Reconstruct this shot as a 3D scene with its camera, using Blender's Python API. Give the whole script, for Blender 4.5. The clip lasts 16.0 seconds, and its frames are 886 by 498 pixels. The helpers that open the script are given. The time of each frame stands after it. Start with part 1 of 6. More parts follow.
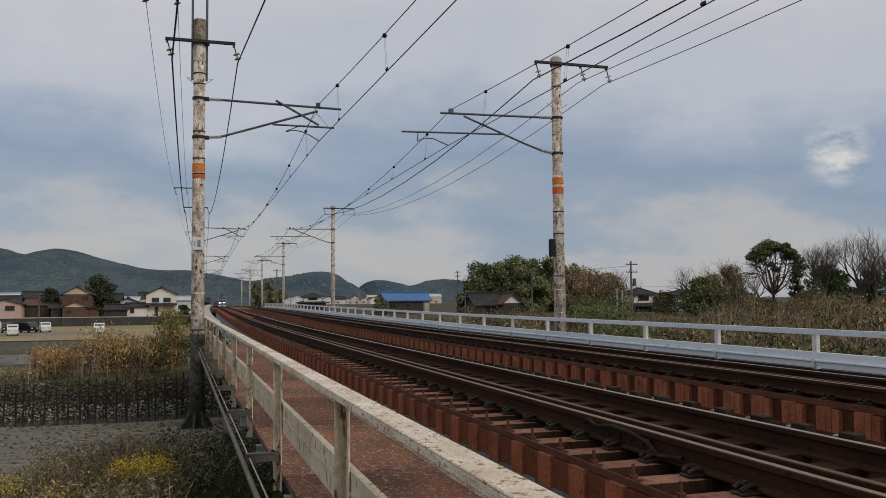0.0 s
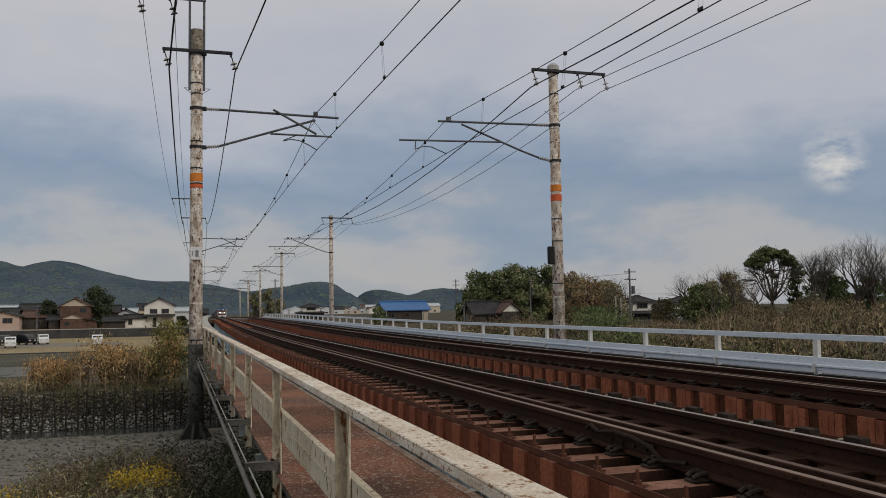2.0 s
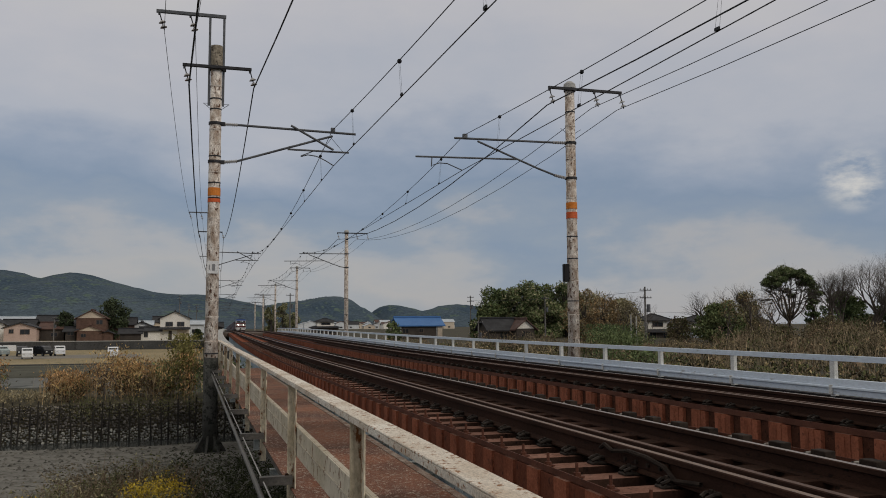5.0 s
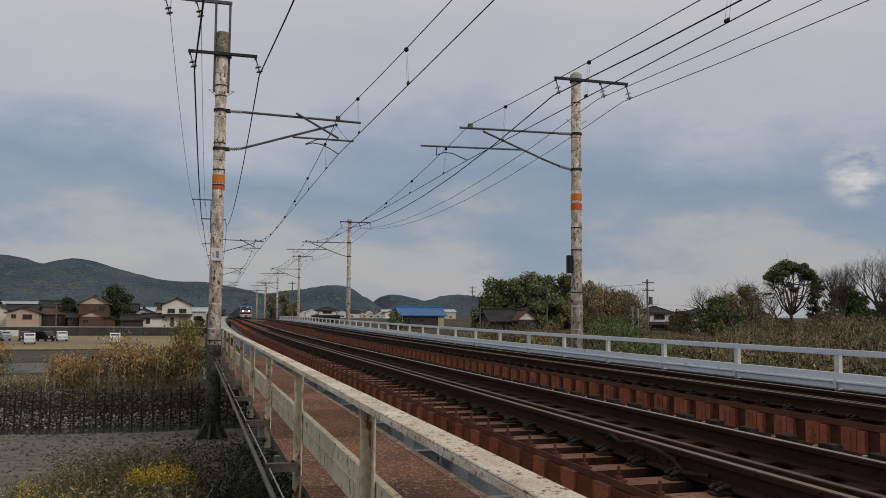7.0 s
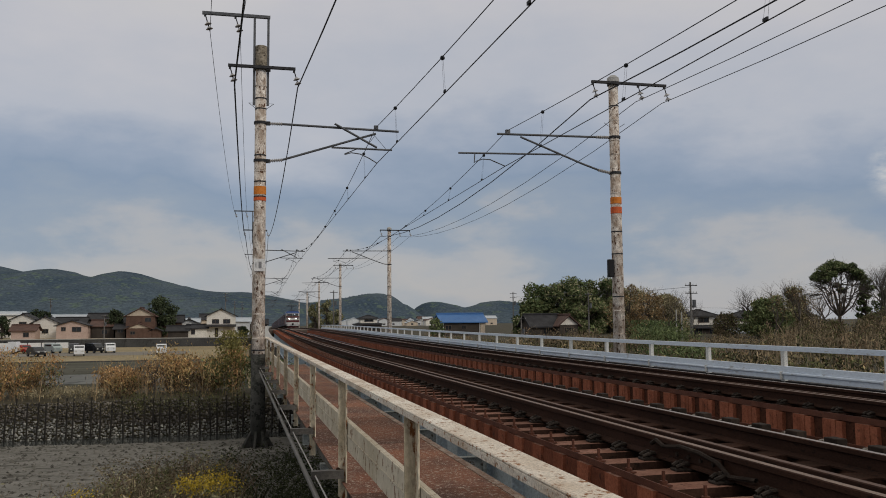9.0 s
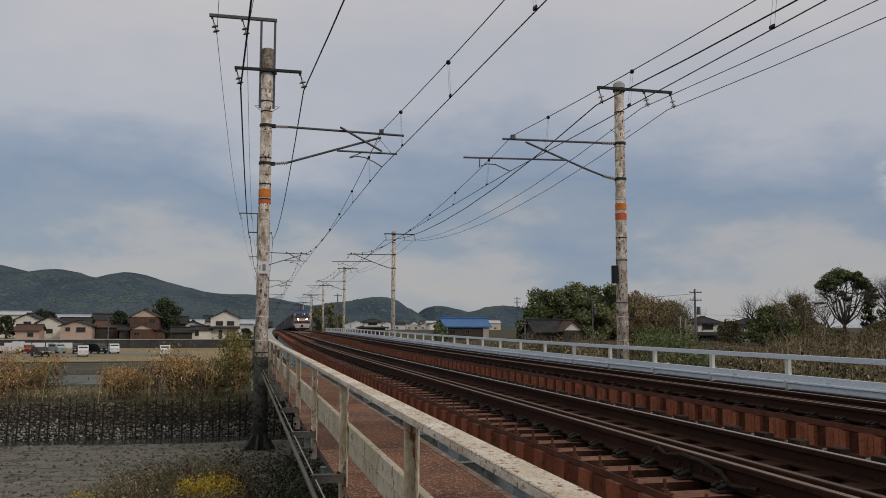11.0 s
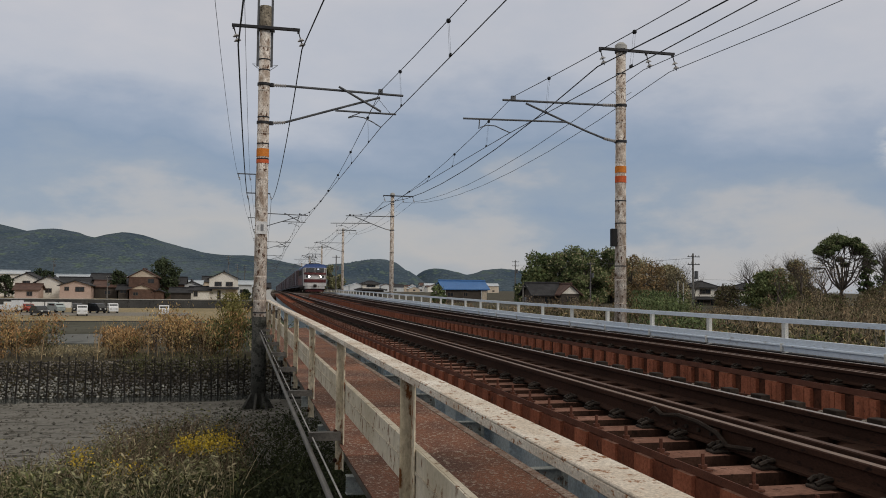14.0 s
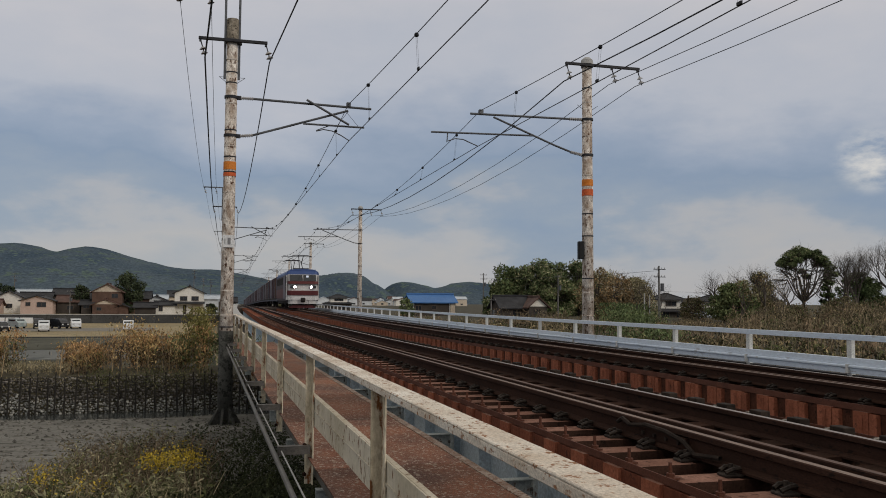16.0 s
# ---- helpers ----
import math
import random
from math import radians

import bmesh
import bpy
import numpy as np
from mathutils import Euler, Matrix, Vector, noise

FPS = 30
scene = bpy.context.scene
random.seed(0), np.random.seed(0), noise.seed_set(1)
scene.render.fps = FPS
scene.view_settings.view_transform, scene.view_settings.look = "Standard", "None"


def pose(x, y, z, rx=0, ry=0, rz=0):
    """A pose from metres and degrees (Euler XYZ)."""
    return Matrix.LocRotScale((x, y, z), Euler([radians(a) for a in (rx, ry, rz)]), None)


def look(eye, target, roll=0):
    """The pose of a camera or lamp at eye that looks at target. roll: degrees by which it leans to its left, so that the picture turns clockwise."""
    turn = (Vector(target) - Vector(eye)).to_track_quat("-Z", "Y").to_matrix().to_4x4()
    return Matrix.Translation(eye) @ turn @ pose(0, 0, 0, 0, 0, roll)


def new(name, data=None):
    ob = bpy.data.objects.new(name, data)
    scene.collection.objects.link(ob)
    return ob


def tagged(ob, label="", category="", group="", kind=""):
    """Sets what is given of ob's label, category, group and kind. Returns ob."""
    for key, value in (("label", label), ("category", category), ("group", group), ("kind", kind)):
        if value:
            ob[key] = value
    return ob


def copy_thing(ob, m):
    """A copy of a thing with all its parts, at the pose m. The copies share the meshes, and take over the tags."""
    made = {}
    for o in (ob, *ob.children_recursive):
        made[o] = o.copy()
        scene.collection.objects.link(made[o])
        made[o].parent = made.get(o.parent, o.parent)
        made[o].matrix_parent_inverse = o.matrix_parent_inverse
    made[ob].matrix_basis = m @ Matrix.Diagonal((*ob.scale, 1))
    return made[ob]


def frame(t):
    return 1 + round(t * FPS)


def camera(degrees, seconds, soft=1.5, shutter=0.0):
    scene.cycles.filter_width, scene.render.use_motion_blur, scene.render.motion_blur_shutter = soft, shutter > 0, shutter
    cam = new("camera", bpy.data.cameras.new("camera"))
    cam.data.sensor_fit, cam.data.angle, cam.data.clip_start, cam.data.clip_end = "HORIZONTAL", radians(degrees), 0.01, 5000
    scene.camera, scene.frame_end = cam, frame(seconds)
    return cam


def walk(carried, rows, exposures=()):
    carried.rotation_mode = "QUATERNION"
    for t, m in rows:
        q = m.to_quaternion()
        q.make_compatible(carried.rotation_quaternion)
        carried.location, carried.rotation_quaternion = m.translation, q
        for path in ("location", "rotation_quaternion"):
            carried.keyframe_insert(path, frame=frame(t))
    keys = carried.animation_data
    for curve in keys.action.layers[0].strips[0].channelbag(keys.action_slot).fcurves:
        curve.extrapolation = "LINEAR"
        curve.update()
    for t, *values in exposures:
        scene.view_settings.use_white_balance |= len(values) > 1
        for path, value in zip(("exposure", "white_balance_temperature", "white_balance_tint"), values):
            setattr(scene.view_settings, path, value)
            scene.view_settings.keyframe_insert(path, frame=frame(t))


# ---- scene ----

# ---- camera and its walk ----
cam = camera(54.8, 16.0, soft=0.95)


def view(x, y, z, yaw, pitch, lean):
    return pose(x, y, z) @ pose(0, 0, 0, 0, 0, yaw) @ pose(0, 0, 0, 90 + pitch) @ pose(0, 0, 0, 0, 0, -lean)


PATH = [
    (0, 0.031, -0.069, 0.048, -17.185, 3.385, 0.495),
    (0.5, 0.017, -0.053, 0.039, -17.084, 3.495, 0.587),
    (1, 0.020, -0.060, 0.036, -17.399, 3.496, 0.921),
    (1.5, 0.026, -0.039, 0.029, -17.467, 3.577, 0.636),
    (2, 0.034, -0.019, 0.023, -17.316, 3.996, 0.925),
    (2.5, 0.041, -0.036, 0.022, -17.232, 4.545, 0.935),
    (3, 0.049, -0.016, 0.023, -16.659, 4.820, 1.080),
    (3.5, 0.042, -0.038, 0.026, -16.514, 4.790, 1.018),
    (4, 0.033, -0.060, 0.025, -16.128, 5.225, 0.921),
    (4.5, 0.025, -0.065, 0.031, -16.219, 5.216, 0.537),
    (7, -0.026, -0.019, 0.021, -16.174, 4.420, -0.424),
    (7.5, -0.033, -0.032, 0.012, -16.087, 4.721, -0.677),
    (8, -0.036, -0.043, 0.012, -15.094, 4.543, -0.171),
    (8.5, -0.039, -0.067, 0.020, -13.720, 4.709, 0.650),
    (11, -0.024, -0.059, 0.027, -13.201, 5.151, -0.169),
    (11.5, -0.020, -0.063, 0.028, -13.140, 5.279, -0.441),
    (12, -0.014, -0.022, 0.017, -13.036, 4.848, -0.644),
    (12.5, -0.022, -0.018, 0.011, -12.872, 4.269, -0.716),
    (13, -0.016, -0.021, 0.005, -12.938, 3.691, -0.645),
    (13.5, -0.009, 0.003, -0.003, -13.089, 3.069, -0.858),
    (14, -0.006, -0.002, 0.002, -13.306, 2.653, -0.624),
    (14.5, -0.000, -0.000, 0.000, -13.556, 2.693, -0.490),
    (15, 0.005, -0.036, 0.015, -14.123, 3.376, -0.638),
    (15.5, -0.004, -0.034, 0.007, -15.550, 3.553, -0.809),
    (16, -0.021, -0.022, -0.009, -15.438, 3.568, -0.344),
]
walk(cam, [(r[0], view(*r[1:])) for r in PATH],
     exposures=[(0, 0.01), (1.0, -0.05), (2.0, -0.10), (3.5, -0.14), (4.5, -0.21), (7.5, -0.08), (8.5, -0.07), (11.5, -0.15), (13.0, -0.08), (14.0, 0.0), (14.5, -0.03), (16.0, -0.06)])

# ---- world, sun, exposure ----
world = bpy.data.worlds.new("overcast_sky")
scene.world = world
world.use_nodes = True
wn, wl = world.node_tree.nodes, world.node_tree.links
wn.clear()


def wnode(kind, **values):
    n = wn.new(kind)
    for k, v in values.items():
        n.inputs[k].default_value = v
    return n


w_out = wn.new("ShaderNodeOutputWorld")
w_bg = wn.new("ShaderNodeBackground")
w_sky = wn.new("ShaderNodeTexSky")
w_sky.sky_type = "NISHITA"
w_sky.sun_disc = False
w_sky.sun_elevation, w_sky.sun_rotation = radians(28), radians(145)
w_tc = wn.new("ShaderNodeTexCoord")
w_sep = wn.new("ShaderNodeSeparateXYZ")
wl.new(w_tc.outputs["Generated"], w_sep.inputs[0])
# height bands of the cloud cover, broken up by stretched noise
w_map = wn.new("ShaderNodeMapping")
w_map.inputs["Scale"].default_value = (1.5, 1.5, 3.6)
w_map.inputs["Rotation"].default_value = (0.0, radians(-6), 0.0)
wl.new(w_tc.outputs["Generated"], w_map.inputs[0])
w_n1 = wnode("ShaderNodeTexNoise", Scale=2.2, Detail=6.0, Roughness=0.55)
wl.new(w_map.outputs[0], w_n1.inputs["Vector"])
w_n2 = wnode("ShaderNodeTexNoise", Scale=5.0, Detail=6.0, Roughness=0.55)
wl.new(w_map.outputs[0], w_n2.inputs["Vector"])
w_m1 = wn.new("ShaderNodeMath")
w_m1.operation = "MULTIPLY_ADD"
w_m1.inputs[1].default_value = 0.34
wl.new(w_n1.outputs["Fac"], w_m1.inputs[0])
wl.new(w_sep.outputs[2], w_m1.inputs[2])
w_m2 = wn.new("ShaderNodeMath")
w_m2.operation = "MULTIPLY_ADD"
w_m2.inputs[1].default_value = 0.085
wl.new(w_n2.outputs["Fac"], w_m2.inputs[0])
wl.new(w_m1.outputs[0], w_m2.inputs[2])
w_ramp = wn.new("ShaderNodeValToRGB")
wl.new(w_m2.outputs[0], w_ramp.inputs[0])
cr = w_ramp.color_ramp
cr.elements[0].position, cr.elements[0].color = 0.17, (0.350, 0.395, 0.445, 1)
cr.elements[1].position, cr.elements[1].color = 1.0, (0.724, 0.682, 0.607, 1)
for pos, col in ((0.225, (0.385, 0.410, 0.445)), (0.262, (0.455, 0.448, 0.452)), (0.290, (0.420, 0.430, 0.455)), (0.318, (0.302, 0.358, 0.436)), (0.355, (0.256, 0.325, 0.430)),
                 (0.40, (0.322, 0.380, 0.476)), (0.465, (0.486, 0.508, 0.560)), (0.56, (0.572, 0.566, 0.588)), (0.74, (0.683, 0.651, 0.597))):
    e = cr.elements.new(pos)
    e.color = (col[0] * 0.995, col[1] * 0.993, col[2] * 1.005, 1)
# bright gap in the cloud near the hidden sun
w_dot = wn.new("ShaderNodeVectorMath")
w_dot.operation = "DOT_PRODUCT"
w_nrm = wn.new("ShaderNodeVectorMath")
w_nrm.operation = "NORMALIZE"
wl.new(w_tc.outputs["Generated"], w_nrm.inputs[0])
wl.new(w_nrm.outputs[0], w_dot.inputs[0])
w_dot.inputs[1].default_value = Vector((0.664, 0.733, 0.152)).normalized()
w_spot = wn.new("ShaderNodeMapRange")
w_spot.interpolation_type = "SMOOTHSTEP"
for i, v in ((1, 0.99915), (2, 0.99995), (3, 0.0), (4, 0.75)):
    w_spot.inputs[i].default_value = v
wl.new(w_dot.outputs["Value"], w_spot.inputs[0])
w_sm = wn.new("ShaderNodeMath")
w_sm.operation = "MULTIPLY"
wl.new(w_spot.outputs[0], w_sm.inputs[0])
w_nr = wn.new("ShaderNodeMapRange")
for i, v in ((1, 0.44), (2, 0.66), (3, 0.0), (4, 1.0)):
    w_nr.inputs[i].default_value = v
w_n3 = wnode("ShaderNodeTexNoise", Scale=11.0, Detail=7.0, Roughness=0.6)
wl.new(w_map.outputs[0], w_n3.inputs["Vector"])
wl.new(w_n3.outputs["Fac"], w_nr.inputs[0])
wl.new(w_nr.outputs[0], w_sm.inputs[1])
w_mix2 = wn.new("ShaderNodeMixRGB")
wl.new(w_sm.outputs[0], w_mix2.inputs[0])
wl.new(w_ramp.outputs[0], w_mix2.inputs[1])
w_mix2.inputs[2].default_value = (0.80, 0.76, 0.70, 1)
# a little of the clear sky behind the cloud
w_sc = wn.new("ShaderNodeMixRGB")
w_sc.blend_type = "MULTIPLY"
w_sc.inputs[0].default_value = 1.0
wl.new(w_sky.outputs[0], w_sc.inputs[1])
w_sc.inputs[2].default_value = (0.10, 0.10, 0.10, 1)
w_mix = wn.new("ShaderNodeMixRGB")
w_mix.inputs[0].default_value = 0.08
wl.new(w_mix2.outputs[0], w_mix.inputs[1])
wl.new(w_sc.outputs[0], w_mix.inputs[2])
wl.new(w_mix.outputs[0], w_bg.inputs[0])
w_bg.inputs[1].default_value = 1.0
wl.new(w_bg.outputs[0], w_out.inputs[0])

sun_data = bpy.data.lights.new("sun", "SUN")
sun_data.energy, sun_data.angle, sun_data.color = 0.85, radians(14), (1.0, 0.93, 0.84)
sun = new("sun", sun_data)
sun.matrix_world = look((45, -55, 42), (0, 10, 0))

# ---- materials ----
MATS = {}


def mat(name, c1, c2, c3=None, scale=6.0, spots=18.0, cover=0.55, rough=0.8, metal=0.0, bump=0.15, vary=0.0, stretch=(1, 1, 1), spec=0.2, glow=None, grain=3.5, rub=0.3):
    """A surface of two tones, with spots or wear of a third one."""
    if name in MATS:
        return MATS[name]
    m = bpy.data.materials.new(name)
    m.use_nodes = True
    n, l = m.node_tree.nodes, m.node_tree.links
    b = n["Principled BSDF"]
    tc = n.new("ShaderNodeTexCoord")
    mp = n.new("ShaderNodeMapping")
    mp.inputs["Scale"].default_value = stretch
    l.new(tc.outputs["Object"], mp.inputs[0])
    n1 = n.new("ShaderNodeTexNoise")
    n1.inputs["Scale"].default_value, n1.inputs["Detail"].default_value = scale, 5
    n2 = n.new("ShaderNodeTexNoise")
    n2.inputs["Scale"].default_value, n2.inputs["Detail"].default_value, n2.inputs["Roughness"].default_value = spots, 6, 0.65
    info = n.new("ShaderNodeObjectInfo")
    add = n.new("ShaderNodeVectorMath")
    add.operation = "MULTIPLY_ADD"
    cmb = n.new("ShaderNodeCombineXYZ")
    for i in range(3):
        l.new(info.outputs["Random"], cmb.inputs[i])
    l.new(cmb.outputs[0], add.inputs[0])
    add.inputs[1].default_value = (37, 17, 29)
    l.new(mp.outputs[0], add.inputs[2])
    l.new(add.outputs[0], n1.inputs["Vector"])
    l.new(add.outputs[0], n2.inputs["Vector"])
    r1 = n.new("ShaderNodeMapRange")
    r1.inputs[1].default_value, r1.inputs[2].default_value = 0.35, 0.65
    l.new(n1.outputs["Fac"], r1.inputs[0])
    mx = n.new("ShaderNodeMixRGB")
    mx.inputs[1].default_value, mx.inputs[2].default_value = (*c1, 1), (*c2, 1)
    l.new(r1.outputs[0], mx.inputs[0])
    last = mx
    if c3:
        r2 = n.new("ShaderNodeMapRange")
        r2.inputs[1].default_value, r2.inputs[2].default_value = cover, cover + 0.07
        l.new(n2.outputs["Fac"], r2.inputs[0])
        m3 = n.new("ShaderNodeMixRGB")
        m3.inputs[2].default_value = (*c3, 1)
        l.new(r2.outputs[0], m3.inputs[0])
        l.new(mx.outputs[0], m3.inputs[1])
        last = m3
    if vary:
        hv = n.new("ShaderNodeHueSaturation")
        rv = n.new("ShaderNodeMapRange")
        rv.inputs[3].default_value, rv.inputs[4].default_value = 1 - vary, 1 + vary
        geo = n.new("ShaderNodeNewGeometry")
        av = n.new("ShaderNodeMath")
        av.operation = "ADD"
        fr = n.new("ShaderNodeMath")
        fr.operation = "FRACT"
        l.new(geo.outputs["Random Per Island"], av.inputs[0])
        l.new(info.outputs["Random"], av.inputs[1])
        l.new(av.outputs[0], fr.inputs[0])
        l.new(fr.outputs[0], rv.inputs[0])
        l.new(rv.outputs[0], hv.inputs["Value"])
        l.new(last.outputs[0], hv.inputs["Color"])
        last = hv
    n3 = n.new("ShaderNodeTexNoise")
    n3.inputs["Scale"].default_value, n3.inputs["Detail"].default_value, n3.inputs["Roughness"].default_value = spots * grain, 4, 0.7
    l.new(add.outputs[0], n3.inputs["Vector"])
    r3 = n.new("ShaderNodeMapRange")
    r3.inputs[1].default_value, r3.inputs[2].default_value, r3.inputs[3].default_value, r3.inputs[4].default_value = 0.3, 0.7, 1 - rub, 1 + rub
    l.new(n3.outputs["Fac"], r3.inputs[0])
    hs = n.new("ShaderNodeHueSaturation")
    l.new(r3.outputs[0], hs.inputs["Value"])
    l.new(last.outputs[0], hs.inputs["Color"])
    last = hs
    l.new(last.outputs[0], b.inputs["Base Color"])
    b.inputs["Roughness"].default_value = rough
    b.inputs["Metallic"].default_value = metal
    b.inputs["Specular IOR Level"].default_value = spec
    if bump:
        bp = n.new("ShaderNodeBump")
        bp.inputs["Strength"].default_value, bp.inputs["Distance"].default_value = bump, 0.02
        l.new(n2.outputs["Fac"], bp.inputs["Height"])
        l.new(bp.outputs[0], b.inputs["Normal"])
    if glow:
        b.inputs["Emission Color"].default_value = (*glow[:3], 1)
        b.inputs["Emission Strength"].default_value = glow[3]
    MATS[name] = m
    return m


RAIL = mat("rusty_rail_steel", (0.031, 0.016, 0.0115), (0.048, 0.024, 0.0165), (0.018, 0.011, 0.009), 3, 30, 0.58, 0.85, 0.0, 0.15, 0, (1, 0.4, 1), 0.08)
RAILTOP = mat("polished_rail_head", (0.27, 0.225, 0.20), (0.35, 0.295, 0.26), (0.18, 0.13, 0.11), 2, 30, 0.58, 0.45, 0.7, 0.03, 0, (1, 0.1, 1))
DULLTOP = mat("dull_rail_head", (0.17, 0.115, 0.09), (0.23, 0.165, 0.13), (0.11, 0.07, 0.055), 2, 24, 0.58, 0.6, 0.3, 0.05, 0, (1, 0.1, 1))
GUARDTOP = mat("worn_guard_rail_head", (0.12, 0.075, 0.058), (0.17, 0.11, 0.085), (0.08, 0.05, 0.04), 2, 24, 0.58, 0.7, 0.1, 0.05, 0, (1, 0.1, 1))
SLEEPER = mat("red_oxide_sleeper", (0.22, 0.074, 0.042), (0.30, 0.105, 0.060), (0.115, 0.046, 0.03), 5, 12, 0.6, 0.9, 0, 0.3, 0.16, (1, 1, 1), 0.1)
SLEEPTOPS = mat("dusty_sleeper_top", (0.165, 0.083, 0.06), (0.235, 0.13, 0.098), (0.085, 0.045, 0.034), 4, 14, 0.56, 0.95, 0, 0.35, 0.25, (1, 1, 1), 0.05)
SLEEPOILSHADE = mat("oil_and_shade_sleeper", (0.038, 0.021, 0.015), (0.062, 0.031, 0.022), (0.020, 0.013, 0.010), 4, 14, 0.57, 0.95, 0, 0.35, 0.25, (1, 1, 1), 0.05)
INFILL = mat("dark_brown_infill_board", (0.075, 0.032, 0.021), (0.115, 0.046, 0.029), (0.04, 0.022, 0.016), 8, 20, 0.55, 0.95, 0, 0.3, 0.2, (1, 1, 1), 0.05)
SLEEPDIRT = mat("dirty_red_fascia", (0.15, 0.05, 0.029), (0.195, 0.068, 0.04), (0.085, 0.036, 0.024), 2.5, 10, 0.6, 0.9, 0, 0.2, 0.15, (1, 1, 1), 0.1)
STRIP = mat("brown_rusted_angle", (0.085, 0.032, 0.02), (0.12, 0.047, 0.029), (0.05, 0.024, 0.017), 6, 30, 0.6, 0.8)
CLIP = mat("dark_rail_clip", (0.024, 0.018, 0.015), (0.046, 0.034, 0.027), (0.016, 0.012, 0.01), 12, 40, 0.6, 0.85, 0.0, 0.1, 0.2, (1, 1, 1), 0.08)
DARKIRON = mat("dark_iron", (0.018, 0.016, 0.016), (0.032, 0.027, 0.025), None, 8, 30, 0.6, 0.7, 0.2)
GIRDER = mat("blue_grey_girder_paint", (0.46, 0.54, 0.60), (0.58, 0.65, 0.70), (0.22, 0.14, 0.10), 2, 9, 0.62, 0.6, 0, 0.05)
DECK = mat("rusted_checker_plate", (0.215, 0.096, 0.060), (0.115, 0.064, 0.050), (0.32, 0.26, 0.21), 1.6, 40, 0.545, 0.95, 0, 0.9, 0.22, (1, 0.8, 1), 0.1, None, 3.0, 0.6)
CREAM = mat("weathered_cream_paint", (0.48, 0.42, 0.315), (0.62, 0.56, 0.455), (0.17, 0.085, 0.042), 3, 16, 0.57, 0.8, 0, 0.12, 0.1, (1, 1, 0.6), 0.2, None, 3.0, 0.15)
RUSTPOST = mat("rust_streaked_post_paint", (0.45, 0.385, 0.275), (0.60, 0.535, 0.415), (0.19, 0.078, 0.032), 4, 14, 0.55, 0.9, 0, 0.25, 0.3, (1, 1, 0.45), 0.15, None, 3.0, 0.35)
CREAMTOP = mat("chalky_white_rail_paint", (0.56, 0.47, 0.375), (0.76, 0.71, 0.63), (0.27, 0.135, 0.068), 4, 42, 0.555, 0.95, 0, 0.2, 0, (1, 0.7, 1), 0.15, None, 3.0, 0.3)
PIPE = mat("grey_galvanised_pipe", (0.10, 0.092, 0.082), (0.155, 0.145, 0.13), (0.07, 0.05, 0.04), 3, 16, 0.62, 0.55, 0.3)
WHITEFENCE = mat("pale_blue_white_fence_paint", (0.60, 0.68, 0.78), (0.70, 0.765, 0.84), (0.44, 0.46, 0.48), 0.8, 11, 0.60, 0.5, 0, 0.04, 0, (1, 0.3, 1), 0.3, None, 3.0, 0.12)
FENCEPOST = mat("pale_fence_post_paint", (0.60, 0.60, 0.57), (0.68, 0.67, 0.64), (0.40, 0.36, 0.30), 4, 15, 0.66, 0.6)
CONC = mat("mottled_pole_concrete", (0.36, 0.28, 0.22), (0.80, 0.74, 0.67), (0.10, 0.05, 0.03), 6, 13, 0.55, 0.95, 0, 0.3, 0, (1, 1, 0.55), 0.1, None, 3.0, 0.5)
CONCGREY = mat("grey_concrete", (0.34, 0.34, 0.33), (0.44, 0.43, 0.41), (0.24, 0.23, 0.22), 0.8, 6, 0.6, 0.9, 0, 0.15)
PIERCONC = mat("dark_stained_concrete", (0.12, 0.115, 0.11), (0.19, 0.18, 0.17), (0.07, 0.07, 0.065), 0.8, 5, 0.55, 0.9, 0, 0.2)
FOOTCONC = mat("dark_lower_concrete", (0.05, 0.05, 0.045), (0.09, 0.088, 0.08), (0.028, 0.03, 0.026), 1.5, 9, 0.52, 0.9, 0, 0.3)
ORANGE = mat("orange_marker_paint", (0.65, 0.20, 0.03), (0.72, 0.25, 0.05), (0.40, 0.15, 0.05), 8, 20, 0.62, 0.7)
VERMIL = mat("red_marker_paint", (0.60, 0.11, 0.04), (0.66, 0.15, 0.05), (0.35, 0.10, 0.05), 8, 20, 0.62, 0.7)
WHITEPLATE = mat("white_enamel_plate", (0.68, 0.68, 0.68), (0.74, 0.74, 0.74), (0.5, 0.48, 0.45), 6, 14, 0.66, 0.5)
GREYBAR = mat("grey_bar_paint", (0.22, 0.22, 0.23), (0.26, 0.26, 0.27), None, 6, 14)
STEEL = mat("weathered_grey_steel", (0.09, 0.095, 0.105), (0.14, 0.145, 0.155), (0.07, 0.055, 0.05), 6, 30, 0.62, 0.6, 0.4, 0.05)
DARKSTEEL = mat("dark_cross_arm_steel", (0.03, 0.03, 0.033), (0.05, 0.05, 0.055), None, 6, 30, 0.62, 0.6, 0.3, 0.05)
PORC = mat("grey_porcelain", (0.32, 0.31, 0.31), (0.40, 0.39, 0.38), None, 8, 20, 0.6, 0.25, 0, 0, 0, (1, 1, 1), 0.5)
WIRE = mat("dark_wire", (0.020, 0.022, 0.026), (0.03, 0.031, 0.035), None, 8, 20, 0.6, 0.6, 0.3, 0)
COPPER = mat("oxidised_contact_wire", (0.05, 0.05, 0.052), (0.075, 0.07, 0.068), None, 8, 20, 0.6, 0.5, 0.5, 0)
BLACKBOX = mat("black_box_paint", (0.008, 0.008, 0.009), (0.014, 0.014, 0.015), None, 8, 20, 0.6, 0.5)

# ---- mesh helpers ----


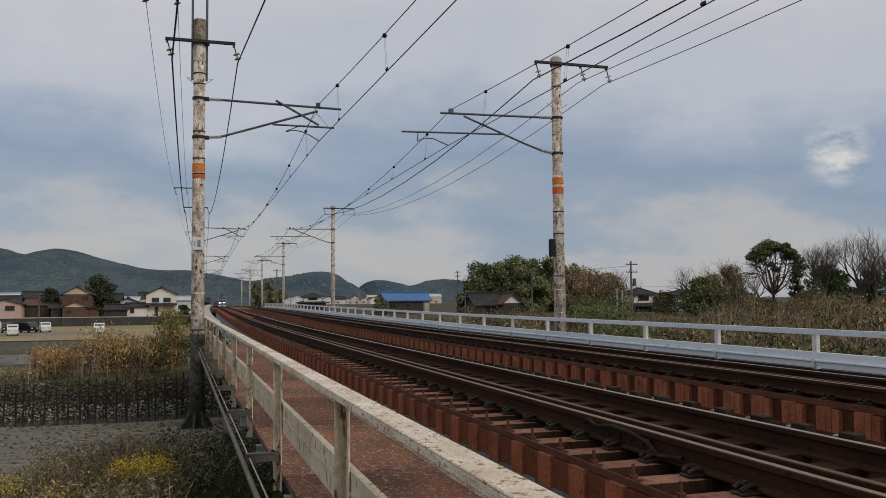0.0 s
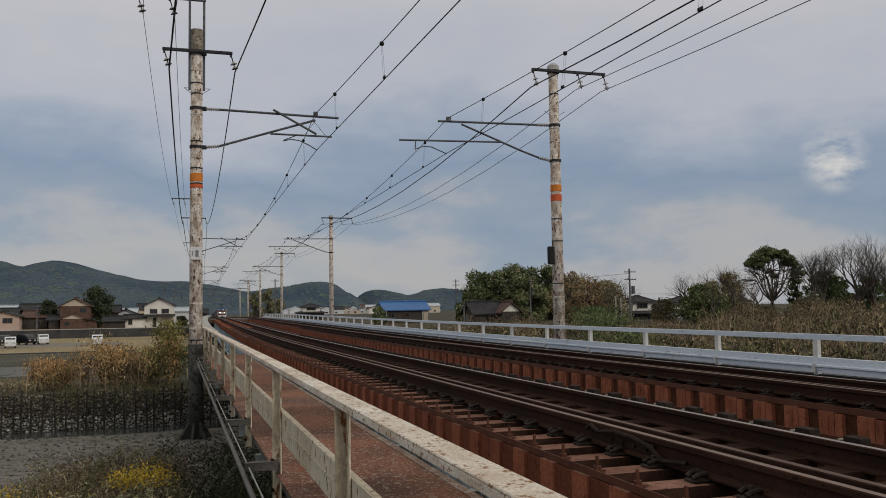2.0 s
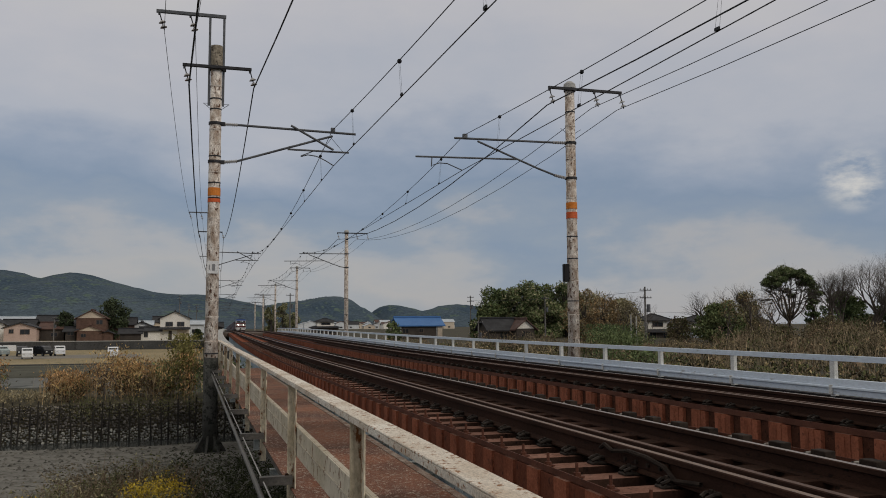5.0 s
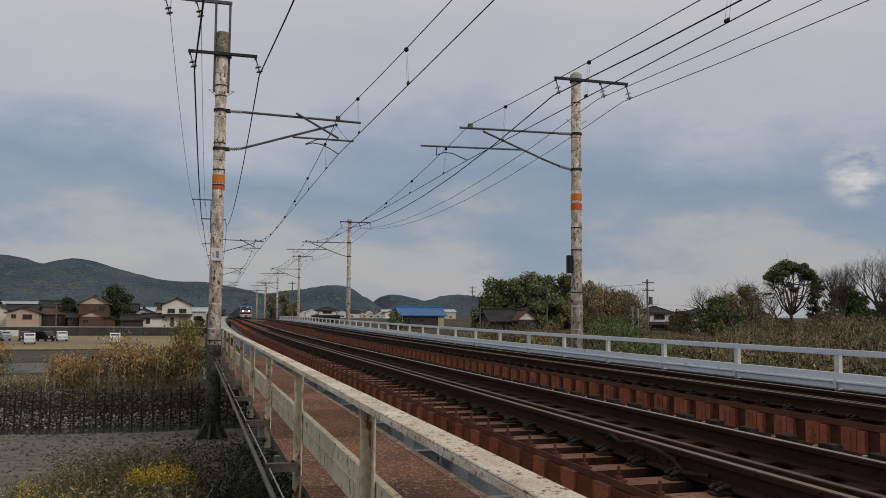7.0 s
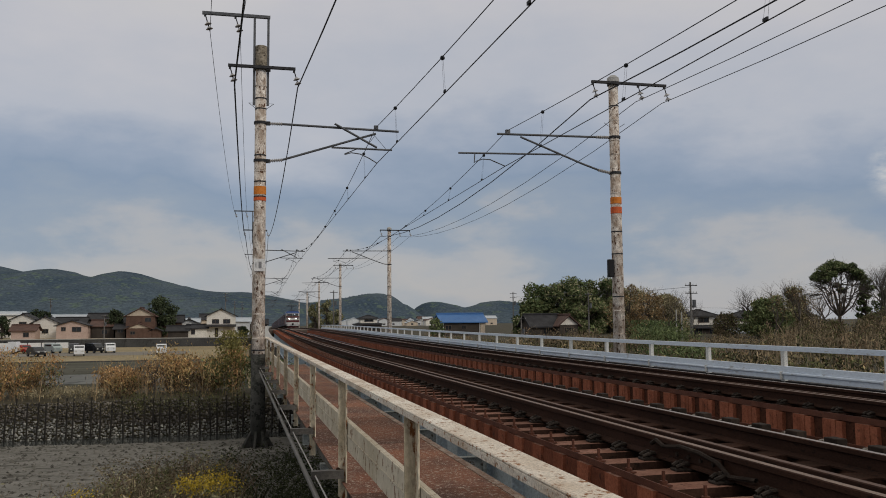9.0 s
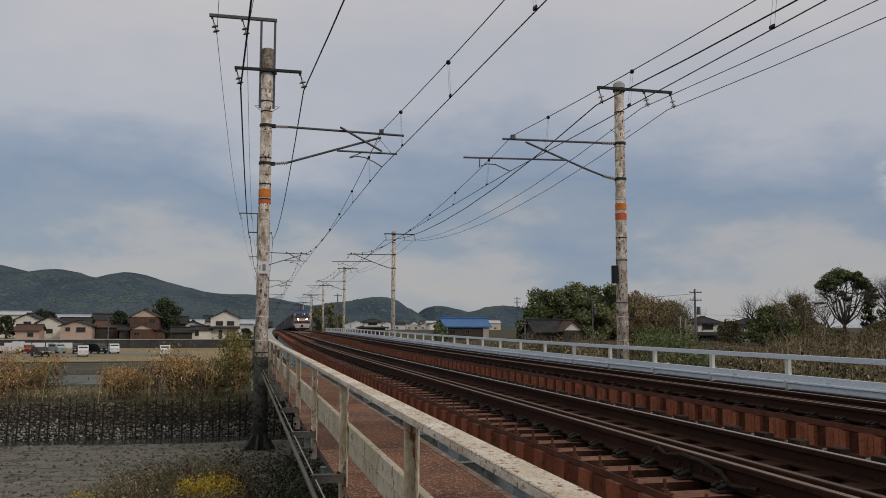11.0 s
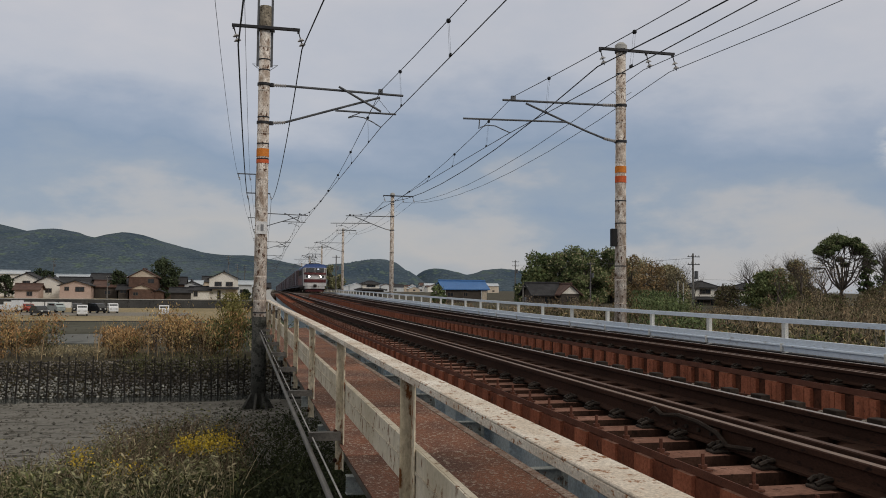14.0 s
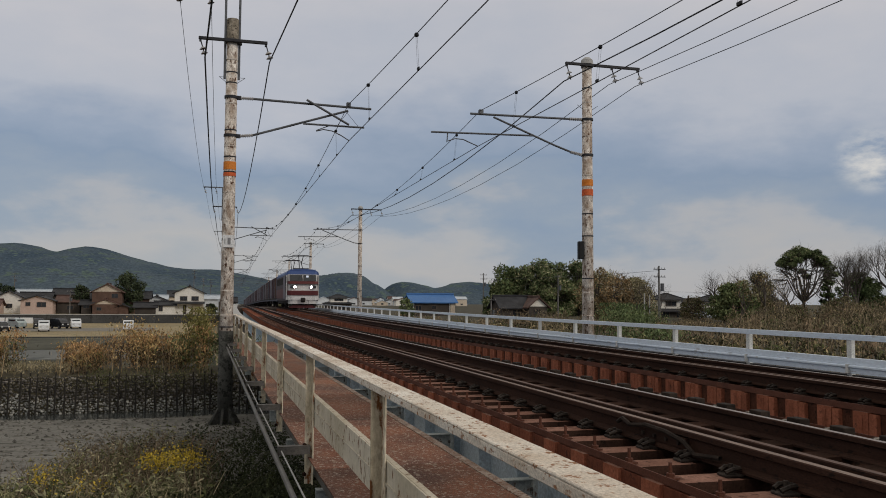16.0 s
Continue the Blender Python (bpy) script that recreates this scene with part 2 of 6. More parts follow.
class Shape:
    """Vertices and faces gathered for one mesh."""

    def __init__(self):
        self.v, self.f, self.mi = [], [], []

    def face(self, idx, m=0):
        self.f.append(idx)
        self.mi.append(m)

    def box(self, x0, x1, y0, y1, z0, z1, m=0, c=0.0, mtx=None):
        """A box, with its twelve edges chamfered by c."""
        b = len(self.v)
        if c <= 0:
            pts = [(x, y, z) for z in (z0, z1) for y in (y0, y1) for x in (x0, x1)]
            faces = [(0, 2, 3, 1), (4, 5, 7, 6), (0, 1, 5, 4), (2, 6, 7, 3), (0, 4, 6, 2), (1, 3, 7, 5)]
        else:
            pts, tag = [], {}
            X, Y, Z = (x0, x1), (y0, y1), (z0, z1)
            for i in (0, 1):
                for j in (0, 1):
                    for k in (0, 1):
                        sx, sy, sz = (1, -1)[i], (1, -1)[j], (1, -1)[k]
                        for a, p in (("x", (X[i], Y[j] + sy * c, Z[k] + sz * c)), ("y", (X[i] + sx * c, Y[j], Z[k] + sz * c)), ("z", (X[i] + sx * c, Y[j] + sy * c, Z[k]))):
                            tag[i, j, k, a] = len(pts)
                            pts.append(p)
            t = tag
            faces = []
            for i in (0, 1):
                q = [t[i, 0, 0, "x"], t[i, 0, 1, "x"], t[i, 1, 1, "x"], t[i, 1, 0, "x"]]
                faces.append(tuple(q if i == 0 else q[::-1]))
                q = [t[0, i, 0, "y"], t[1, i, 0, "y"], t[1, i, 1, "y"], t[0, i, 1, "y"]]
                faces.append(tuple(q if i == 0 else q[::-1]))
                q = [t[0, 0, i, "z"], t[0, 1, i, "z"], t[1, 1, i, "z"], t[1, 0, i, "z"]]
                faces.append(tuple(q if i == 0 else q[::-1]))
            for i in (0, 1):
                for j in (0, 1):
                    for a, b2, key in (("x", "y", lambda k: (i, j, k)), ("x", "z", lambda k: (i, k, j)), ("y", "z", lambda k: (k, i, j))):
                        q = [t[(*key(0), a)], t[(*key(1), a)], t[(*key(1), b2)], t[(*key(0), b2)]]
                        faces.append(tuple(q))
                    for k in (0, 1):
                        faces.append((t[i, j, k, "x"], t[i, j, k, "y"], t[i, j, k, "z"]))
        if mtx is not None:
            pts = [tuple(mtx @ Vector(p)) for p in pts]
        self.v += pts
        for q in faces:
            self.face(tuple(b + i for i in q), m)
        return self

    def tube(self, p0, p1, r0, r1=None, seg=8, m=0, caps=True):
        r1 = r0 if r1 is None else r1
        p0, p1 = Vector(p0), Vector(p1)
        d = (p1 - p0).normalized()
        u = d.orthogonal().normalized()
        w = d.cross(u)
        b = len(self.v)
        for p, r in ((p0, r0), (p1, r1)):
            for i in range(seg):
                a = 2 * math.pi * i / seg
                self.v.append(tuple(p + (u * math.cos(a) + w * math.sin(a)) * r))
        for i in range(seg):
            j = (i + 1) % seg
            self.face((b + i, b + j, b + seg + j, b + seg + i), m)
        if caps:
            self.face(tuple(b + i for i in range(seg))[::-1], m)
            self.face(tuple(b + seg + i for i in range(seg)), m)
        return self

    def chain(self, pts, r, seg=5, m=0):
        """A round bar through points."""
        pts = [Vector(p) for p in pts]
        b = len(self.v)
        for k, p in enumerate(pts):
            d = (pts[min(k + 1, len(pts) - 1)] - pts[max(k - 1, 0)]).normalized()
            u = d.cross(Vector((0, 0, 1)))
            u = u.normalized() if u.length > 1e-4 else Vector((1, 0, 0))
            w = d.cross(u)
            rr = r[k] if isinstance(r, (list, tuple)) else r
            for i in range(seg):
                a = 2 * math.pi * i / seg
                self.v.append(tuple(p + (u * math.cos(a) + w * math.sin(a)) * rr))
        for k in range(len(pts) - 1):
            for i in range(seg):
                j = (i + 1) % seg
                self.face((b + k * seg + i, b + k * seg + j, b + (k + 1) * seg + j, b + (k + 1) * seg + i), m)
        return self

    def ball(self, c, r, m=0, squash=1.0):
        b = len(self.v)
        n, k = 8, 5
        for j in range(1, k):
            t = math.pi * j / k
            for i in range(n):
                a = 2 * math.pi * i / n
                self.v.append((c[0] + r * math.sin(t) * math.cos(a), c[1] + r * math.sin(t) * math.sin(a), c[2] + r * squash * math.cos(t)))
        self.v += [(c[0], c[1], c[2] + r * squash), (c[0], c[1], c[2] - r * squash)]
        for j in range(k - 2):
            for i in range(n):
                self.face((b + j * n + i, b + (j + 1) * n + i, b + (j + 1) * n + (i + 1) % n, b + j * n + (i + 1) % n), m)
        top, bot = b + (k - 1) * n, b + (k - 1) * n + 1
        for i in range(n):
            self.face((top, b + i, b + (i + 1) % n), m)
            self.face((bot, b + (k - 2) * n + (i + 1) % n, b + (k - 2) * n + i), m)
        return self

    def prism(self, outline, y0, y1, m=0, axis="y"):
        """An outline in x, z drawn out along y (or in y, z along x)."""
        b, n = len(self.v), len(outline)
        for y in (y0, y1):
            for a, z in outline:
                self.v.append((a, y, z) if axis == "y" else (y, a, z))
        for i in range(n):
            j = (i + 1) % n
            self.face((b + i, b + j, b + n + j, b + n + i), m)
        self.face(tuple(b + i for i in range(n))[::-1], m)
        self.face(tuple(b + n + i for i in range(n)), m)
        return self

    def sweep(self, outline, path, m=0, ms=None):
        """An outline in x, z carried along the points (x, y, z) of a path."""
        b, n = len(self.v), len(outline)
        for px, py, pz in path:
            for a, z in outline:
                self.v.append((px + a, py, pz + z))
        for k in range(len(path) - 1):
            for i in range(n):
                j = (i + 1) % n
                self.face((b + k * n + i, b + k * n + j, b + (k + 1) * n + j, b + (k + 1) * n + i), ms[i] if ms else m)
        self.face(tuple(b + i for i in range(n))[::-1], m)
        self.face(tuple(b + (len(path) - 1) * n + i for i in range(n)), m)
        return self

    def mesh(self, name, mats, smooth=False):
        me = bpy.data.meshes.new(name)
        me.from_pydata(self.v, [], self.f)
        for q in mats if isinstance(mats, (list, tuple)) else [mats]:
            me.materials.append(q)
        me.polygons.foreach_set("material_index", self.mi)
        bm = bmesh.new()
        bm.from_mesh(me)
        bmesh.ops.recalc_face_normals(bm, faces=bm.faces)
        bm.to_mesh(me)
        bm.free()
        if smooth:
            me.polygons.foreach_set("use_smooth", [True] * len(me.polygons))
        return me


def part(name, shape, material, parent=None, label="", at=None, smooth=False):
    me = shape if isinstance(shape, bpy.types.Mesh) else shape.mesh(name, material, smooth)
    ob = new(name, me)
    if parent is not None:
        ob.parent = parent
    if at is not None:
        ob.matrix_basis = at
    if label:
        ob["label"] = label
    return ob


def thing(name, label, category, at=None, group="", kind=""):
    ob = new(name)
    ob.empty_display_size = 0.2
    if at is not None:
        ob.matrix_basis = at
    return tagged(ob, label, category, group, kind)


def solo(name, shape, material, label, category, at=None, group="", kind="", smooth=False):
    return tagged(part(name, shape, material, None, "", at, smooth), label, category, group, kind)


def soft_curve(knots, values):
    """A smooth curve through knots, by slopes taken from the neighbours."""
    k, v = np.array(knots, float), np.array(values, float)
    s = np.gradient(v, k)
    s[0] = 0

    def at(y):
        y = float(min(max(y, k[0]), 5000))
        if y >= k[-1]:
            return float(v[-1] + s[-1] * (y - k[-1]))
        i = int(np.searchsorted(k, y, "right")) - 1
        h = k[i + 1] - k[i]
        t = (y - k[i]) / h
        return float((2 * t**3 - 3 * t**2 + 1) * v[i] + (t**3 - 2 * t**2 + t) * h * s[i] + (-2 * t**3 + 3 * t**2) * v[i + 1] + (t**3 - t**2) * h * s[i + 1])
    return at


# the line bends gently off to the east and dips beyond the bridge
DX = soft_curve([-60, 0, 30, 60, 90, 120, 160, 200, 270, 340], [0, 0, 0.03, 0.50, 1.22, 2.06, 3.24, 4.40, 6.33, 8.29])
DZ = soft_curve([-60, 0, 30, 60, 90, 120, 160, 200, 270, 340], [0, 0, 0.02, 0.12, 0.22, 0.22, 0.03, -0.29, -0.96, -1.62])
RAILZ = -0.847      # top of the rails, below the camera's level
TRACKS = (3.605, 7.455)


def run(x, z, y0, y1, step=3.0):
    n = max(2, int((y1 - y0) / step) + 1)
    return [(x + DX(y), y, z + DZ(y)) for y in np.linspace(y0, y1, n)]


def leafy(name, pts, size, material, seed, upright=0.0, parent=None, aspect=1.0):
    """Many small leaf quads at points (n x 3 array), turned at random."""
    rng = np.random.default_rng(seed)
    n = len(pts)
    a = rng.normal(size=(n, 3))
    a[:, 2] = a[:, 2] * (1 - upright) + upright * 3 * np.sign(a[:, 2])
    a /= np.linalg.norm(a, axis=1, keepdims=True)
    b = np.cross(a, rng.normal(size=(n, 3)))
    b /= np.linalg.norm(b, axis=1, keepdims=True) + 1e-9
    s = (size * rng.uniform(0.5, 1.4, n))[:, None]
    a, b = a * s, b * s * aspect
    v = np.stack([pts - a, pts + b * 0.5 - a * 0.1, pts + a, pts - b * 0.5 - a * 0.1], 1).reshape(-1, 3)
    return quads(name, v, material, parent)


def quads(name, v, material, parent=None):
    n = len(v) // 4
    me = bpy.data.meshes.new(name)
    me.vertices.add(4 * n)
    me.vertices.foreach_set("co", np.ascontiguousarray(v, dtype=np.float32).ravel())
    me.loops.add(4 * n)
    me.loops.foreach_set("vertex_index", np.arange(4 * n, dtype=np.int32))
    me.polygons.add(n)
    me.polygons.foreach_set("loop_start", np.arange(0, 4 * n, 4, dtype=np.int32))
    me.polygons.foreach_set("loop_total", np.full(n, 4, dtype=np.int32))
    me.materials.append(material)
    me.update(calc_edges=True)
    ob = new(name, me)
    if parent is not None:
        ob.parent = parent
    return ob


def blades(name, roots, height, width, material, seed, lean=0.25):
    """Tall grass: a narrow bent blade at each root (n x 3 array)."""
    rng = np.random.default_rng(seed)
    n = len(roots)
    h = (height * rng.uniform(0.55, 1.15, n))[:, None]
    az = rng.uniform(0, 2 * np.pi, n)
    side = np.stack([np.cos(az), np.sin(az), np.zeros(n)], 1) * (width * rng.uniform(0.6, 1.3, n))[:, None]
    tip = rng.normal(size=(n, 3)) * lean * h
    tip[:, 2] = 0
    up = np.zeros((n, 3))
    up[:, 2] = 1
    mid = roots + up * h * 0.6 + tip * 0.35
    top = roots + up * h + tip
    v = np.concatenate([np.stack([roots - side, roots + side, mid + side * 0.8, mid - side * 0.8], 1),
                        np.stack([mid - side * 0.8, mid + side * 0.8, top + side * 0.25, top - side * 0.25], 1)], 0).reshape(-1, 3)
    return quads(name, v, material)

# ---- ground ----
GRASSFIELD = mat("dry_short_grass", (0.25, 0.20, 0.115), (0.34, 0.275, 0.165), (0.14, 0.135, 0.065), 0.05, 0.9, 0.56, 0.95, 0, 0.3)
SOIL = mat("dark_bank_soil", (0.05, 0.045, 0.03), (0.075, 0.065, 0.04), (0.13, 0.105, 0.065), 0.6, 7, 0.6, 0.95, 0, 0.6)
BED = mat("grey_river_gravel", (0.125, 0.120, 0.107), (0.20, 0.191, 0.172), (0.065, 0.062, 0.052), 0.6, 3.4, 0.54, 0.9, 0, 1.0, 0, (0.55, 1.3, 1), 0.2, None, 5.0, 0.45)
# blue-grey hill tones have the distance haze mixed into them
HILLWOOD = mat("haze_tinted_hillside", (0.058, 0.083, 0.112), (0.088, 0.114, 0.136), (0.092, 0.126, 0.112), 0.016, 0.07, 0.55, 1.0, 0, 0.0, 0, (1, 0.4, 1.0), 0.0, None, 4.0, 0.35)
MUDFLAT = mat("dark_olive_mud_flat", (0.066, 0.064, 0.046), (0.115, 0.112, 0.088), (0.045, 0.046, 0.034), 0.1, 0.7, 0.54, 0.95, 0, 0.5, 0, (0.35, 1.4, 1), 0.1)
WATER = mat("still_dark_water", (0.035, 0.04, 0.04), (0.05, 0.055, 0.055), None, 2, 9, 0.6, 0.12, 0, 0.05, 0, (1, 1, 1), 0.5)


def step(a, b, x):
    t = min(max((x - a) / (b - a), 0.0), 1.0)
    return t * t * (3 - 2 * t)


def ground_z(x, y):
    bank = -1.6 - 1.8 * step(2, 16, y)
    bank += 1.1 * step(27.75, 28.0, y) - 2.45 * step(30.5, 52, y)
    bank += 1.8 * step(190.0, 190.4, y)
    if 15 < y < 27.7:
        # the gravel dips under the water along a slightly wavering edge
        edge = 26.15 + 0.16 * math.sin(x * 0.8) + 0.08 * math.sin(x * 2.3 + 1)
        bank += 0.09 * step(16, 22, y) * (1 - step(edge - 0.5, edge + 0.25, y)) - 0.10 * step(edge - 0.1, edge + 0.4, y)
    east = -2.0 - 0.8 * step(90, 220, y) + 0.15 * math.sin(x * 0.31) * math.cos(y * 0.23)
    side = step(9.6 + DX(y), 11.4 + DX(y), x)
    z = bank * (1 - side) + east * side
    under = step(100, 118, y) * step(-2 + DX(y), 1.0 + DX(y), x) * (1 - step(10.5 + DX(y), 15 + DX(y), x))
    if y < 900:
        z = z * (1 - under) + (RAILZ - 0.62 + DZ(y)) * under
    return z


gx = sorted(set([-3500, -1500, -700, -400, -250, -160, -110] + list(np.linspace(-80, -16, 22)) + list(np.linspace(-15, 16, 52)) + list(np.linspace(18, 80, 24)) + [100, 140, 200, 300, 450, 800, 1600, 3500]))
gy = sorted(set([-3500, -800, -200, -60, -20, -8] + list(np.linspace(-4, 24, 36)) + list(np.linspace(24.2, 27.6, 18)) + [27.75, 28.0, 28.3, 29, 30] + list(np.linspace(31, 60, 18)) + list(np.linspace(65, 186, 26)) + [189.9, 190.5, 193, 200, 220, 260, 320, 400, 500, 650, 900, 1400, 2400, 4500]))
g = Shape()
for y in gy:
    for x in gx:
        g.v.append((x, y, ground_z(x, y)))
nx = len(gx)
for j in range(len(gy) - 1):
    for i in range(nx - 1):
        x, y = (gx[i] + gx[i + 1]) / 2, (gy[j] + gy[j + 1]) / 2
        m = 0
        if x < 11 and 17 < y < 27.8:
            m = 2
        elif x < 1 and 58 < y < 117:
            m = 3
        elif y < 60 or x > 1.5:
            m = 1
        g.face((j * nx + i, j * nx + i + 1, (j + 1) * nx + i + 1, (j + 1) * nx + i), m)
solo("ground", g, [GRASSFIELD, SOIL, BED, MUDFLAT], "river bank, gravel bed and dry flood plain under a railway bridge", "ground", kind="structure")

# standing water at the foot of the bank wall, and the far pool
solo("water", Shape().box(-45, 8, 25.9, 27.72, -3.5, -3.375), WATER, "shallow dark river water along the bank wall", "water", kind="structure")
solo("water", Shape().box(-60, 0.5, 74, 88, -4.9, -4.72), mat("shallow_muddy_water", (0.085, 0.088, 0.075), (0.16, 0.158, 0.14), (0.05, 0.053, 0.043), 0.12, 0.6, 0.54, 0.6, 0, 0.3, 0, (1, 0.5, 1), 0.15), "shallow muddy grey backwater on the flood plain", "water", kind="structure")

# ---- hills on the horizon ----


def hills(name, ridge, y, depth, label, seed):
    rng = random.Random(seed)
    s = Shape()
    xs = np.linspace(ridge[0][0], ridge[-1][0], 260)
    crest = soft_curve([a for a, _ in ridge], [b for _, b in ridge])
    rowsn = 9
    for r in range(rowsn):
        f = r / (rowsn - 1)
        for x in xs:
            z = crest(x)
            rough = noise.fractal(Vector((x * 0.02, r * 0.9, seed)), 0.8, 2.1, 5)
            top = z + (rng.uniform(-1.0, 1.0) + rough * 4.5) * (1 if r == rowsn - 1 else 0)
            zz = -6 + (top + 6) * math.sin(f * math.pi / 2) ** 1.2 + rough * 16 * f * (1 - f) * min(1.0, max(z, 0) / 30)
            s.v.append((x, y - depth * (1 - f), zz))
    n = len(xs)
    for r in range(rowsn - 1):
        for i in range(n - 1):
            s.face((r * n + i, r * n + i + 1, (r + 1) * n + i + 1, (r + 1) * n + i))
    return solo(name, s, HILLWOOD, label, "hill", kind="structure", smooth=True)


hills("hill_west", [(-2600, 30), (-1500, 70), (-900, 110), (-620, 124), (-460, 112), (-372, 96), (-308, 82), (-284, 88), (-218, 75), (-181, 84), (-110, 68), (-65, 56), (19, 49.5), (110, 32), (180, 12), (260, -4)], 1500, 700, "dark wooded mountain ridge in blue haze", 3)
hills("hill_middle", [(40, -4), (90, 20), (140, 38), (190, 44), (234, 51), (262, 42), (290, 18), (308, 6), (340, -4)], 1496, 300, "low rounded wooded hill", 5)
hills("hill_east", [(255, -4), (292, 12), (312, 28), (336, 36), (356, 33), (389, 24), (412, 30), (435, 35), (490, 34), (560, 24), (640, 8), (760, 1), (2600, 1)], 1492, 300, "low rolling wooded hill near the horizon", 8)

# ---- railway tracks on the bridge ----


def rail_outline(s=1.0):
    return [(-0.064 * s, -0.153), (-0.064 * s, -0.140), (-0.010, -0.122), (-0.009, -0.045), (-0.0325, -0.036), (-0.0325, -0.006), (-0.024, 0.0),
            (0.024, 0.0), (0.0325, -0.006), (0.0325, -0.036), (0.009, -0.045), (0.010, -0.122), (0.064 * s, -0.140), (0.064 * s, -0.153)]


RAILMS = [0, 0, 0, 0, 0, 0, 1, 0, 0, 0, 0, 0, 0, 0]
SLEEPTOP = -0.172
clip_shape = Shape().box(-0.06, 0.06, -0.055, 0.055, 0.0, 0.02, 0, 0.006)
clip_shape.chain([(-0.06, -0.036, 0.030), (-0.01, -0.044, 0.050), (0.035, -0.036, 0.050), (0.050, 0.0, 0.046), (0.035, 0.036, 0.050), (-0.01, 0.044, 0.050), (-0.05, 0.036, 0.030)], 0.014, 6)
clip_shape.tube((0.0, 0, 0.0), (0.0, 0, 0.075), 0.014, 0.014, 6)
CLIPMESH = clip_shape.mesh("rail_clip", mat("worn_grey_brown_spring_steel", (0.027, 0.020, 0.016), (0.046, 0.036, 0.029), (0.016, 0.012, 0.010), 12, 40, 0.54, 0.7, 0.0, 0.1, 0.25, (1, 1, 1), 0.15))
bolt_shape = Shape().tube((0, 0, 0), (0, 0, 0.09), 0.011, 0.011, 6).tube((0, 0, 0.0), (0, 0, 0.028), 0.026, 0.026, 6).box(-0.04, 0.04, -0.04, 0.04, -0.004, 0.006)
BOLTMESH = bolt_shape.mesh("hook_bolt", STRIP)
SLEEPH = (0.215, 0.28)


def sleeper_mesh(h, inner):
    """A painted sleeper: dusty tops at its ends, oil-stained between the rails, long sides coloured as shaded."""
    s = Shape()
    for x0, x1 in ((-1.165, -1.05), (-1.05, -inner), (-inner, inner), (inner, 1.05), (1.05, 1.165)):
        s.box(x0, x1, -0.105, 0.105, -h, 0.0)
        # dark tone on the long sides stands for shade between the sleepers
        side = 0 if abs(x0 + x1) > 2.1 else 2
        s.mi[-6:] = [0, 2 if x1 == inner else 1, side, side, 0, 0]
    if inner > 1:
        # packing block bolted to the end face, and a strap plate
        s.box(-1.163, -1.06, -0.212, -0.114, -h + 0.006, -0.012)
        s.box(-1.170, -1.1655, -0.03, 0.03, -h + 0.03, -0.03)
    return s.mesh("sleeper", [SLEEPER, SLEEPTOPS, SLEEPOILSHADE])


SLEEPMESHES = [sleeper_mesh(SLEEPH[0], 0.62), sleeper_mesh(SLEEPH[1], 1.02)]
pad = Shape().box(-0.05, 0.05, -0.08, 0.08, 0.0, 0.098, 0, 0.006)
pad.box(-0.05, 0.03, 0.09, 0.14, 0.0, 0.072, 1, 0.008).box(-0.03, 0.03, 0.145, 0.19, 0.0, 0.064, 0, 0.01)
PADMESH = pad.mesh("end_block", [CLIP, mat("dull_pale_block", (0.24, 0.22, 0.19), (0.34, 0.31, 0.27), (0.10, 0.07, 0.05), 9, 30, 0.5, 0.8)])
DROP = (0.0, 0.055)      # the far track lies a little lower


def track(k2, label):
    cx, rz, sh = TRACKS[k2], RAILZ - DROP[k2], SLEEPH[k2]
    t = thing("railway_track", label, "railway track")
    for k, x in enumerate((cx - 0.5335, cx + 0.5335)):
        part("rail", Shape().sweep(rail_outline(), run(x, rz - (0.03 if k else 0), -14, 640), 0, RAILMS), [RAIL, RAILTOP if k else DULLTOP], t, "rusty rail with a worn running surface")
    part("guard_rail", Shape().sweep(rail_outline(), run(cx - 0.5335 + 0.205, rz - 0.012, -14, 150), 0, RAILMS), [RAIL, GUARDTOP], t, "rusty guard rail inside the running rail")
    for x, sgn in ((cx - 1.09, 1), (cx + 1.09, -1)):
        a2 = 0.065 if k2 else 0.045
        o = [(-0.045, 0.0), (-0.045, a2), (-0.037, a2), (-0.037, 0.010), (0.03, 0.010), (0.03, 0.0)]
        part("tie_angle", Shape().sweep([(a * sgn, b) for a, b in o], run(x, rz + SLEEPTOP, -14, 100), 0), STRIP, t, "rusted angle bar tying the sleepers together")
    part("fascia", Shape().sweep([(-0.02, -sh + 0.01), (-0.02, -0.008), (0.02, -0.008), (0.02, -sh + 0.01)], run(cx - (1.095 if k2 else 1.125), rz + SLEEPTOP, -14, 100), 0), INFILL if k2 else SLEEPDIRT, t, "brown board between the sleeper ends")
    ys = [-2.72 + 0.52 * i for i in range(198)] if k2 else [-3 + 0.495 * i for i in range(210)]
    rest = Shape()
    for i, y in enumerate(ys):
        x, z = cx + DX(y), rz + SLEEPTOP + DZ(y)
        if y < 52:
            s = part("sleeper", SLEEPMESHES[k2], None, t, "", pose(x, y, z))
            if y < 34:
                for cxo, turn in ((-0.5335 - 0.105, 0), (0.5335 + 0.105, 180)):
                    part("rail_clip", CLIPMESH, None, s, "", pose(cxo, 0, 0.0, 0, 0, turn))
                for bx in (-1.035,) if k2 == 0 else ():
                    part("hook_bolt", BOLTMESH, None, s, "", pose(bx, 0.0, 0.010))
                if k2 == 0:
                    part("end_block", PADMESH, None, s, "", pose(0.985, 0, 0))
        else:
            rest.box(x - 1.165, x + 1.165, y - 0.105, y + 0.105, z - sh, z)
    o = part("far_sleeper", rest, SLEEPER, t)
    o["kind"] = "stuff"


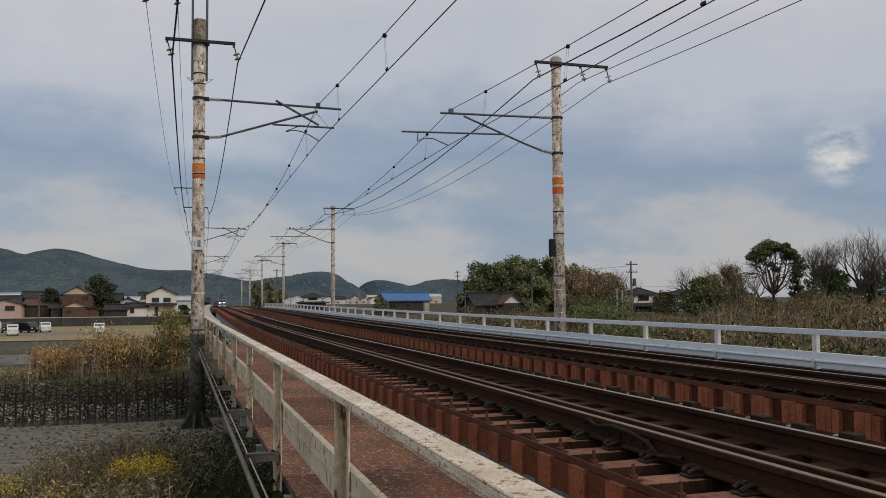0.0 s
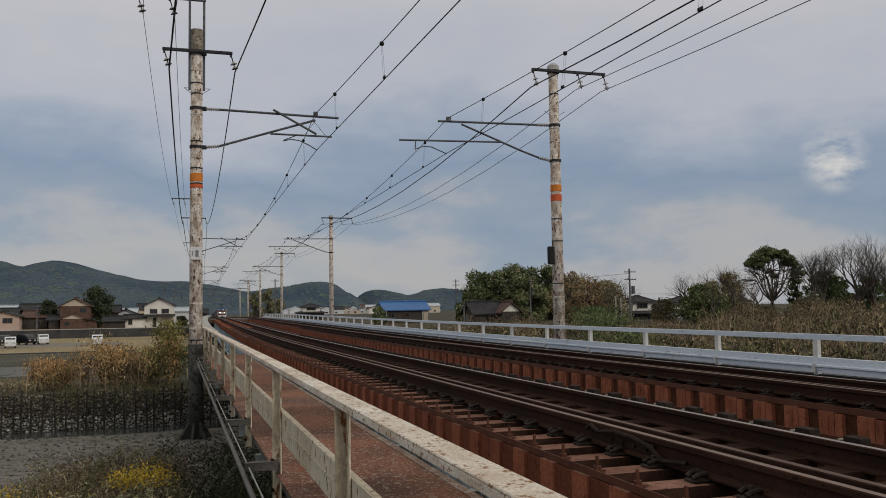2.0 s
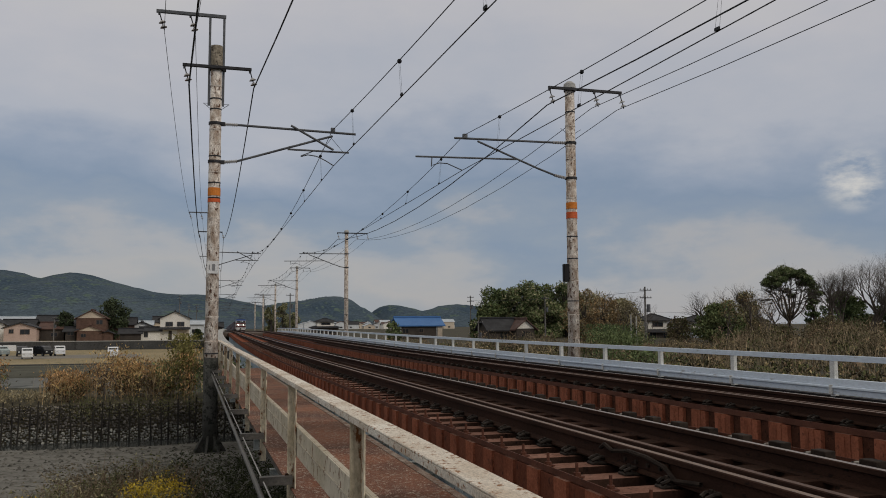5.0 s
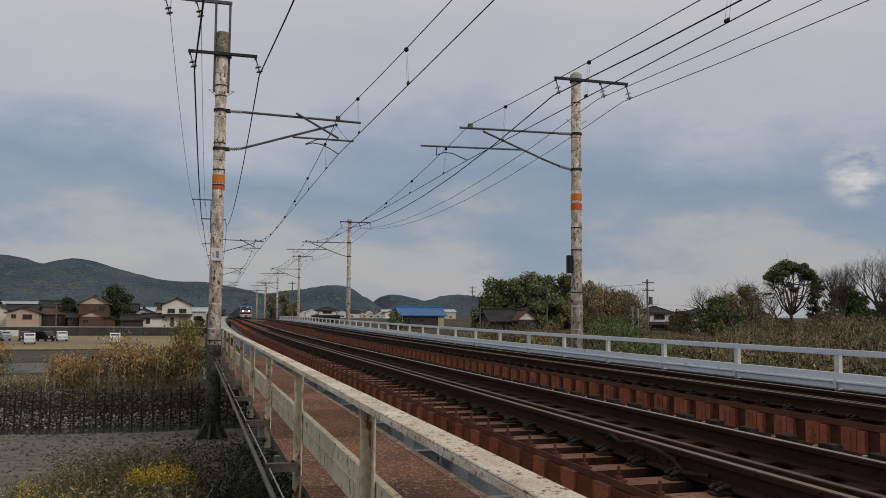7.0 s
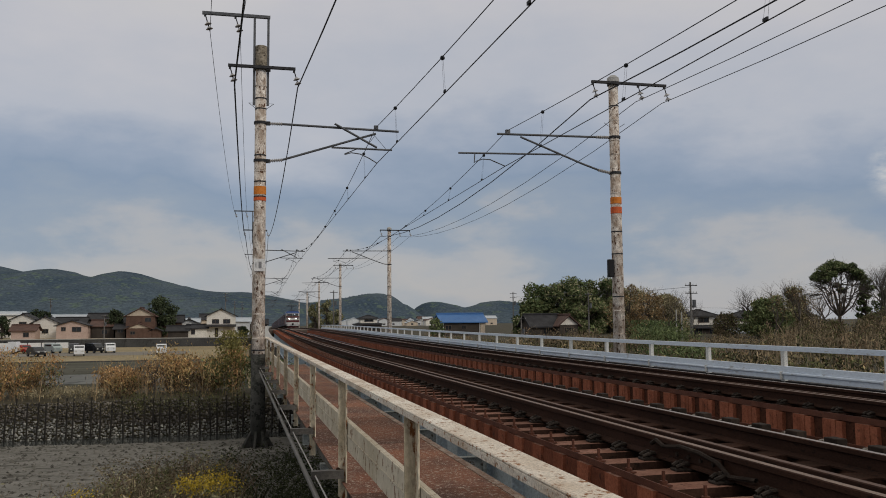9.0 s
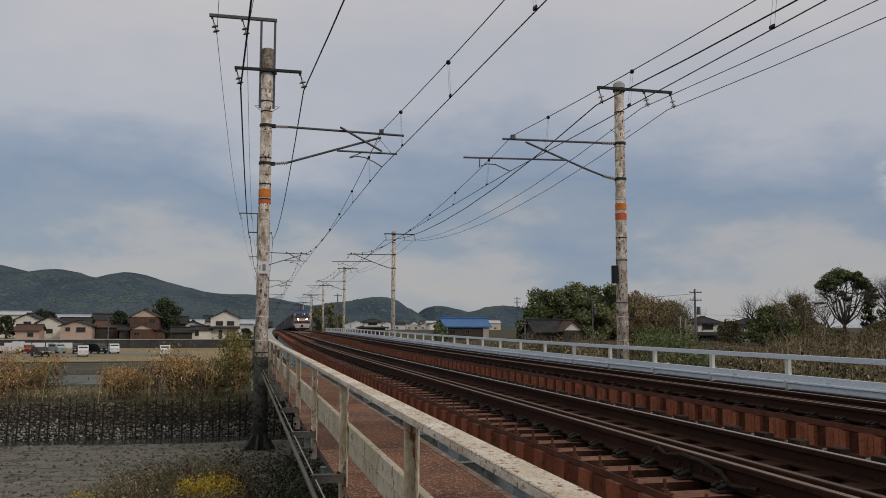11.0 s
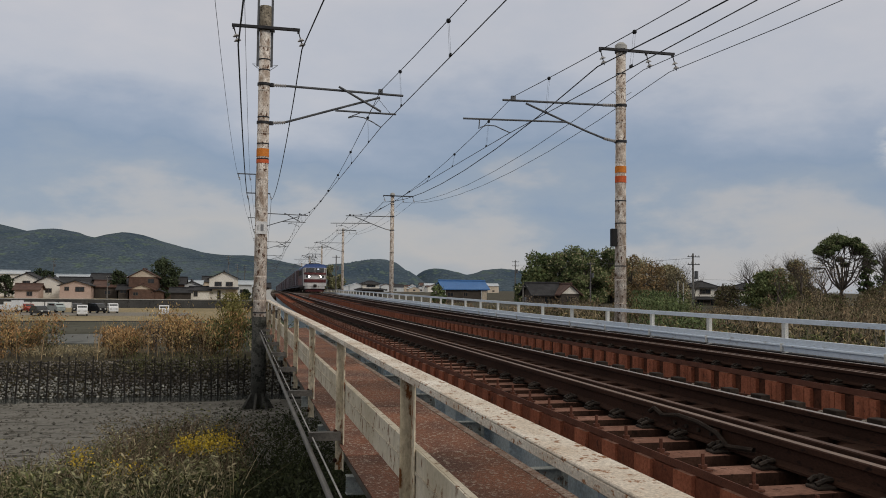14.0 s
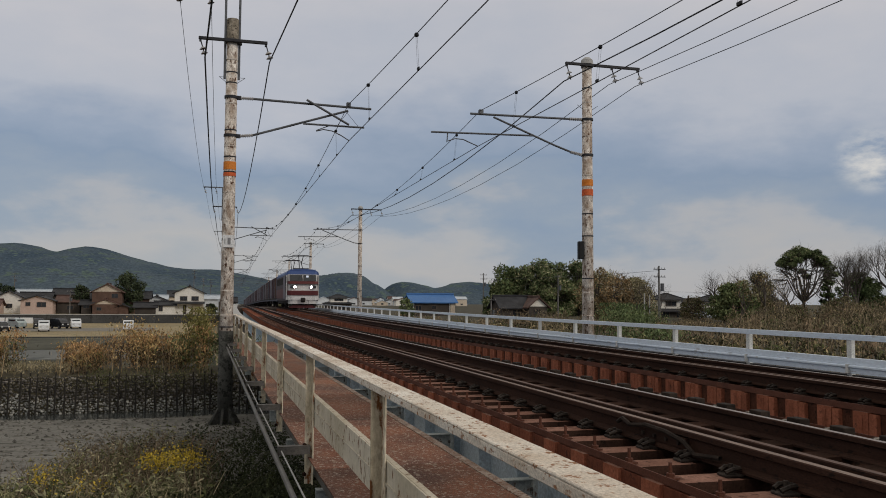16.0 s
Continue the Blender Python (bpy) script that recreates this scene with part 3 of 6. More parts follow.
track(0, "weathered open-deck railway track with red-brown sleepers and rusty rails")
track(1, "second open-deck railway track beside it with red-brown sleepers")
# joint bar with a bond cable on the nearest rail
joint = thing("rail_joint", "bolted rail joint with a looped bond cable on a rusty rail", "rail joint", pose(TRACKS[0] - 0.5335, 5.35, RAILZ))
part("fish_plate", Shape().box(-0.034, -0.012, -0.32, 0.32, -0.125, -0.048, 0, 0.004), RAIL, joint)
for k in range(4):
    part("bolt", Shape().tube((-0.05, -0.24 + 0.16 * k, -0.085), (-0.03, -0.24 + 0.16 * k, -0.085), 0.016, 0.016, 6), CLIP, joint)
part("bond_cable", Shape().chain([(-0.045, 0.62, -0.06), (-0.06, 0.52, -0.02), (-0.07, 0.38, -0.05), (-0.07, 0.15, -0.02), (-0.06, -0.1, -0.03), (-0.07, -0.35, -0.06), (-0.085, -0.5, -0.12), (-0.06, -0.75, -0.10)], 0.016, 6), CLIP, joint, "dark looped bond cable")
BALLAST = mat("brown_grey_ballast", (0.10, 0.075, 0.06), (0.15, 0.115, 0.095), (0.06, 0.045, 0.04), 1.5, 16, 0.55, 0.95, 0, 0.8)
solo("ballast", Shape().sweep([(-3.6, -0.65), (-2.2, -0.20), (6.0, -0.20), (7.2, -0.65)], run(TRACKS[0], RAILZ, 100.5, 640, 6)), BALLAST, "brown stone ballast bed under the far tracks", "ballast", kind="structure")

# ---- plate girders and piers ----


def girder(x, y0, y1, k2):
    t = thing("plate_girder", "blue-grey painted steel plate girder under the sleepers", "bridge girder")
    zt, h = RAILZ - DROP[k2] + SLEEPTOP - SLEEPH[k2] - 0.005, 1.25
    part("web", Shape().sweep([(-0.008, -h), (-0.008, 0), (0.008, 0), (0.008, -h)], run(x, zt, y0, y1)), GIRDER, t)
    for z in (0, -h):
        part("flange", Shape().sweep([(-0.15, z - 0.025), (-0.15, z - 0.001), (0.15, z - 0.001), (0.15, z - 0.025)], run(x, zt, y0, y1)), GIRDER, t)
    stiff = Shape().box(-0.13, -0.009, -0.008, 0.008, -h + 0.03, -0.03).box(0.009, 0.13, -0.008, 0.008, -h + 0.03, -0.03).mesh("stiffener", GIRDER)
    y = y0 + 0.3
    while y < y1:
        part("stiffener", stiff, None, t, "", pose(x + DX(y), y, zt + DZ(y)))
        y += 1.05
    return t


for k2, cx in enumerate(TRACKS):
    for off in (-0.92, 0.8):
        for y0, y1 in ((-6, 27.0), (27.4, 62), (62.4, 100)):
            girder(cx + off, y0, y1, k2)
for y in (27.2, 62.2, 100.3):
    p = Shape().box(1.9 + DX(y), 9.4 + DX(y), y - 0.6, y + 0.6, -4.8, RAILZ + SLEEPTOP - 1.75 + DZ(y), 0, 0.08)
    p.box(1.7 + DX(y), 9.6 + DX(y), y - 0.75, y + 0.75, RAILZ + SLEEPTOP - 1.75 + DZ(y), RAILZ + SLEEPTOP - 1.56 + DZ(y), 0, 0.03)
    solo("bridge_pier", p, PIERCONC, "dark stained concrete bridge pier under the girders", "bridge pier", kind="structure")
solo("abutment", Shape().box(0.2, 11.5, -7.5, -3.4, -4.0, -2.75), PIERCONC, "concrete bridge abutment", "abutment", kind="structure")

# ---- walkway with its hand rail ----
HX, HZ, DZK = 0.76, -0.40, -1.25
wk = thing("bridge_walkway", "narrow rusty steel walkway along the bridge with a cream hand rail", "walkway")
ymid = [6.43 + 2.54 * k for k in range(-4, 9)]
plate_s = Shape().box(0.79, 2.0, 0.006, 2.534, -0.012, 0.0, 0, 0.003)
plate_s = plate_s.mesh("deck_plate", DECK)
EDGE = mat("flaking_pale_deck_edge", (0.17, 0.12, 0.095), (0.30, 0.25, 0.21), (0.13, 0.07, 0.045), 5, 26, 0.5, 0.95, 0, 0.5)
edge_s = Shape().box(1.93, 2.004, 0.006, 2.534, -0.010, 0.006, 0, 0.002).mesh("edge_strip", EDGE)
for y in ymid[:-1]:
    if y < 26:
        dp = part("deck_plate", plate_s, None, wk, "", pose(0, y, DZK))
        part("edge_strip", edge_s, None, dp, "flaking pale edge of the plate")
for x0, x1 in ((0.85, 0.90), (1.94, 1.99)):
    part("deck_beam", Shape().box(x0, x1, -4.0, 27.0, DZK - 0.16, DZK - 0.014, 0, 0.004), PIPE, wk)
part("hand_rail", Shape().box(HX - 0.002, HX + 0.108, -4.0, 27.0, HZ - 0.009, HZ, 0, 0.003).box(HX - 0.002, HX + 0.006, -4.0, 27.0, HZ - 0.036, HZ - 0.0092, 0, 0.002), CREAMTOP, wk, "chalky white hand rail with rust specks")
part("mid_rail", Shape().box(0.830, 0.840, -4.0, 27.0, -1.00, -0.77, 0, 0.002).box(0.841, 0.868, -4.0, 27.0, -0.782, -0.77).box(0.823, 0.8295, -4.0, 27.0, -0.885, -0.872), CREAM, wk, "cream-painted steel mid rail, scratched and stained")
post_s = Shape().box(0.003, 0.066, -0.005, 0.005, -1.06, -0.0095, 0, 0.002).box(0.057, 0.066, -0.075, -0.0055, -1.06, -0.011, 0, 0.002).mesh("post", RUSTPOST)
bolt_s = Shape().tube((-0.005, 0, 0), (-0.03, 0, 0), 0.017, 0.017, 6).mesh("bolt", RAIL)
arm_s = Shape().box(0.545, 0.80, -0.035, 0.035, -0.01, 0.0).box(0.545, 0.80, -0.035, -0.027, -0.065, -0.011).mesh("bracket", PIPE)
chain_s = Shape()
for k in range(6):
    a = 0.0 if k % 2 else 0.6
    chain_s.chain([(0.02 + 0.02 * math.sin(i * math.pi / 4) * math.cos(a), 0.02 * math.sin(i * math.pi / 4) * math.sin(a) + 0.02, -0.33 - k * 0.034 + 0.026 * math.cos(i * math.pi / 4)) for i in range(9)], 0.007, 4)
chain_s = chain_s.mesh("chain", DARKIRON)
for k in range(-2, 9):
    y = 4.12 + 2.82 * k
    pt = part("post", post_s, None, wk, "", pose(HX, y, HZ))
    for z in (-0.75, -0.98):
        part("bolt", bolt_s, None, pt, "", pose(0.0, -0.006, z, 0, 0, 90))
    part("chain", chain_s, None, pt, "", pose(0.02, 0.0, 0))
    part("bracket", arm_s, None, wk, "", pose(0, y - 0.04, -1.15))
part("outer_pipe", Shape().chain([(0.575, -4, -1.185), (0.575, 12, -1.185), (0.575, 27, -1.185)], 0.006, 8), CONCGREY, wk, "thin pale conduit")
part("outer_pipe", Shape().chain([(0.54, -4, -1.25), (0.54, 12, -1.25), (0.54, 27, -1.25)], 0.021, 8), PIPE, wk, "grey galvanised pipe")
# painted brackets that carry the walkway from the girder, each with a bolted gusset
BRACKET = mat("weathered_pale_bracket_paint", (0.30, 0.33, 0.33), (0.44, 0.46, 0.44), (0.16, 0.10, 0.07), 3, 12, 0.58, 0.75, 0, 0.12)
bearer_s = Shape().box(0.80, 2.52, -0.045, 0.045, -0.010, 0.0, 0, 0.002).box(0.80, 2.52, -0.006, 0.006, -0.13, -0.0105).box(0.80, 2.52, -0.04, 0.04, -0.14, -0.131, 0, 0.002).mesh("bearer", BRACKET)
gusset_s = Shape().prism([(2.20, -0.145), (2.52, -0.145), (2.52, -0.52)], -0.006, 0.006).box(2.522, 2.56, -0.06, 0.06, -0.50, 0.0, 0, 0.003).mesh("gusset", BRACKET)
rivet_s = Shape().tube((0, 0, 0), (-0.02, 0, 0), 0.02, 0.014, 6).mesh("bolt", PIPE)
for k in range(-3, 14):
    y = 2.4 * k - 0.7
    if y < 26.5:
        br = part("bearer", bearer_s, None, wk, "pale grey painted steel bracket", pose(0, y, -1.412))
        gs = part("gusset", gusset_s, None, br)
        for bz in (-0.08, -0.20, -0.32, -0.44):
            for by in (-0.04, 0.04):
                part("bolt", rivet_s, None, gs, "", pose(2.522, by, bz))
# concrete duct that goes on beyond the walkway
solo("side_path", Shape().sweep([(-0.3, -0.14), (-0.3, 0.0), (0.28, 0.0), (0.28, -0.14)], [(1.0 + 1.5 * DX(y), y, -0.60 + DZ(y)) for y in np.linspace(27.3, 140, 30)]), CONCGREY, "pale concrete side path beside the far track", "path", kind="structure")

# ---- white barrier on the far side ----
bar = thing("bridge_barrier", "pale white-painted steel barrier along the far track", "barrier")
BX = 10.2
part("top_rail", Shape().sweep([(-0.06, -0.09), (-0.06, 0.0), (0.05, 0.0), (0.05, -0.02), (-0.045, -0.02), (-0.045, -0.09)], run(BX, -0.50, -4, 135, 2.7)), WHITEFENCE, bar)
part("lower_panel", Shape().sweep([(-0.05, -0.632), (-0.05, -0.545), (-0.085, -0.53), (-0.085, -0.505), (-0.05, -0.495), (-0.05, -0.38), (0.04, -0.38), (0.04, -0.395), (-0.035, -0.395), (-0.035, -0.632)], run(BX, -0.50, -4, 135, 2.7)), WHITEFENCE, bar, "white folded sheet panel with a ledge")
bp_s = Shape().box(-0.04, 0.04, -0.055, 0.055, -0.67, -0.022, 0, 0.006).mesh("post", FENCEPOST)
bb_s = Shape().box(-0.095, -0.052, -0.03, 0.03, -0.63, -0.48, 0, 0.004).mesh("clamp", FENCEPOST)
for k in range(-5, 44):
    y = 14.5 + 2.72 * k
    pt = part("post", bp_s, None, bar, "", pose(BX + DX(y), y, -0.50 + DZ(y)))
    if y < 50:
        part("clamp", bb_s, None, pt)
# added black strip stands in for the shaded gap under the panel
part("kerb_channel", Shape().sweep([(-0.4, -0.05), (-0.4, 0.0), (-0.03, 0.0), (-0.03, 0.065), (0.12, 0.065), (0.12, -0.05)], run(BX, -1.22, -4, 135, 2.7)), DARKIRON, bar, "black strip standing in for the dark gap under the barrier")
for k in range(0, 14):
    y = 2.4 * k - 0.7
    part("bearer", Shape().prism([(8.42, -1.85), (8.42, -1.29), (10.25, -1.29), (10.25, -1.40)], y - 0.01, y + 0.01), DARKIRON, bar)

# ---- bank wall of stakes and stones ----
STAKE = mat("dark_wet_stake", (0.022, 0.02, 0.018), (0.04, 0.036, 0.03), None, 5, 20, 0.6, 0.85)
STONE = mat("grey_bank_stone", (0.26, 0.253, 0.23), (0.41, 0.40, 0.365), (0.06, 0.057, 0.05), 4, 10, 0.56, 0.95, 0, 0.5, 0.6)
SOILSTONE = mat("soiled_brown_bank_stone", (0.115, 0.104, 0.094), (0.185, 0.168, 0.150), (0.045, 0.041, 0.037), 4, 10, 0.54, 0.95, 0, 0.5, 0.6)
bw = thing("stone_bank_wall", "low bank wall of dark stakes holding grey stones", "bank wall", kind="structure")
rng = random.Random(4)
stake_s = Shape().tube((0, 0, -1.35), (0, 0, 0.12), 0.030, 0.024, 6).mesh("stake", STAKE)
x = -15.0
while x < 9:
    part("stake", stake_s, None, bw, "", pose(x, 27.58 + rng.uniform(-0.03, 0.03), -2.33 + rng.uniform(-0.10, 0.10), rng.uniform(-3, 3), rng.uniform(-3, 3)))
    x += 0.27 + rng.uniform(-0.07, 0.07)
stone_meshes = []
for k in range(5):
    s = Shape()
    for i in range(8):
        a = i * math.pi / 4
        for zz, rr in ((-0.7, 0.7), (0.1, 1.0), (0.75, 0.6)):
            s.v.append((rr * math.cos(a) * rng.uniform(0.8, 1.15), rr * math.sin(a) * rng.uniform(0.8, 1.15), zz * rng.uniform(0.8, 1.1)))
    for i in range(8):
        j = (i + 1) % 8
        for q in (0, 1):
            s.face((i * 3 + q, j * 3 + q, j * 3 + q + 1, i * 3 + q + 1))
    s.face(tuple(i * 3 + 2 for i in range(8)))
    s.face(tuple(i * 3 for i in range(8))[::-1])
    stone_meshes.append(s)
near_meshes = [s.mesh("stone", STONE, True) for s in stone_meshes]
far = Shape()
cnt = 0
for row in range(16):
    x = -15.0 + (row % 2) * 0.05
    while x < 9:
        r = rng.uniform(0.026, 0.056)
        p = (x, 27.70 + 0.018 * row + rng.uniform(-0.05, 0.05), -3.38 + row * 0.069 + rng.uniform(-0.03, 0.03))
        pale = row < 6 + 1.6 * math.sin(x * 0.7) + rng.uniform(-1.5, 1.5)
        if row in (1, 2) and -8 < x < 0.5 and cnt < 260:
            m = pose(*p, rng.uniform(-40, 40), rng.uniform(-40, 40), rng.uniform(0, 360)) @ Matrix.Diagonal((r, r * 0.9, r * 0.8, 1))
            part("stone", near_meshes[cnt % 5], None, bw, "", m)
            cnt += 1
        else:
            s = stone_meshes[rng.randrange(5)]
            m = pose(*p, rng.uniform(-40, 40), rng.uniform(-40, 40), rng.uniform(0, 360)) @ Matrix.Diagonal((r, r * 0.9, r * 0.8, 1))
            b = len(far.v)
            far.v += [tuple(m @ Vector(v)) for v in s.v]
            for f in s.f:
                far.face(tuple(b + i for i in f), 0 if pale else 1)
        x += r * 1.75
o = part("stone_fill", far, [STONE, SOILSTONE], bw)
o["kind"] = "stuff"
# long stretch of the wall beyond the counted stakes
solo("bank_wall_west", Shape().box(-45, -15.1, 27.6, 27.95, -3.45, -2.3, 0, 0.02), STONE, "dark stone bank wall", "bank wall", kind="structure")

# loose stones and clods on the river bed
pebble = Shape()
rng = random.Random(9)
for k in range(3200):
    x, y = rng.uniform(-10, 1.2), rng.uniform(15.5, 26.2)
    r = rng.uniform(0.02, 0.065)
    z = ground_z(x, y)
    b = len(pebble.v)
    for a in range(5):
        pebble.v.append((x + r * 1.5 * math.cos(a * 1.257) * rng.uniform(0.7, 1.2), y + r * math.sin(a * 1.257) * rng.uniform(0.7, 1.2), z - 0.02))
    pebble.v.append((x + rng.uniform(-0.3, 0.3) * r, y, z + r * rng.uniform(0.5, 0.9)))
    for a in range(5):
        pebble.face((b + a, b + (a + 1) % 5, b + 5))
solo("river_stones", pebble, mat("dull_river_stone", (0.085, 0.08, 0.07), (0.15, 0.142, 0.125), (0.05, 0.047, 0.04), 4, 10, 0.56, 0.95, 0, 0.5, 0.6), "loose grey stones strewn over the river bed", "stones", kind="stuff")

# ---- catenary poles ----


def insulator(p, parent, h=0.34):
    """A hanger with two porcelain discs, pulled aslant by its wire."""
    a = Vector(p)
    d = Vector((0.28, 0.0, -0.96)) * h
    o = part("insulator", Shape().tube(a, a + d, 0.016, 0.016, 6).box(a.x - 0.03, a.x + 0.03, a.y - 0.03, a.y + 0.03, a.z - 0.06, a.z), DARKSTEEL, parent)
    s = Shape()
    for f in (0.52, 0.80):
        c = a + d * f
        s.tube(c - d.normalized() * 0.03, c + d.normalized() * 0.03, 0.035, 0.10, 10)
    part("disc", s, PORC, o, "grey porcelain insulator discs")
    return o


def porcelain(p0, p1, parent):
    p0, p1 = Vector(p0), Vector(p1)
    s = Shape().tube(p0, p1, 0.028, 0.028, 6)
    for k in range(7):
        a = p0 + (p1 - p0) * (0.1 + 0.8 * k / 6)
        s.tube(a - (p1 - p0) * 0.03, a + (p1 - p0) * 0.03, 0.05, 0.05, 8)
    return part("rod_insulator", s, PORC, parent, "grey porcelain rod insulator")


def pole_shaft(parent, z0, z1, r0, r1, seed):
    rg = random.Random(seed)
    part("shaft", Shape().tube((0, 0, z0), (0, 0, z1), r0, r1, 20), CONC, parent, "mottled concrete shaft with brown stains", None, True)
    z = z0 + 2.0
    while z < z1 - 0.4:
        r = r0 + (r1 - r0) * (z - z0) / (z1 - z0)
        part("band", Shape().tube((0, 0, z), (0, 0, z + 0.035), r + 0.006, r + 0.006, 20), DARKSTEEL if rg.random() < 0.45 else CONC, parent)
        z += rg.uniform(0.28, 0.8)


def left_pole(marked=True):
    t = thing("catenary_pole", "tall mottled concrete catenary pole with cantilever and steel cross arms", "catenary pole", group="catenary poles")
    pole_shaft(t, -3.5, 7.78, 0.185, 0.15, 2)
    foot = Shape()
    for k in range(7):
        a = k * 2 * math.pi / 7
        foot.prism([(0.10, -3.5), (0.55, -3.5), (0.12, -2.75)], -0.03, 0.03)
        b = len(foot.v) - 6
        for q in range(6):
            x, y, z = foot.v[b + q]
            foot.v[b + q] = (x * math.cos(a) - y * math.sin(a), x * math.sin(a) + y * math.cos(a), z)
    part("foot_ribs", foot, FOOTCONC, t, "dark flared foot ribs")
    part("base_sleeve", Shape().tube((0, 0, -3.5), (0, 0, -0.82), 0.20, 0.193, 20), FOOTCONC, t, "dark lower shaft", None, True)
    if marked:
        # orange and red marker bands, and the pole plate
        part("marker_band", Shape().tube((0, 0, 3.58), (0, 0, 3.80), 0.172, 0.171, 20), ORANGE, t, "orange paint band")
        part("marker_band", Shape().tube((0, 0, 3.40), (0, 0, 3.50), 0.173, 0.172, 20), VERMIL, t, "red paint band")
        pl = part("pole_plate", Shape().box(-0.15, 0.15, -0.20, -0.185, 1.44, 1.78, 0, 0.004), WHITEPLATE, t, "white pole plate with a worn mark")
        part("mark_bar", Shape().box(-0.02, 0.06, -0.206, -0.2005, 1.52, 1.70).box(-0.1, -0.08, -0.206, -0.2005, 1.54, 1.68), GREYBAR, pl)
    # steel frame on the head
    part("head_wrap", Shape().tube((0, 0, 7.22), (0, 0, 7.79), 0.168, 0.162, 20), mat("dark_lattice_wrap", (0.16, 0.135, 0.10), (0.38, 0.33, 0.26), (0.06, 0.05, 0.04), 9, 14, 0.54, 0.9), t, "weathered wrapped pole head")
    for x in (-0.19, 0.19):
        part("upright", Shape().box(x - 0.032, x + 0.032, -0.03, 0.03, 6.1, 8.67, 0, 0.005), STEEL, t)
    part("top_arm", Shape().box(-1.62, 0.24, -0.045, -0.032, 8.61, 8.69).box(-1.62, 0.24, 0.032, 0.045, 8.61, 8.69), STEEL, t)
    for x in (-1.54, -0.72):
        insulator((x, 0, 8.61), t, 0.5)
    part("cross_arm", Shape().box(-0.90, 0.94, -0.25, -0.17, 7.10, 7.18, 0, 0.006), DARKSTEEL, t)
    for x in (-0.85, 0.90):
        insulator((x, -0.2, 7.10), t, 0.46)
    part("bird_guard", Shape().chain([(-0.33, 0, 6.16), (-0.15, 0, 6.02), (0.17, 0, 6.02), (0.36, 0, 6.16)], 0.008, 5).chain([(-0.33, 0, 6.16), (0.36, 0, 6.16)], 0.006, 5), STEEL, t)
    # cantilever
    porcelain((0.17, 0, 5.60), (0.62, 0, 5.60), t)
    part("top_tube", Shape().tube((0.60, 0, 5.60), (3.92, 0, 5.53), 0.034, 0.034, 8), STEEL, t)
    porcelain((0.17, 0, 4.53), (0.62, 0, 4.58), t)
    part("brace_tube", Shape().chain([(0.60, 0, 4.58), (1.98, 0, 5.03), (3.25, 0, 5.44)], 0.032, 8), STEEL, t)
    part("cross_tube", Shape().tube((2.06, -0.08, 5.66), (3.27, -0.08, 5.02), 0.032, 0.032, 8), STEEL, t)
    part("lower_tube", Shape().tube((1.98, 0, 4.99), (3.72, 0, 4.98), 0.028, 0.028, 8), STEEL, t)
    part("steady_arm", Shape().chain([(2.35, 0, 4.80), (2.55, 0, 4.86), (2.8, 0, 4.83), (3.05, 0, 4.72), (3.29, 0, 4.58)], 0.016, 6).chain([(2.35, 0, 4.82), (2.7, 0, 4.97)], 0.014, 5), STEEL, t)
    part("stay_wire", Shape().chain([(3.25, 0, 5.42), (2.95, 0, 5.0)], 0.006, 4).chain([(3.2, 0, 5.4), (3.55, 0, 5.0)], 0.006, 4), WIRE, t)
    part("wire_clamp", Shape().box(3.2, 3.32, -0.05, 0.05, 5.55, 5.68, 0, 0.01), STEEL, t)
    for z in (4.53, 5.60, 7.14):
        part("collar", Shape().tube((0, 0, z - 0.035), (0, 0, z + 0.035), 0.185, 0.185, 20).box(0.15, 0.26, -0.05, 0.05, z - 0.05, z + 0.05), DARKSTEEL, t)
    return t


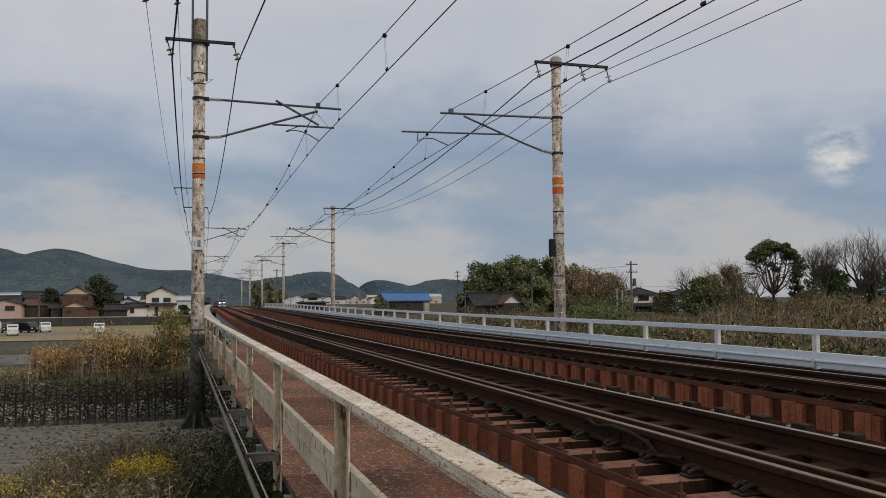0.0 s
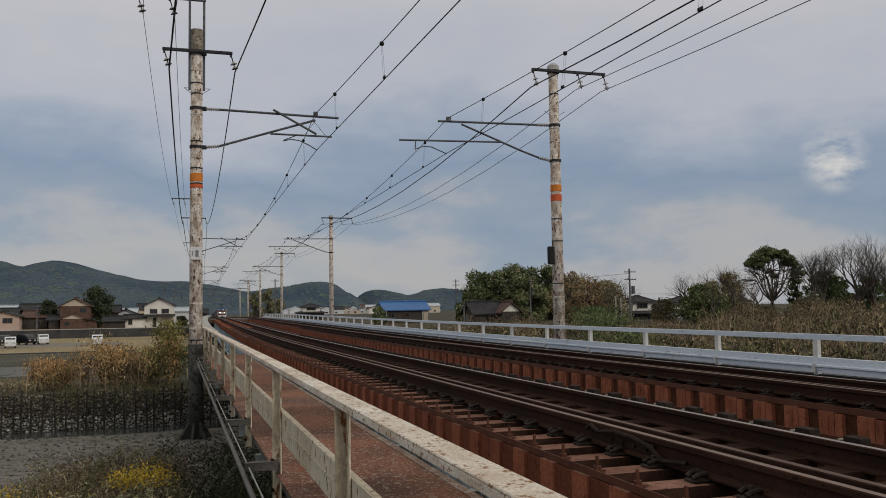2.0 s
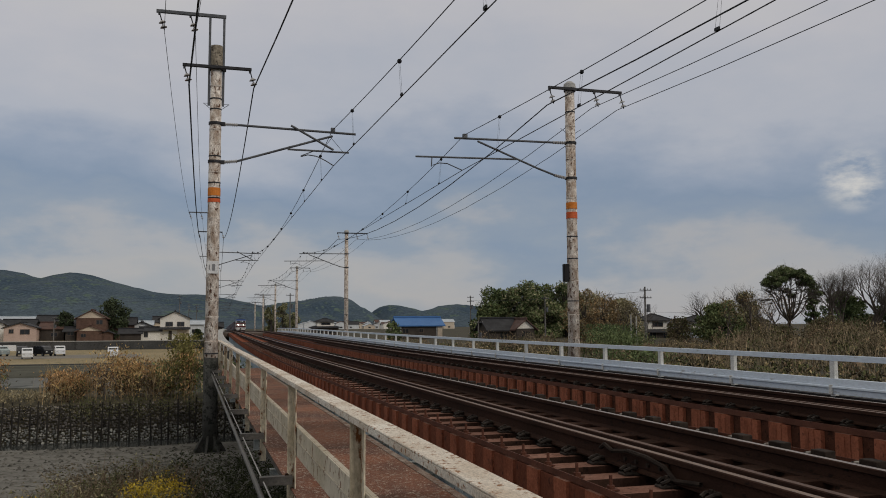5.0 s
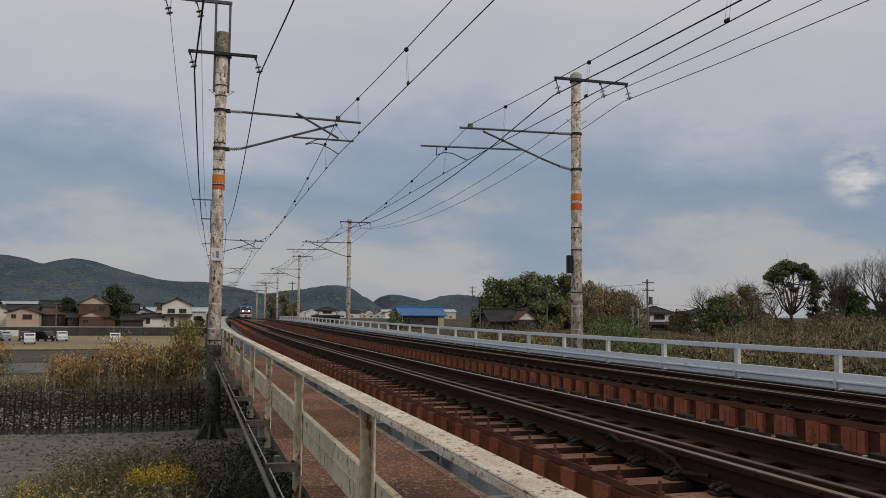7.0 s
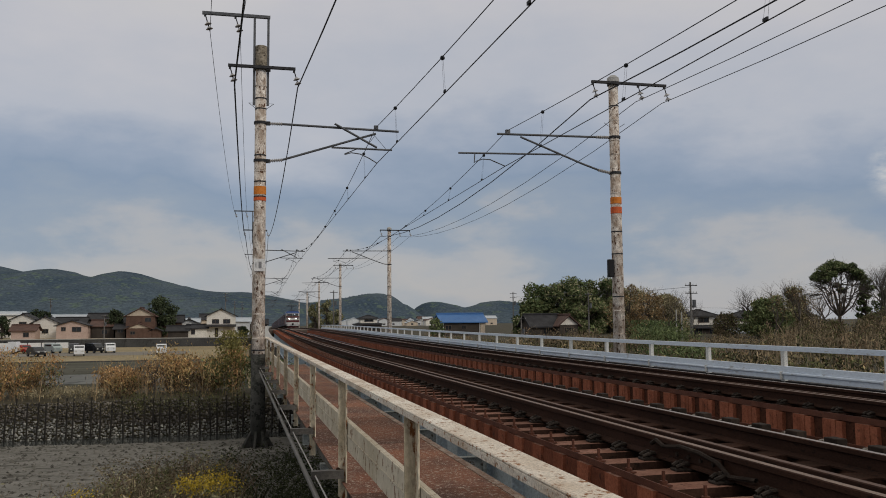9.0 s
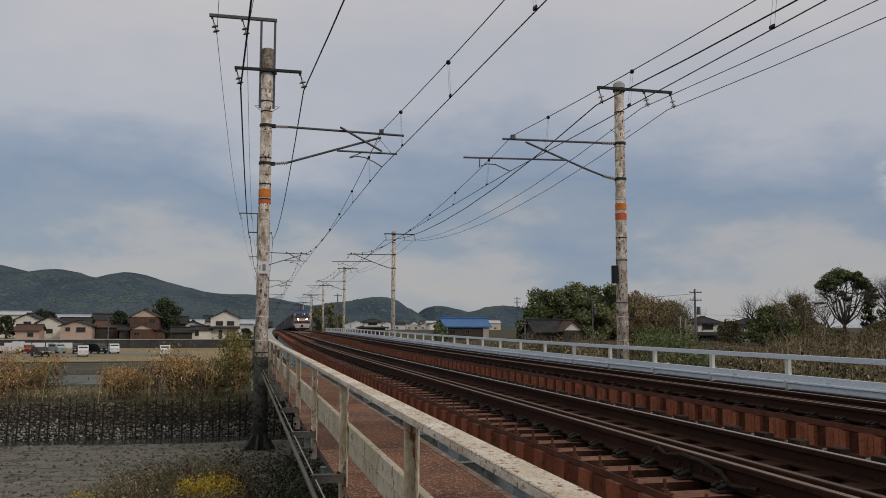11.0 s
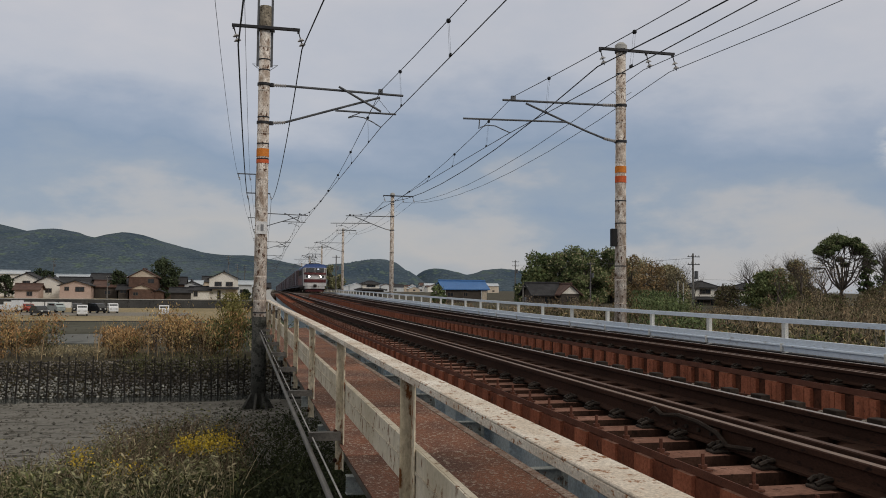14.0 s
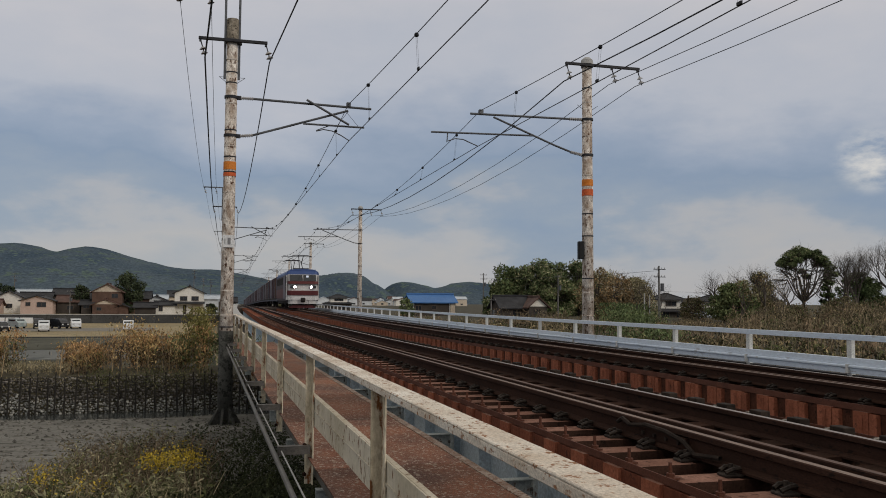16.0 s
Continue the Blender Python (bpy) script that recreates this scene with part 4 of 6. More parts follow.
def right_pole(marked=True):
    t = thing("catenary_pole", "mottled concrete catenary pole with a cantilever reaching over the far track", "catenary pole", group="catenary poles")
    pole_shaft(t, -2.4, 7.48, 0.185, 0.145, 6)
    part("cap", Shape().tube((0, 0, 7.38), (0, 0, 7.52), 0.20, 0.18, 20).tube((0, 0, 7.52), (0, 0, 7.60), 0.18, 0.09, 20), CONCGREY, t)
    if marked:
        part("marker_band", Shape().tube((0, 0, 3.58), (0, 0, 3.78), 0.172, 0.171, 20), ORANGE, t, "orange paint band")
        part("marker_band", Shape().tube((0, 0, 3.28), (0, 0, 3.48), 0.173, 0.172, 20), VERMIL, t, "red paint band")
        part("relay_box", Shape().box(-0.35, -0.17, -0.14, 0.0, 1.33, 1.87, 0, 0.015), BLACKBOX, t, "black metal relay box")
    part("cross_arm", Shape().box(-0.80, 1.70, -0.23, -0.15, 7.28, 7.36, 0, 0.006), DARKSTEEL, t)
    for x in (-0.76, 0.75, 1.64):
        insulator((x, -0.19, 7.28), t, 0.48)
    part("bird_guard", Shape().chain([(-0.33, 0, 6.10), (-0.15, 0, 5.98), (0.17, 0, 5.98), (0.36, 0, 6.10)], 0.008, 5), STEEL, t)
    porcelain((-0.16, 0, 5.65), (-0.62, 0, 5.64), t)
    part("top_tube", Shape().tube((-0.60, 0, 5.64), (-3.78, 0, 5.60), 0.034, 0.034, 8), STEEL, t)
    porcelain((-0.16, 0, 4.54), (-0.58, 0, 4.62), t)
    part("brace_tube", Shape().chain([(-0.56, 0, 4.62), (-1.1, 0, 4.80), (-3.05, 0, 5.54)], 0.032, 8), STEEL, t)
    part("lower_tube", Shape().tube((-1.80, 0, 5.05), (-4.98, 0, 4.98), 0.028, 0.028, 8), STEEL, t)
    part("drop_rod", Shape().tube((-4.48, 0, 4.98), (-4.50, 0, 4.70), 0.016, 0.016, 6), STEEL, t)
    part("steady_arm", Shape().chain([(-4.46, 0, 4.74), (-4.25, 0, 4.82), (-4.0, 0, 4.81), (-3.8, 0, 4.73), (-3.54, 0, 4.63)], 0.016, 6), STEEL, t)
    part("wire_clamp", Shape().box(-3.52, -3.38, -0.05, 0.05, 5.60, 5.74, 0, 0.01), STEEL, t)
    for z in (4.54, 5.65, 7.32):
        part("collar", Shape().tube((0, 0, z - 0.035), (0, 0, z + 0.035), 0.185, 0.185, 20), DARKSTEEL, t)
    return t


PY, PS = 23.99, 44.33
lp, rp = left_pole(), right_pole()
lp.matrix_basis, rp.matrix_basis = pose(0.52, PY, 0), pose(11.21, PY, 0)
lq, rq = left_pole(False), right_pole(False)
for k in (2, 3, 4, 5):
    y = PY + PS * k
    copy_thing(lq, pose(0.52 + DX(y), y, DZ(y)))
    copy_thing(rq, pose(11.21 + DX(y), y, DZ(y)))
y = PY + PS
lq.matrix_basis, rq.matrix_basis = pose(0.52 + DX(y), y, DZ(y)), pose(11.21 + DX(y), y, DZ(y))

# ---- wires ----


def span_points(x, z, k, sag, n=9, back=0.0):
    y0, y1 = PY + PS * k, PY + PS * (k + 1)
    out = []
    for i in range(n):
        f = i / (n - 1)
        y = y0 + (y1 - y0) * f
        xx = x + DX(y0) * (1 - f) + DX(y1) * f + (back * (1 - f) if k < 0 else 0.0)
        zz = z + DZ(y0) * (1 - f) + DZ(y1) * f - 4 * (sag if k < 0 else sag * (1.9 if k == 0 else 1.0)) * f * (1 - f)
        out.append((xx, y, zz))
    return out


def wire(name, label, x, z, sag, r, back, material=WIRE, last=5):
    pts = []
    for k in range(-1, last):
        q = span_points(x, z, k, sag, 9, back)
        pts += q if not pts else q[1:]
    return solo(name, Shape().chain(pts, r, 5), material, label, "wire")


wire("feeder_wire", "thick black feeder wire along the catenary poles", 0.52 - 0.72, 6.65, 0.55, 0.024, 1.3)
wire("feeder_wire", "black feeder wire along the catenary poles", 0.52 + 1.02, 6.65, 0.5, 0.018, 1.4)
wire("ground_wire", "thin wire on the head of the catenary poles", 0.52 - 1.40, 8.12, 0.5, 0.008, 2.0)
wire("ground_wire", "thin wire on the head of the catenary poles", 0.52 - 0.58, 8.12, 0.5, 0.008, 2.0)
wire("feeder_wire", "thick black feeder wire along the far poles", 11.21 - 0.76, 6.80, 0.55, 0.019, 0.1)
wire("feeder_wire", "black feeder wire along the far poles", 11.21 + 0.75, 6.80, 0.55, 0.011, 0.1)
wire("feeder_wire", "black feeder wire along the far poles", 11.21 + 1.64, 6.80, 0.55, 0.011, 0.1)
for xm, xc, zm, zc in ((3.77, 3.81, 5.60, 4.57), (7.75, 7.67, 5.70, 4.62)):
    wire("contact_wire", "dark copper contact wire over the track", xc, zc, 0.0, 0.011, 0.75, COPPER)
    pts = []
    cat = thing("catenary_wire", "sagging messenger wire with droppers over the track", "wire")
    for k in range(-1, 5):
        q = span_points(xm, zm, k, 0.55, 19, 0.6)
        pts += q if not pts else q[1:]
        for f in [(0.0535 if k < 0 else 0.06) + 0.11 * i for i in range(9)]:
            y0, y1 = PY + PS * k, PY + PS * (k + 1)
            y = y0 + (y1 - y0) * f
            zd = DZ(y0) * (1 - f) + DZ(y1) * f
            xd = DX(y0) * (1 - f) + DX(y1) * f + (0.65 * (1 - f) if k < 0 else 0.0)
            zt = zm + zd - 4 * 0.55 * (1.9 if k == 0 else 1.0) * f * (1 - f)
            d = Shape().ball((xm + xd, y, zt - 0.01), 0.05)
            d.tube((xm + xd - 0.0, y - 0.05, zt - 0.04), (xc + xd, y - 0.06, zc + zd), 0.0025, 0.0025, 4)
            d.tube((xm + xd + 0.0, y + 0.05, zt - 0.04), (xc + xd, y + 0.06, zc + zd), 0.0025, 0.0025, 4)
            d.box(xc + xd - 0.015, xc + xd + 0.015, y - 0.06, y + 0.06, zc + zd - 0.0, zc + zd + 0.05)
            part("dropper", d, WIRE, cat)
    part("messenger_wire", Shape().chain(pts, 0.010, 5), WIRE, cat)

# ---- plants ----
DRYLEAF = mat("rust_brown_dry_leaves", (0.30, 0.17, 0.075), (0.50, 0.30, 0.14), None, 1.6, 5, 0.6, 0.9, 0, 0, 0.75)
DRYSTALK = mat("straw_dry_stalks", (0.28, 0.20, 0.11), (0.40, 0.295, 0.17), None, 0.7, 5, 0.6, 0.9, 0, 0, 0.45)
OLIVE = mat("olive_weed_leaves", (0.072, 0.084, 0.032), (0.135, 0.135, 0.056), None, 0.9, 5, 0.6, 0.85, 0, 0, 0.55)
PALEWEED = mat("pale_withered_weed_leaves", (0.23, 0.195, 0.115), (0.36, 0.305, 0.19), None, 0.9, 5, 0.6, 0.9, 0, 0, 0.45)
GREENLEAF = mat("dark_green_leaves", (0.075, 0.108, 0.042), (0.150, 0.182, 0.078), None, 0.3, 3, 0.6, 0.75, 0, 0, 0.6)
BROWNLEAF = mat("autumn_brown_leaves", (0.20, 0.135, 0.065), (0.32, 0.215, 0.11), None, 0.3, 3, 0.6, 0.85, 0, 0, 0.5)
YELLOWGREEN = mat("yellowing_green_leaves", (0.15, 0.14, 0.045), (0.25, 0.22, 0.075), None, 0.9, 5, 0.6, 0.85, 0, 0, 0.5)
YELLOW = mat("yellow_flower_heads", (0.42, 0.30, 0.03), (0.60, 0.44, 0.06), None, 3, 5, 0.6, 0.85, 0, 0, 0.3)
SCRUB = mat("grey_brown_scrub_leaves", (0.11, 0.088, 0.056), (0.185, 0.145, 0.09), None, 0.4, 3, 0.6, 0.9, 0, 0, 0.5)
FARREED = mat("faded_brown_reeds", (0.20, 0.158, 0.10), (0.31, 0.245, 0.155), None, 0.5, 4, 0.6, 0.9, 0, 0, 0.6)
BARK = mat("grey_brown_bark", (0.068, 0.058, 0.05), (0.11, 0.093, 0.08), (0.04, 0.034, 0.03), 2, 9, 0.6, 0.95, 0, 0.4)
rg = np.random.default_rng(12)


def on_ground(x, y):
    return np.array([ground_z(float(a), float(b)) for a, b in zip(x, y)])


def scatter(n, x0, x1, y0, y1, keep=None):
    x, y = rg.uniform(x0, x1, n), rg.uniform(y0, y1, n)
    if keep is not None:
        m = keep(x, y)
        x, y = x[m], y[m]
    return np.stack([x, y, on_ground(x, y)], 1)


def shrubs(name, roots, height, leaf, count, material, label, seed, spread=0.35, category="shrubs", slim=0.62):
    """Leafy stems: each root carries leaves along its height."""
    r = np.random.default_rng(seed)
    k = r.integers(0, len(roots), count)
    h = height[k] if isinstance(height, np.ndarray) else np.full(count, height)
    f = r.beta(2.0, 1.3, count)
    p = roots[k] + np.stack([r.normal(0, spread, count) * (0.3 + f * 0.7), r.normal(0, spread, count) * (0.3 + f * 0.7), h * f], 1)
    return tagged(leafy(name, p, leaf, material, seed + 1, 0.2, None, slim), label, category, kind="stuff")


# dry brush on top of the bank wall, with a bare gap
def bank_keep(x, y):
    gap = (x > -5.8) & (x < -4.4)
    return ~gap | (np.random.default_rng(1).uniform(size=len(x)) < 0.05)


roots = scatter(190, -17, 0.1, 28.2, 31.5, bank_keep)
hh = 1.20 + 0.30 * np.sin(roots[:, 0] * 2.1) + 0.2 * np.sin(roots[:, 0] * 0.9 + 1) + rg.normal(0, 0.22, len(roots)) + 0.25 * np.clip((roots[:, 0] + 1.6), 0, 1)
shrubs("dry_brush", roots[::2], hh[::2], 0.052, 24000, DRYLEAF, "rust-brown dry brush on top of the bank wall", 21, 0.22)
shrubs("dry_brush", roots[1::3], hh[1::3] * 1.05, 0.048, 11000, mat("golden_dry_leaves", (0.36, 0.25, 0.10), (0.50, 0.36, 0.17), None, 1.6, 5, 0.6, 0.9, 0, 0, 0.6), "golden brown brush on top of the bank wall", 22, 0.24)
# low dark leaves paint the shaded gaps at the foot of the brush
shrubs("dark_brush", roots, hh * 0.62, 0.055, 13000, mat("brown_shade_undergrowth", (0.06, 0.042, 0.026), (0.11, 0.078, 0.046), None, 1.6, 5, 0.6, 0.9, 0, 0, 0.6), "tangled undergrowth coloured dark as the shade below the dry brush", 23, 0.25)
shrubs("weeds", roots[::3], hh[::3] * 0.85, 0.050, 5200, OLIVE, "dull green weeds among the dry brush", 24, 0.24)
left = roots[roots[:, 0] < -6]
shrubs("weeds", left, 1.15, 0.05, 5200, mat("yellow_olive_leaves", (0.17, 0.14, 0.05), (0.27, 0.21, 0.085), None, 0.9, 5, 0.6, 0.85, 0, 0, 0.5), "yellowing olive bush on the bank", 25, 0.25)
tagged(blades("dry_reeds", scatter(700, -17, 0.1, 28.05, 31.5, bank_keep), 1.2, 0.008, DRYSTALK, 31, 0.16), "straw-coloured dry reeds on the bank", "reeds", kind="stuff")
low = scatter(200, -6.4, -3.8, 28.0, 31.0)
shrubs("withered_weeds", low, 0.32, 0.045, 2200, PALEWEED, "low withered weeds in the gap of the brush", 26, 0.12)
shrubs("withered_weeds", scatter(300, -17, 0.2, 27.95, 28.4), 0.30, 0.038, 1500, SCRUB, "brown weeds hanging over the bank wall", 27, 0.1)
hang = np.stack([rg.uniform(-16, 0.4, 420), rg.uniform(27.45, 27.7, 420), np.full(420, -2.75)], 1)
shrubs("withered_weeds", hang, 0.5, 0.03, 1100, PALEWEED, "withered weeds growing through the stakes", 33, 0.12)
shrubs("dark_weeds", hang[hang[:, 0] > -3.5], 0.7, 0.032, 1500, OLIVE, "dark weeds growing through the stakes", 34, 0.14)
# greener shrub beside the catenary pole
roots = scatter(30, -0.5, 0.1, 28.4, 30)
shrubs("green_shrub", roots, 2.1, 0.055, 2600, YELLOWGREEN, "olive green shrub beside the concrete pole", 28, 0.2)
roots = scatter(40, -0.9, 1.5, 28.4, 32)
shrubs("green_shrub", roots, 1.2, 0.055, 2600, GREENLEAF, "dark green shrub under the walkway", 29, 0.3)

# plants on the near bank
def near_keep(x, y):
    return y < np.clip(13.6 + (x + 3.3) * 3.0, 12.8, 19.0)


def clumps(name, centres, height, reach, count, leaf, material, label, seed, slim=0.35, category="weeds"):
    """Plants with arching leaves: each centre sends leaves up and out, with gaps between the plants."""
    r = np.random.default_rng(seed)
    n = len(centres)
    k = r.integers(0, n, count)
    tall = (height * r.uniform(0.55, 1.25, n))[k]
    wide = (reach * r.uniform(0.6, 1.4, n))[k]
    stem = r.integers(0, 7, count)
    az = stem * 0.9 + k * 2.1 + r.normal(0, 0.25, count)
    f = r.beta(1.7, 1.2, count)
    out = wide * f ** 1.5
    d = np.stack([np.cos(az), np.sin(az), np.zeros(count)], 1)
    p = centres[k] + d * out[:, None] + r.normal(0, 0.025, (count, 3))
    p[:, 2] += tall * f * (1 - 0.25 * f * stem / 7)
    along = d * r.uniform(0.4, 1.2, (count, 1)) + r.normal(0, 0.35, (count, 3))
    along[:, 2] += r.uniform(-0.6, 0.7, count)
    along /= np.linalg.norm(along, axis=1, keepdims=True)
    side = np.cross(along, r.normal(size=(count, 3)))
    side /= np.linalg.norm(side, axis=1, keepdims=True) + 1e-9
    s = (leaf * r.uniform(0.5, 1.5, count))[:, None]
    v = np.stack([p, p + along * s * 0.9 + side * s * slim, p + along * s * 2 - np.array([0, 0, 0.25]) * s, p + along * s * 0.9 - side * s * slim], 1).reshape(-1, 3)
    return tagged(quads(name, v, material), label, category, kind="stuff")


def twigs(name, roots, height, material, label, seed):
    """Thin bare stems that fork once."""
    r = random.Random(seed)
    s = Shape()
    for x, y, z in roots:
        h = height * r.uniform(0.6, 1.2)
        a = Vector((x, y, z - 0.05))
        m = a + Vector((r.gauss(0, 0.1) * h, r.gauss(0, 0.1) * h, h * 0.55))
        s.chain([a, m], [0.008, 0.006], 3)
        for q in range(3):
            s.chain([m, m + Vector((r.gauss(0, 0.2) * h, r.gauss(0, 0.2) * h, h * r.uniform(0.25, 0.5)))], [0.006, 0.003], 3)
    return solo(name, s, material, label, "twigs", kind="stuff")


# dark leaf tone: shade under the walkway and between plants is coloured in
SHADELEAF = mat("dark_shade_toned_leaves", (0.024, 0.032, 0.014), (0.050, 0.058, 0.024), None, 0.9, 5, 0.6, 0.8, 0, 0, 0.6)
# pale olive with leaf highlights lightened into the colour
LITWEED = mat("pale_olive_lit_leaves", (0.17, 0.17, 0.075), (0.31, 0.285, 0.155), None, 0.9, 5, 0.6, 0.5, 0, 0, 0.5, (1, 1, 1), 0.4)
TWIG = mat("withered_brown_stems", (0.12, 0.085, 0.055), (0.20, 0.145, 0.10), None, 2, 9, 0.6, 0.9)
roots = scatter(420, -5.5, 1.6, 8.5, 18.6, near_keep)
# pale kinds stay off the walkway side, which is coloured as shaded
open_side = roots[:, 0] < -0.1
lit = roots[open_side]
clumps("dark_weeds", roots, 0.55, 0.26, 19000, 0.031, SHADELEAF, "dark green weeds on the near river bank", 43)
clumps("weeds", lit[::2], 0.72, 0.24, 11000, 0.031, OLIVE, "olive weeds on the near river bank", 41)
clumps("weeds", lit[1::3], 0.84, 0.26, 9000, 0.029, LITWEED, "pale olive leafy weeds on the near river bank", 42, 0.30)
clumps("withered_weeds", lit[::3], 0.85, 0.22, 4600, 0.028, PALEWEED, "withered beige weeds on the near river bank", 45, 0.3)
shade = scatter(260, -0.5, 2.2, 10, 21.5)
clumps("dark_weeds", shade, 0.50, 0.28, 10000, 0.034, SHADELEAF, "dark green weeds under the bridge walkway, its shade in their colour", 44)
twigs("dry_twigs", scatter(420, -3.6, 0.2, 12.5, 18.8, near_keep), 0.8, TWIG, "bare withered stems among the weeds", 46)
clumps("withered_weeds", scatter(130, -2.6, 0.1, 16.2, 19.4), 0.62, 0.22, 4200, 0.028, SCRUB, "brown seeding weeds at the edge of the gravel", 48, 0.4)
tagged(blades("weed_grass", scatter(1600, -5.5, 0.0, 8.5, 17.6, near_keep), 0.72, 0.006, PALEWEED, 47, 0.4), "bent withered grass on the near river bank", "grass", kind="stuff")
tagged(blades("weed_grass", scatter(2600, -5.5, 1.6, 8.5, 16.6, near_keep), 0.6, 0.007, SHADELEAF, 49, 0.45), "dark green grass on the near river bank", "grass", kind="stuff")
for cx, cy, n, sx, sy, lift in ((-0.62, 13.5, 900, 0.20, 0.20, 0.86), (-0.30, 14.0, 420, 0.14, 0.2, 0.88), (-2.05, 12.3, 200, 0.06, 0.08, 0.80), (-1.35, 11.4, 160, 0.20, 0.3, 0.66)):
    c = np.stack([rg.normal(cx, sx, 34), rg.normal(cy, sy, 34)], 1)
    k = rg.integers(0, 34, n)
    x, y = c[k, 0] + rg.normal(0, 0.05, n), c[k, 1] + rg.normal(0, 0.05, n)
    p = np.stack([x, y, on_ground(x, y) + lift + rg.normal(0, 0.07, n) + 0.06 * np.sin(k)], 1)
    tagged(leafy("yellow_flowers", p, 0.019, YELLOW, 51 + n), "cluster of yellow goldenrod flower heads on the bank", "flowers", kind="stuff")

# reeds and brush beyond the far barrier
def east_keep(x, y):
    return (x - 11) < y * 1.15 + 6


def east_height(p):
    wave = 0.78 + 0.26 * np.sin(p[:, 0] * 0.9 + 1.3 * np.sin(p[:, 1] * 0.7)) + 0.16 * np.sin(p[:, 0] * 2.3 + p[:, 1])
    low = np.where((p[:, 0] / p[:, 1] > 0.44) & (p[:, 0] / p[:, 1] < 0.67) & (p[:, 1] > 24), 0.52, 1.0)
    return np.clip(1.05 + (p[:, 0] - 14) * 0.037, 0.9, 1.95) * wave * low


roots = scatter(7000, 11.6, 62, 3, 62, east_keep)
tagged(blades("dry_reeds", roots, east_height(roots), 0.018, FARREED, 61, 0.16), "tall straw-coloured dry reeds beyond the barrier", "reeds", kind="stuff")
REDBROWN = mat("dull_reddish_brush_leaves", (0.15, 0.105, 0.065), (0.24, 0.17, 0.108), None, 0.5, 4, 0.6, 0.9, 0, 0, 0.55)
# dark leaves that paint the shaded gaps inside the brush
SHADEBRUSH = mat("dark_shade_brush_leaves", (0.032, 0.030, 0.018), (0.060, 0.054, 0.030), None, 0.5, 4, 0.6, 0.9, 0, 0, 0.5)
GOLD = mat("yellow_brown_weed_leaves", (0.25, 0.195, 0.095), (0.38, 0.30, 0.165), None, 0.5, 4, 0.6, 0.9, 0, 0, 0.5)
roots = scatter(1500, 11.7, 62, 4, 66, east_keep)
tall = east_height(roots)
shrubs("dark_undergrowth", roots, tall * 0.72, 0.10, 26000, SHADEBRUSH, "undergrowth beyond the barrier, coloured dark for shade", 62, 0.35)
for i, (m, n, size, top, words) in enumerate(((SCRUB, 17000, 0.085, 1.0, "brown withered brush beyond the barrier"), (REDBROWN, 12000, 0.085, 1.0, "reddish brown brush beyond the barrier"), (OLIVE, 12000, 0.09, 0.85, "olive weeds beyond the barrier"),
                                             (FARREED, 12000, 0.08, 1.05, "straw-brown weeds beyond the barrier"), (GOLD, 7000, 0.075, 1.02, "yellow-brown weed heads beyond the barrier"))):
    shrubs("brush", roots[i::5], tall[i::5] * top, size, n, m, words, 63 + 2 * i, 0.26)
near_e = scatter(420, 11.2, 15.5, 4, 40, east_keep)
for i, (m, n, words) in enumerate(((OLIVE, 5200, "olive weeds close behind the barrier"), (GOLD, 4200, "yellow-brown weeds close behind the barrier"), (SHADEBRUSH, 5200, "weeds close behind the barrier, coloured dark for shade"))):
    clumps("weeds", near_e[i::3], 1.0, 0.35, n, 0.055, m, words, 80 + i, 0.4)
for x, y, h, n in ((30.3, 58, 2.0, 2500), (27, 52, 1.5, 1500), (31.6, 59, 1.2, 1200), (19, 34, 0.9, 900)):
    r0 = np.stack([rg.normal(x, 0.9, 40), rg.normal(y, 0.9, 40)], 1)
    r0 = np.column_stack([r0, on_ground(r0[:, 0], r0[:, 1])])
    shrubs("green_shrub", r0, h, 0.10, n, GREENLEAF, "dense green shrub among the reeds", int(x * 7), 0.4)


def branches(rn, p, d, length, r, level, shape, tips, lift, kids=3, spread=0.75):
    pts, rad = [p], [r]
    n = 4
    for i in range(n):
        d = (d + Vector((rn.uniform(-1, 1), rn.uniform(-1, 1), rn.uniform(-0.6, 0.9))) * 0.22 + Vector((0, 0, lift))).normalized()
        p = p + d * (length / n)
        pts.append(p)
        rad.append(r * (1 - 0.45 * (i + 1) / n))
    shape.chain(pts, rad, 6 if level > 1 else 4)
    if level == 0:
        tips.append((pts[-1], d))
        return
    for k in range(kids + (1 if level > 2 else 0)):
        a = Vector((rn.uniform(-1, 1), rn.uniform(-1, 1), rn.uniform(-0.25, 0.7)))
        nd = (d + a * spread).normalized()
        q = pts[rn.randint(2, 4)] if k else pts[-1]
        branches(rn, q, nd, length * rn.uniform(0.6, 0.82), rad[-1] * rn.uniform(0.6, 0.85), level - 1, shape, tips, lift * 0.8, kids, spread)
    if level == 1:
        tips.append((pts[-1], d))


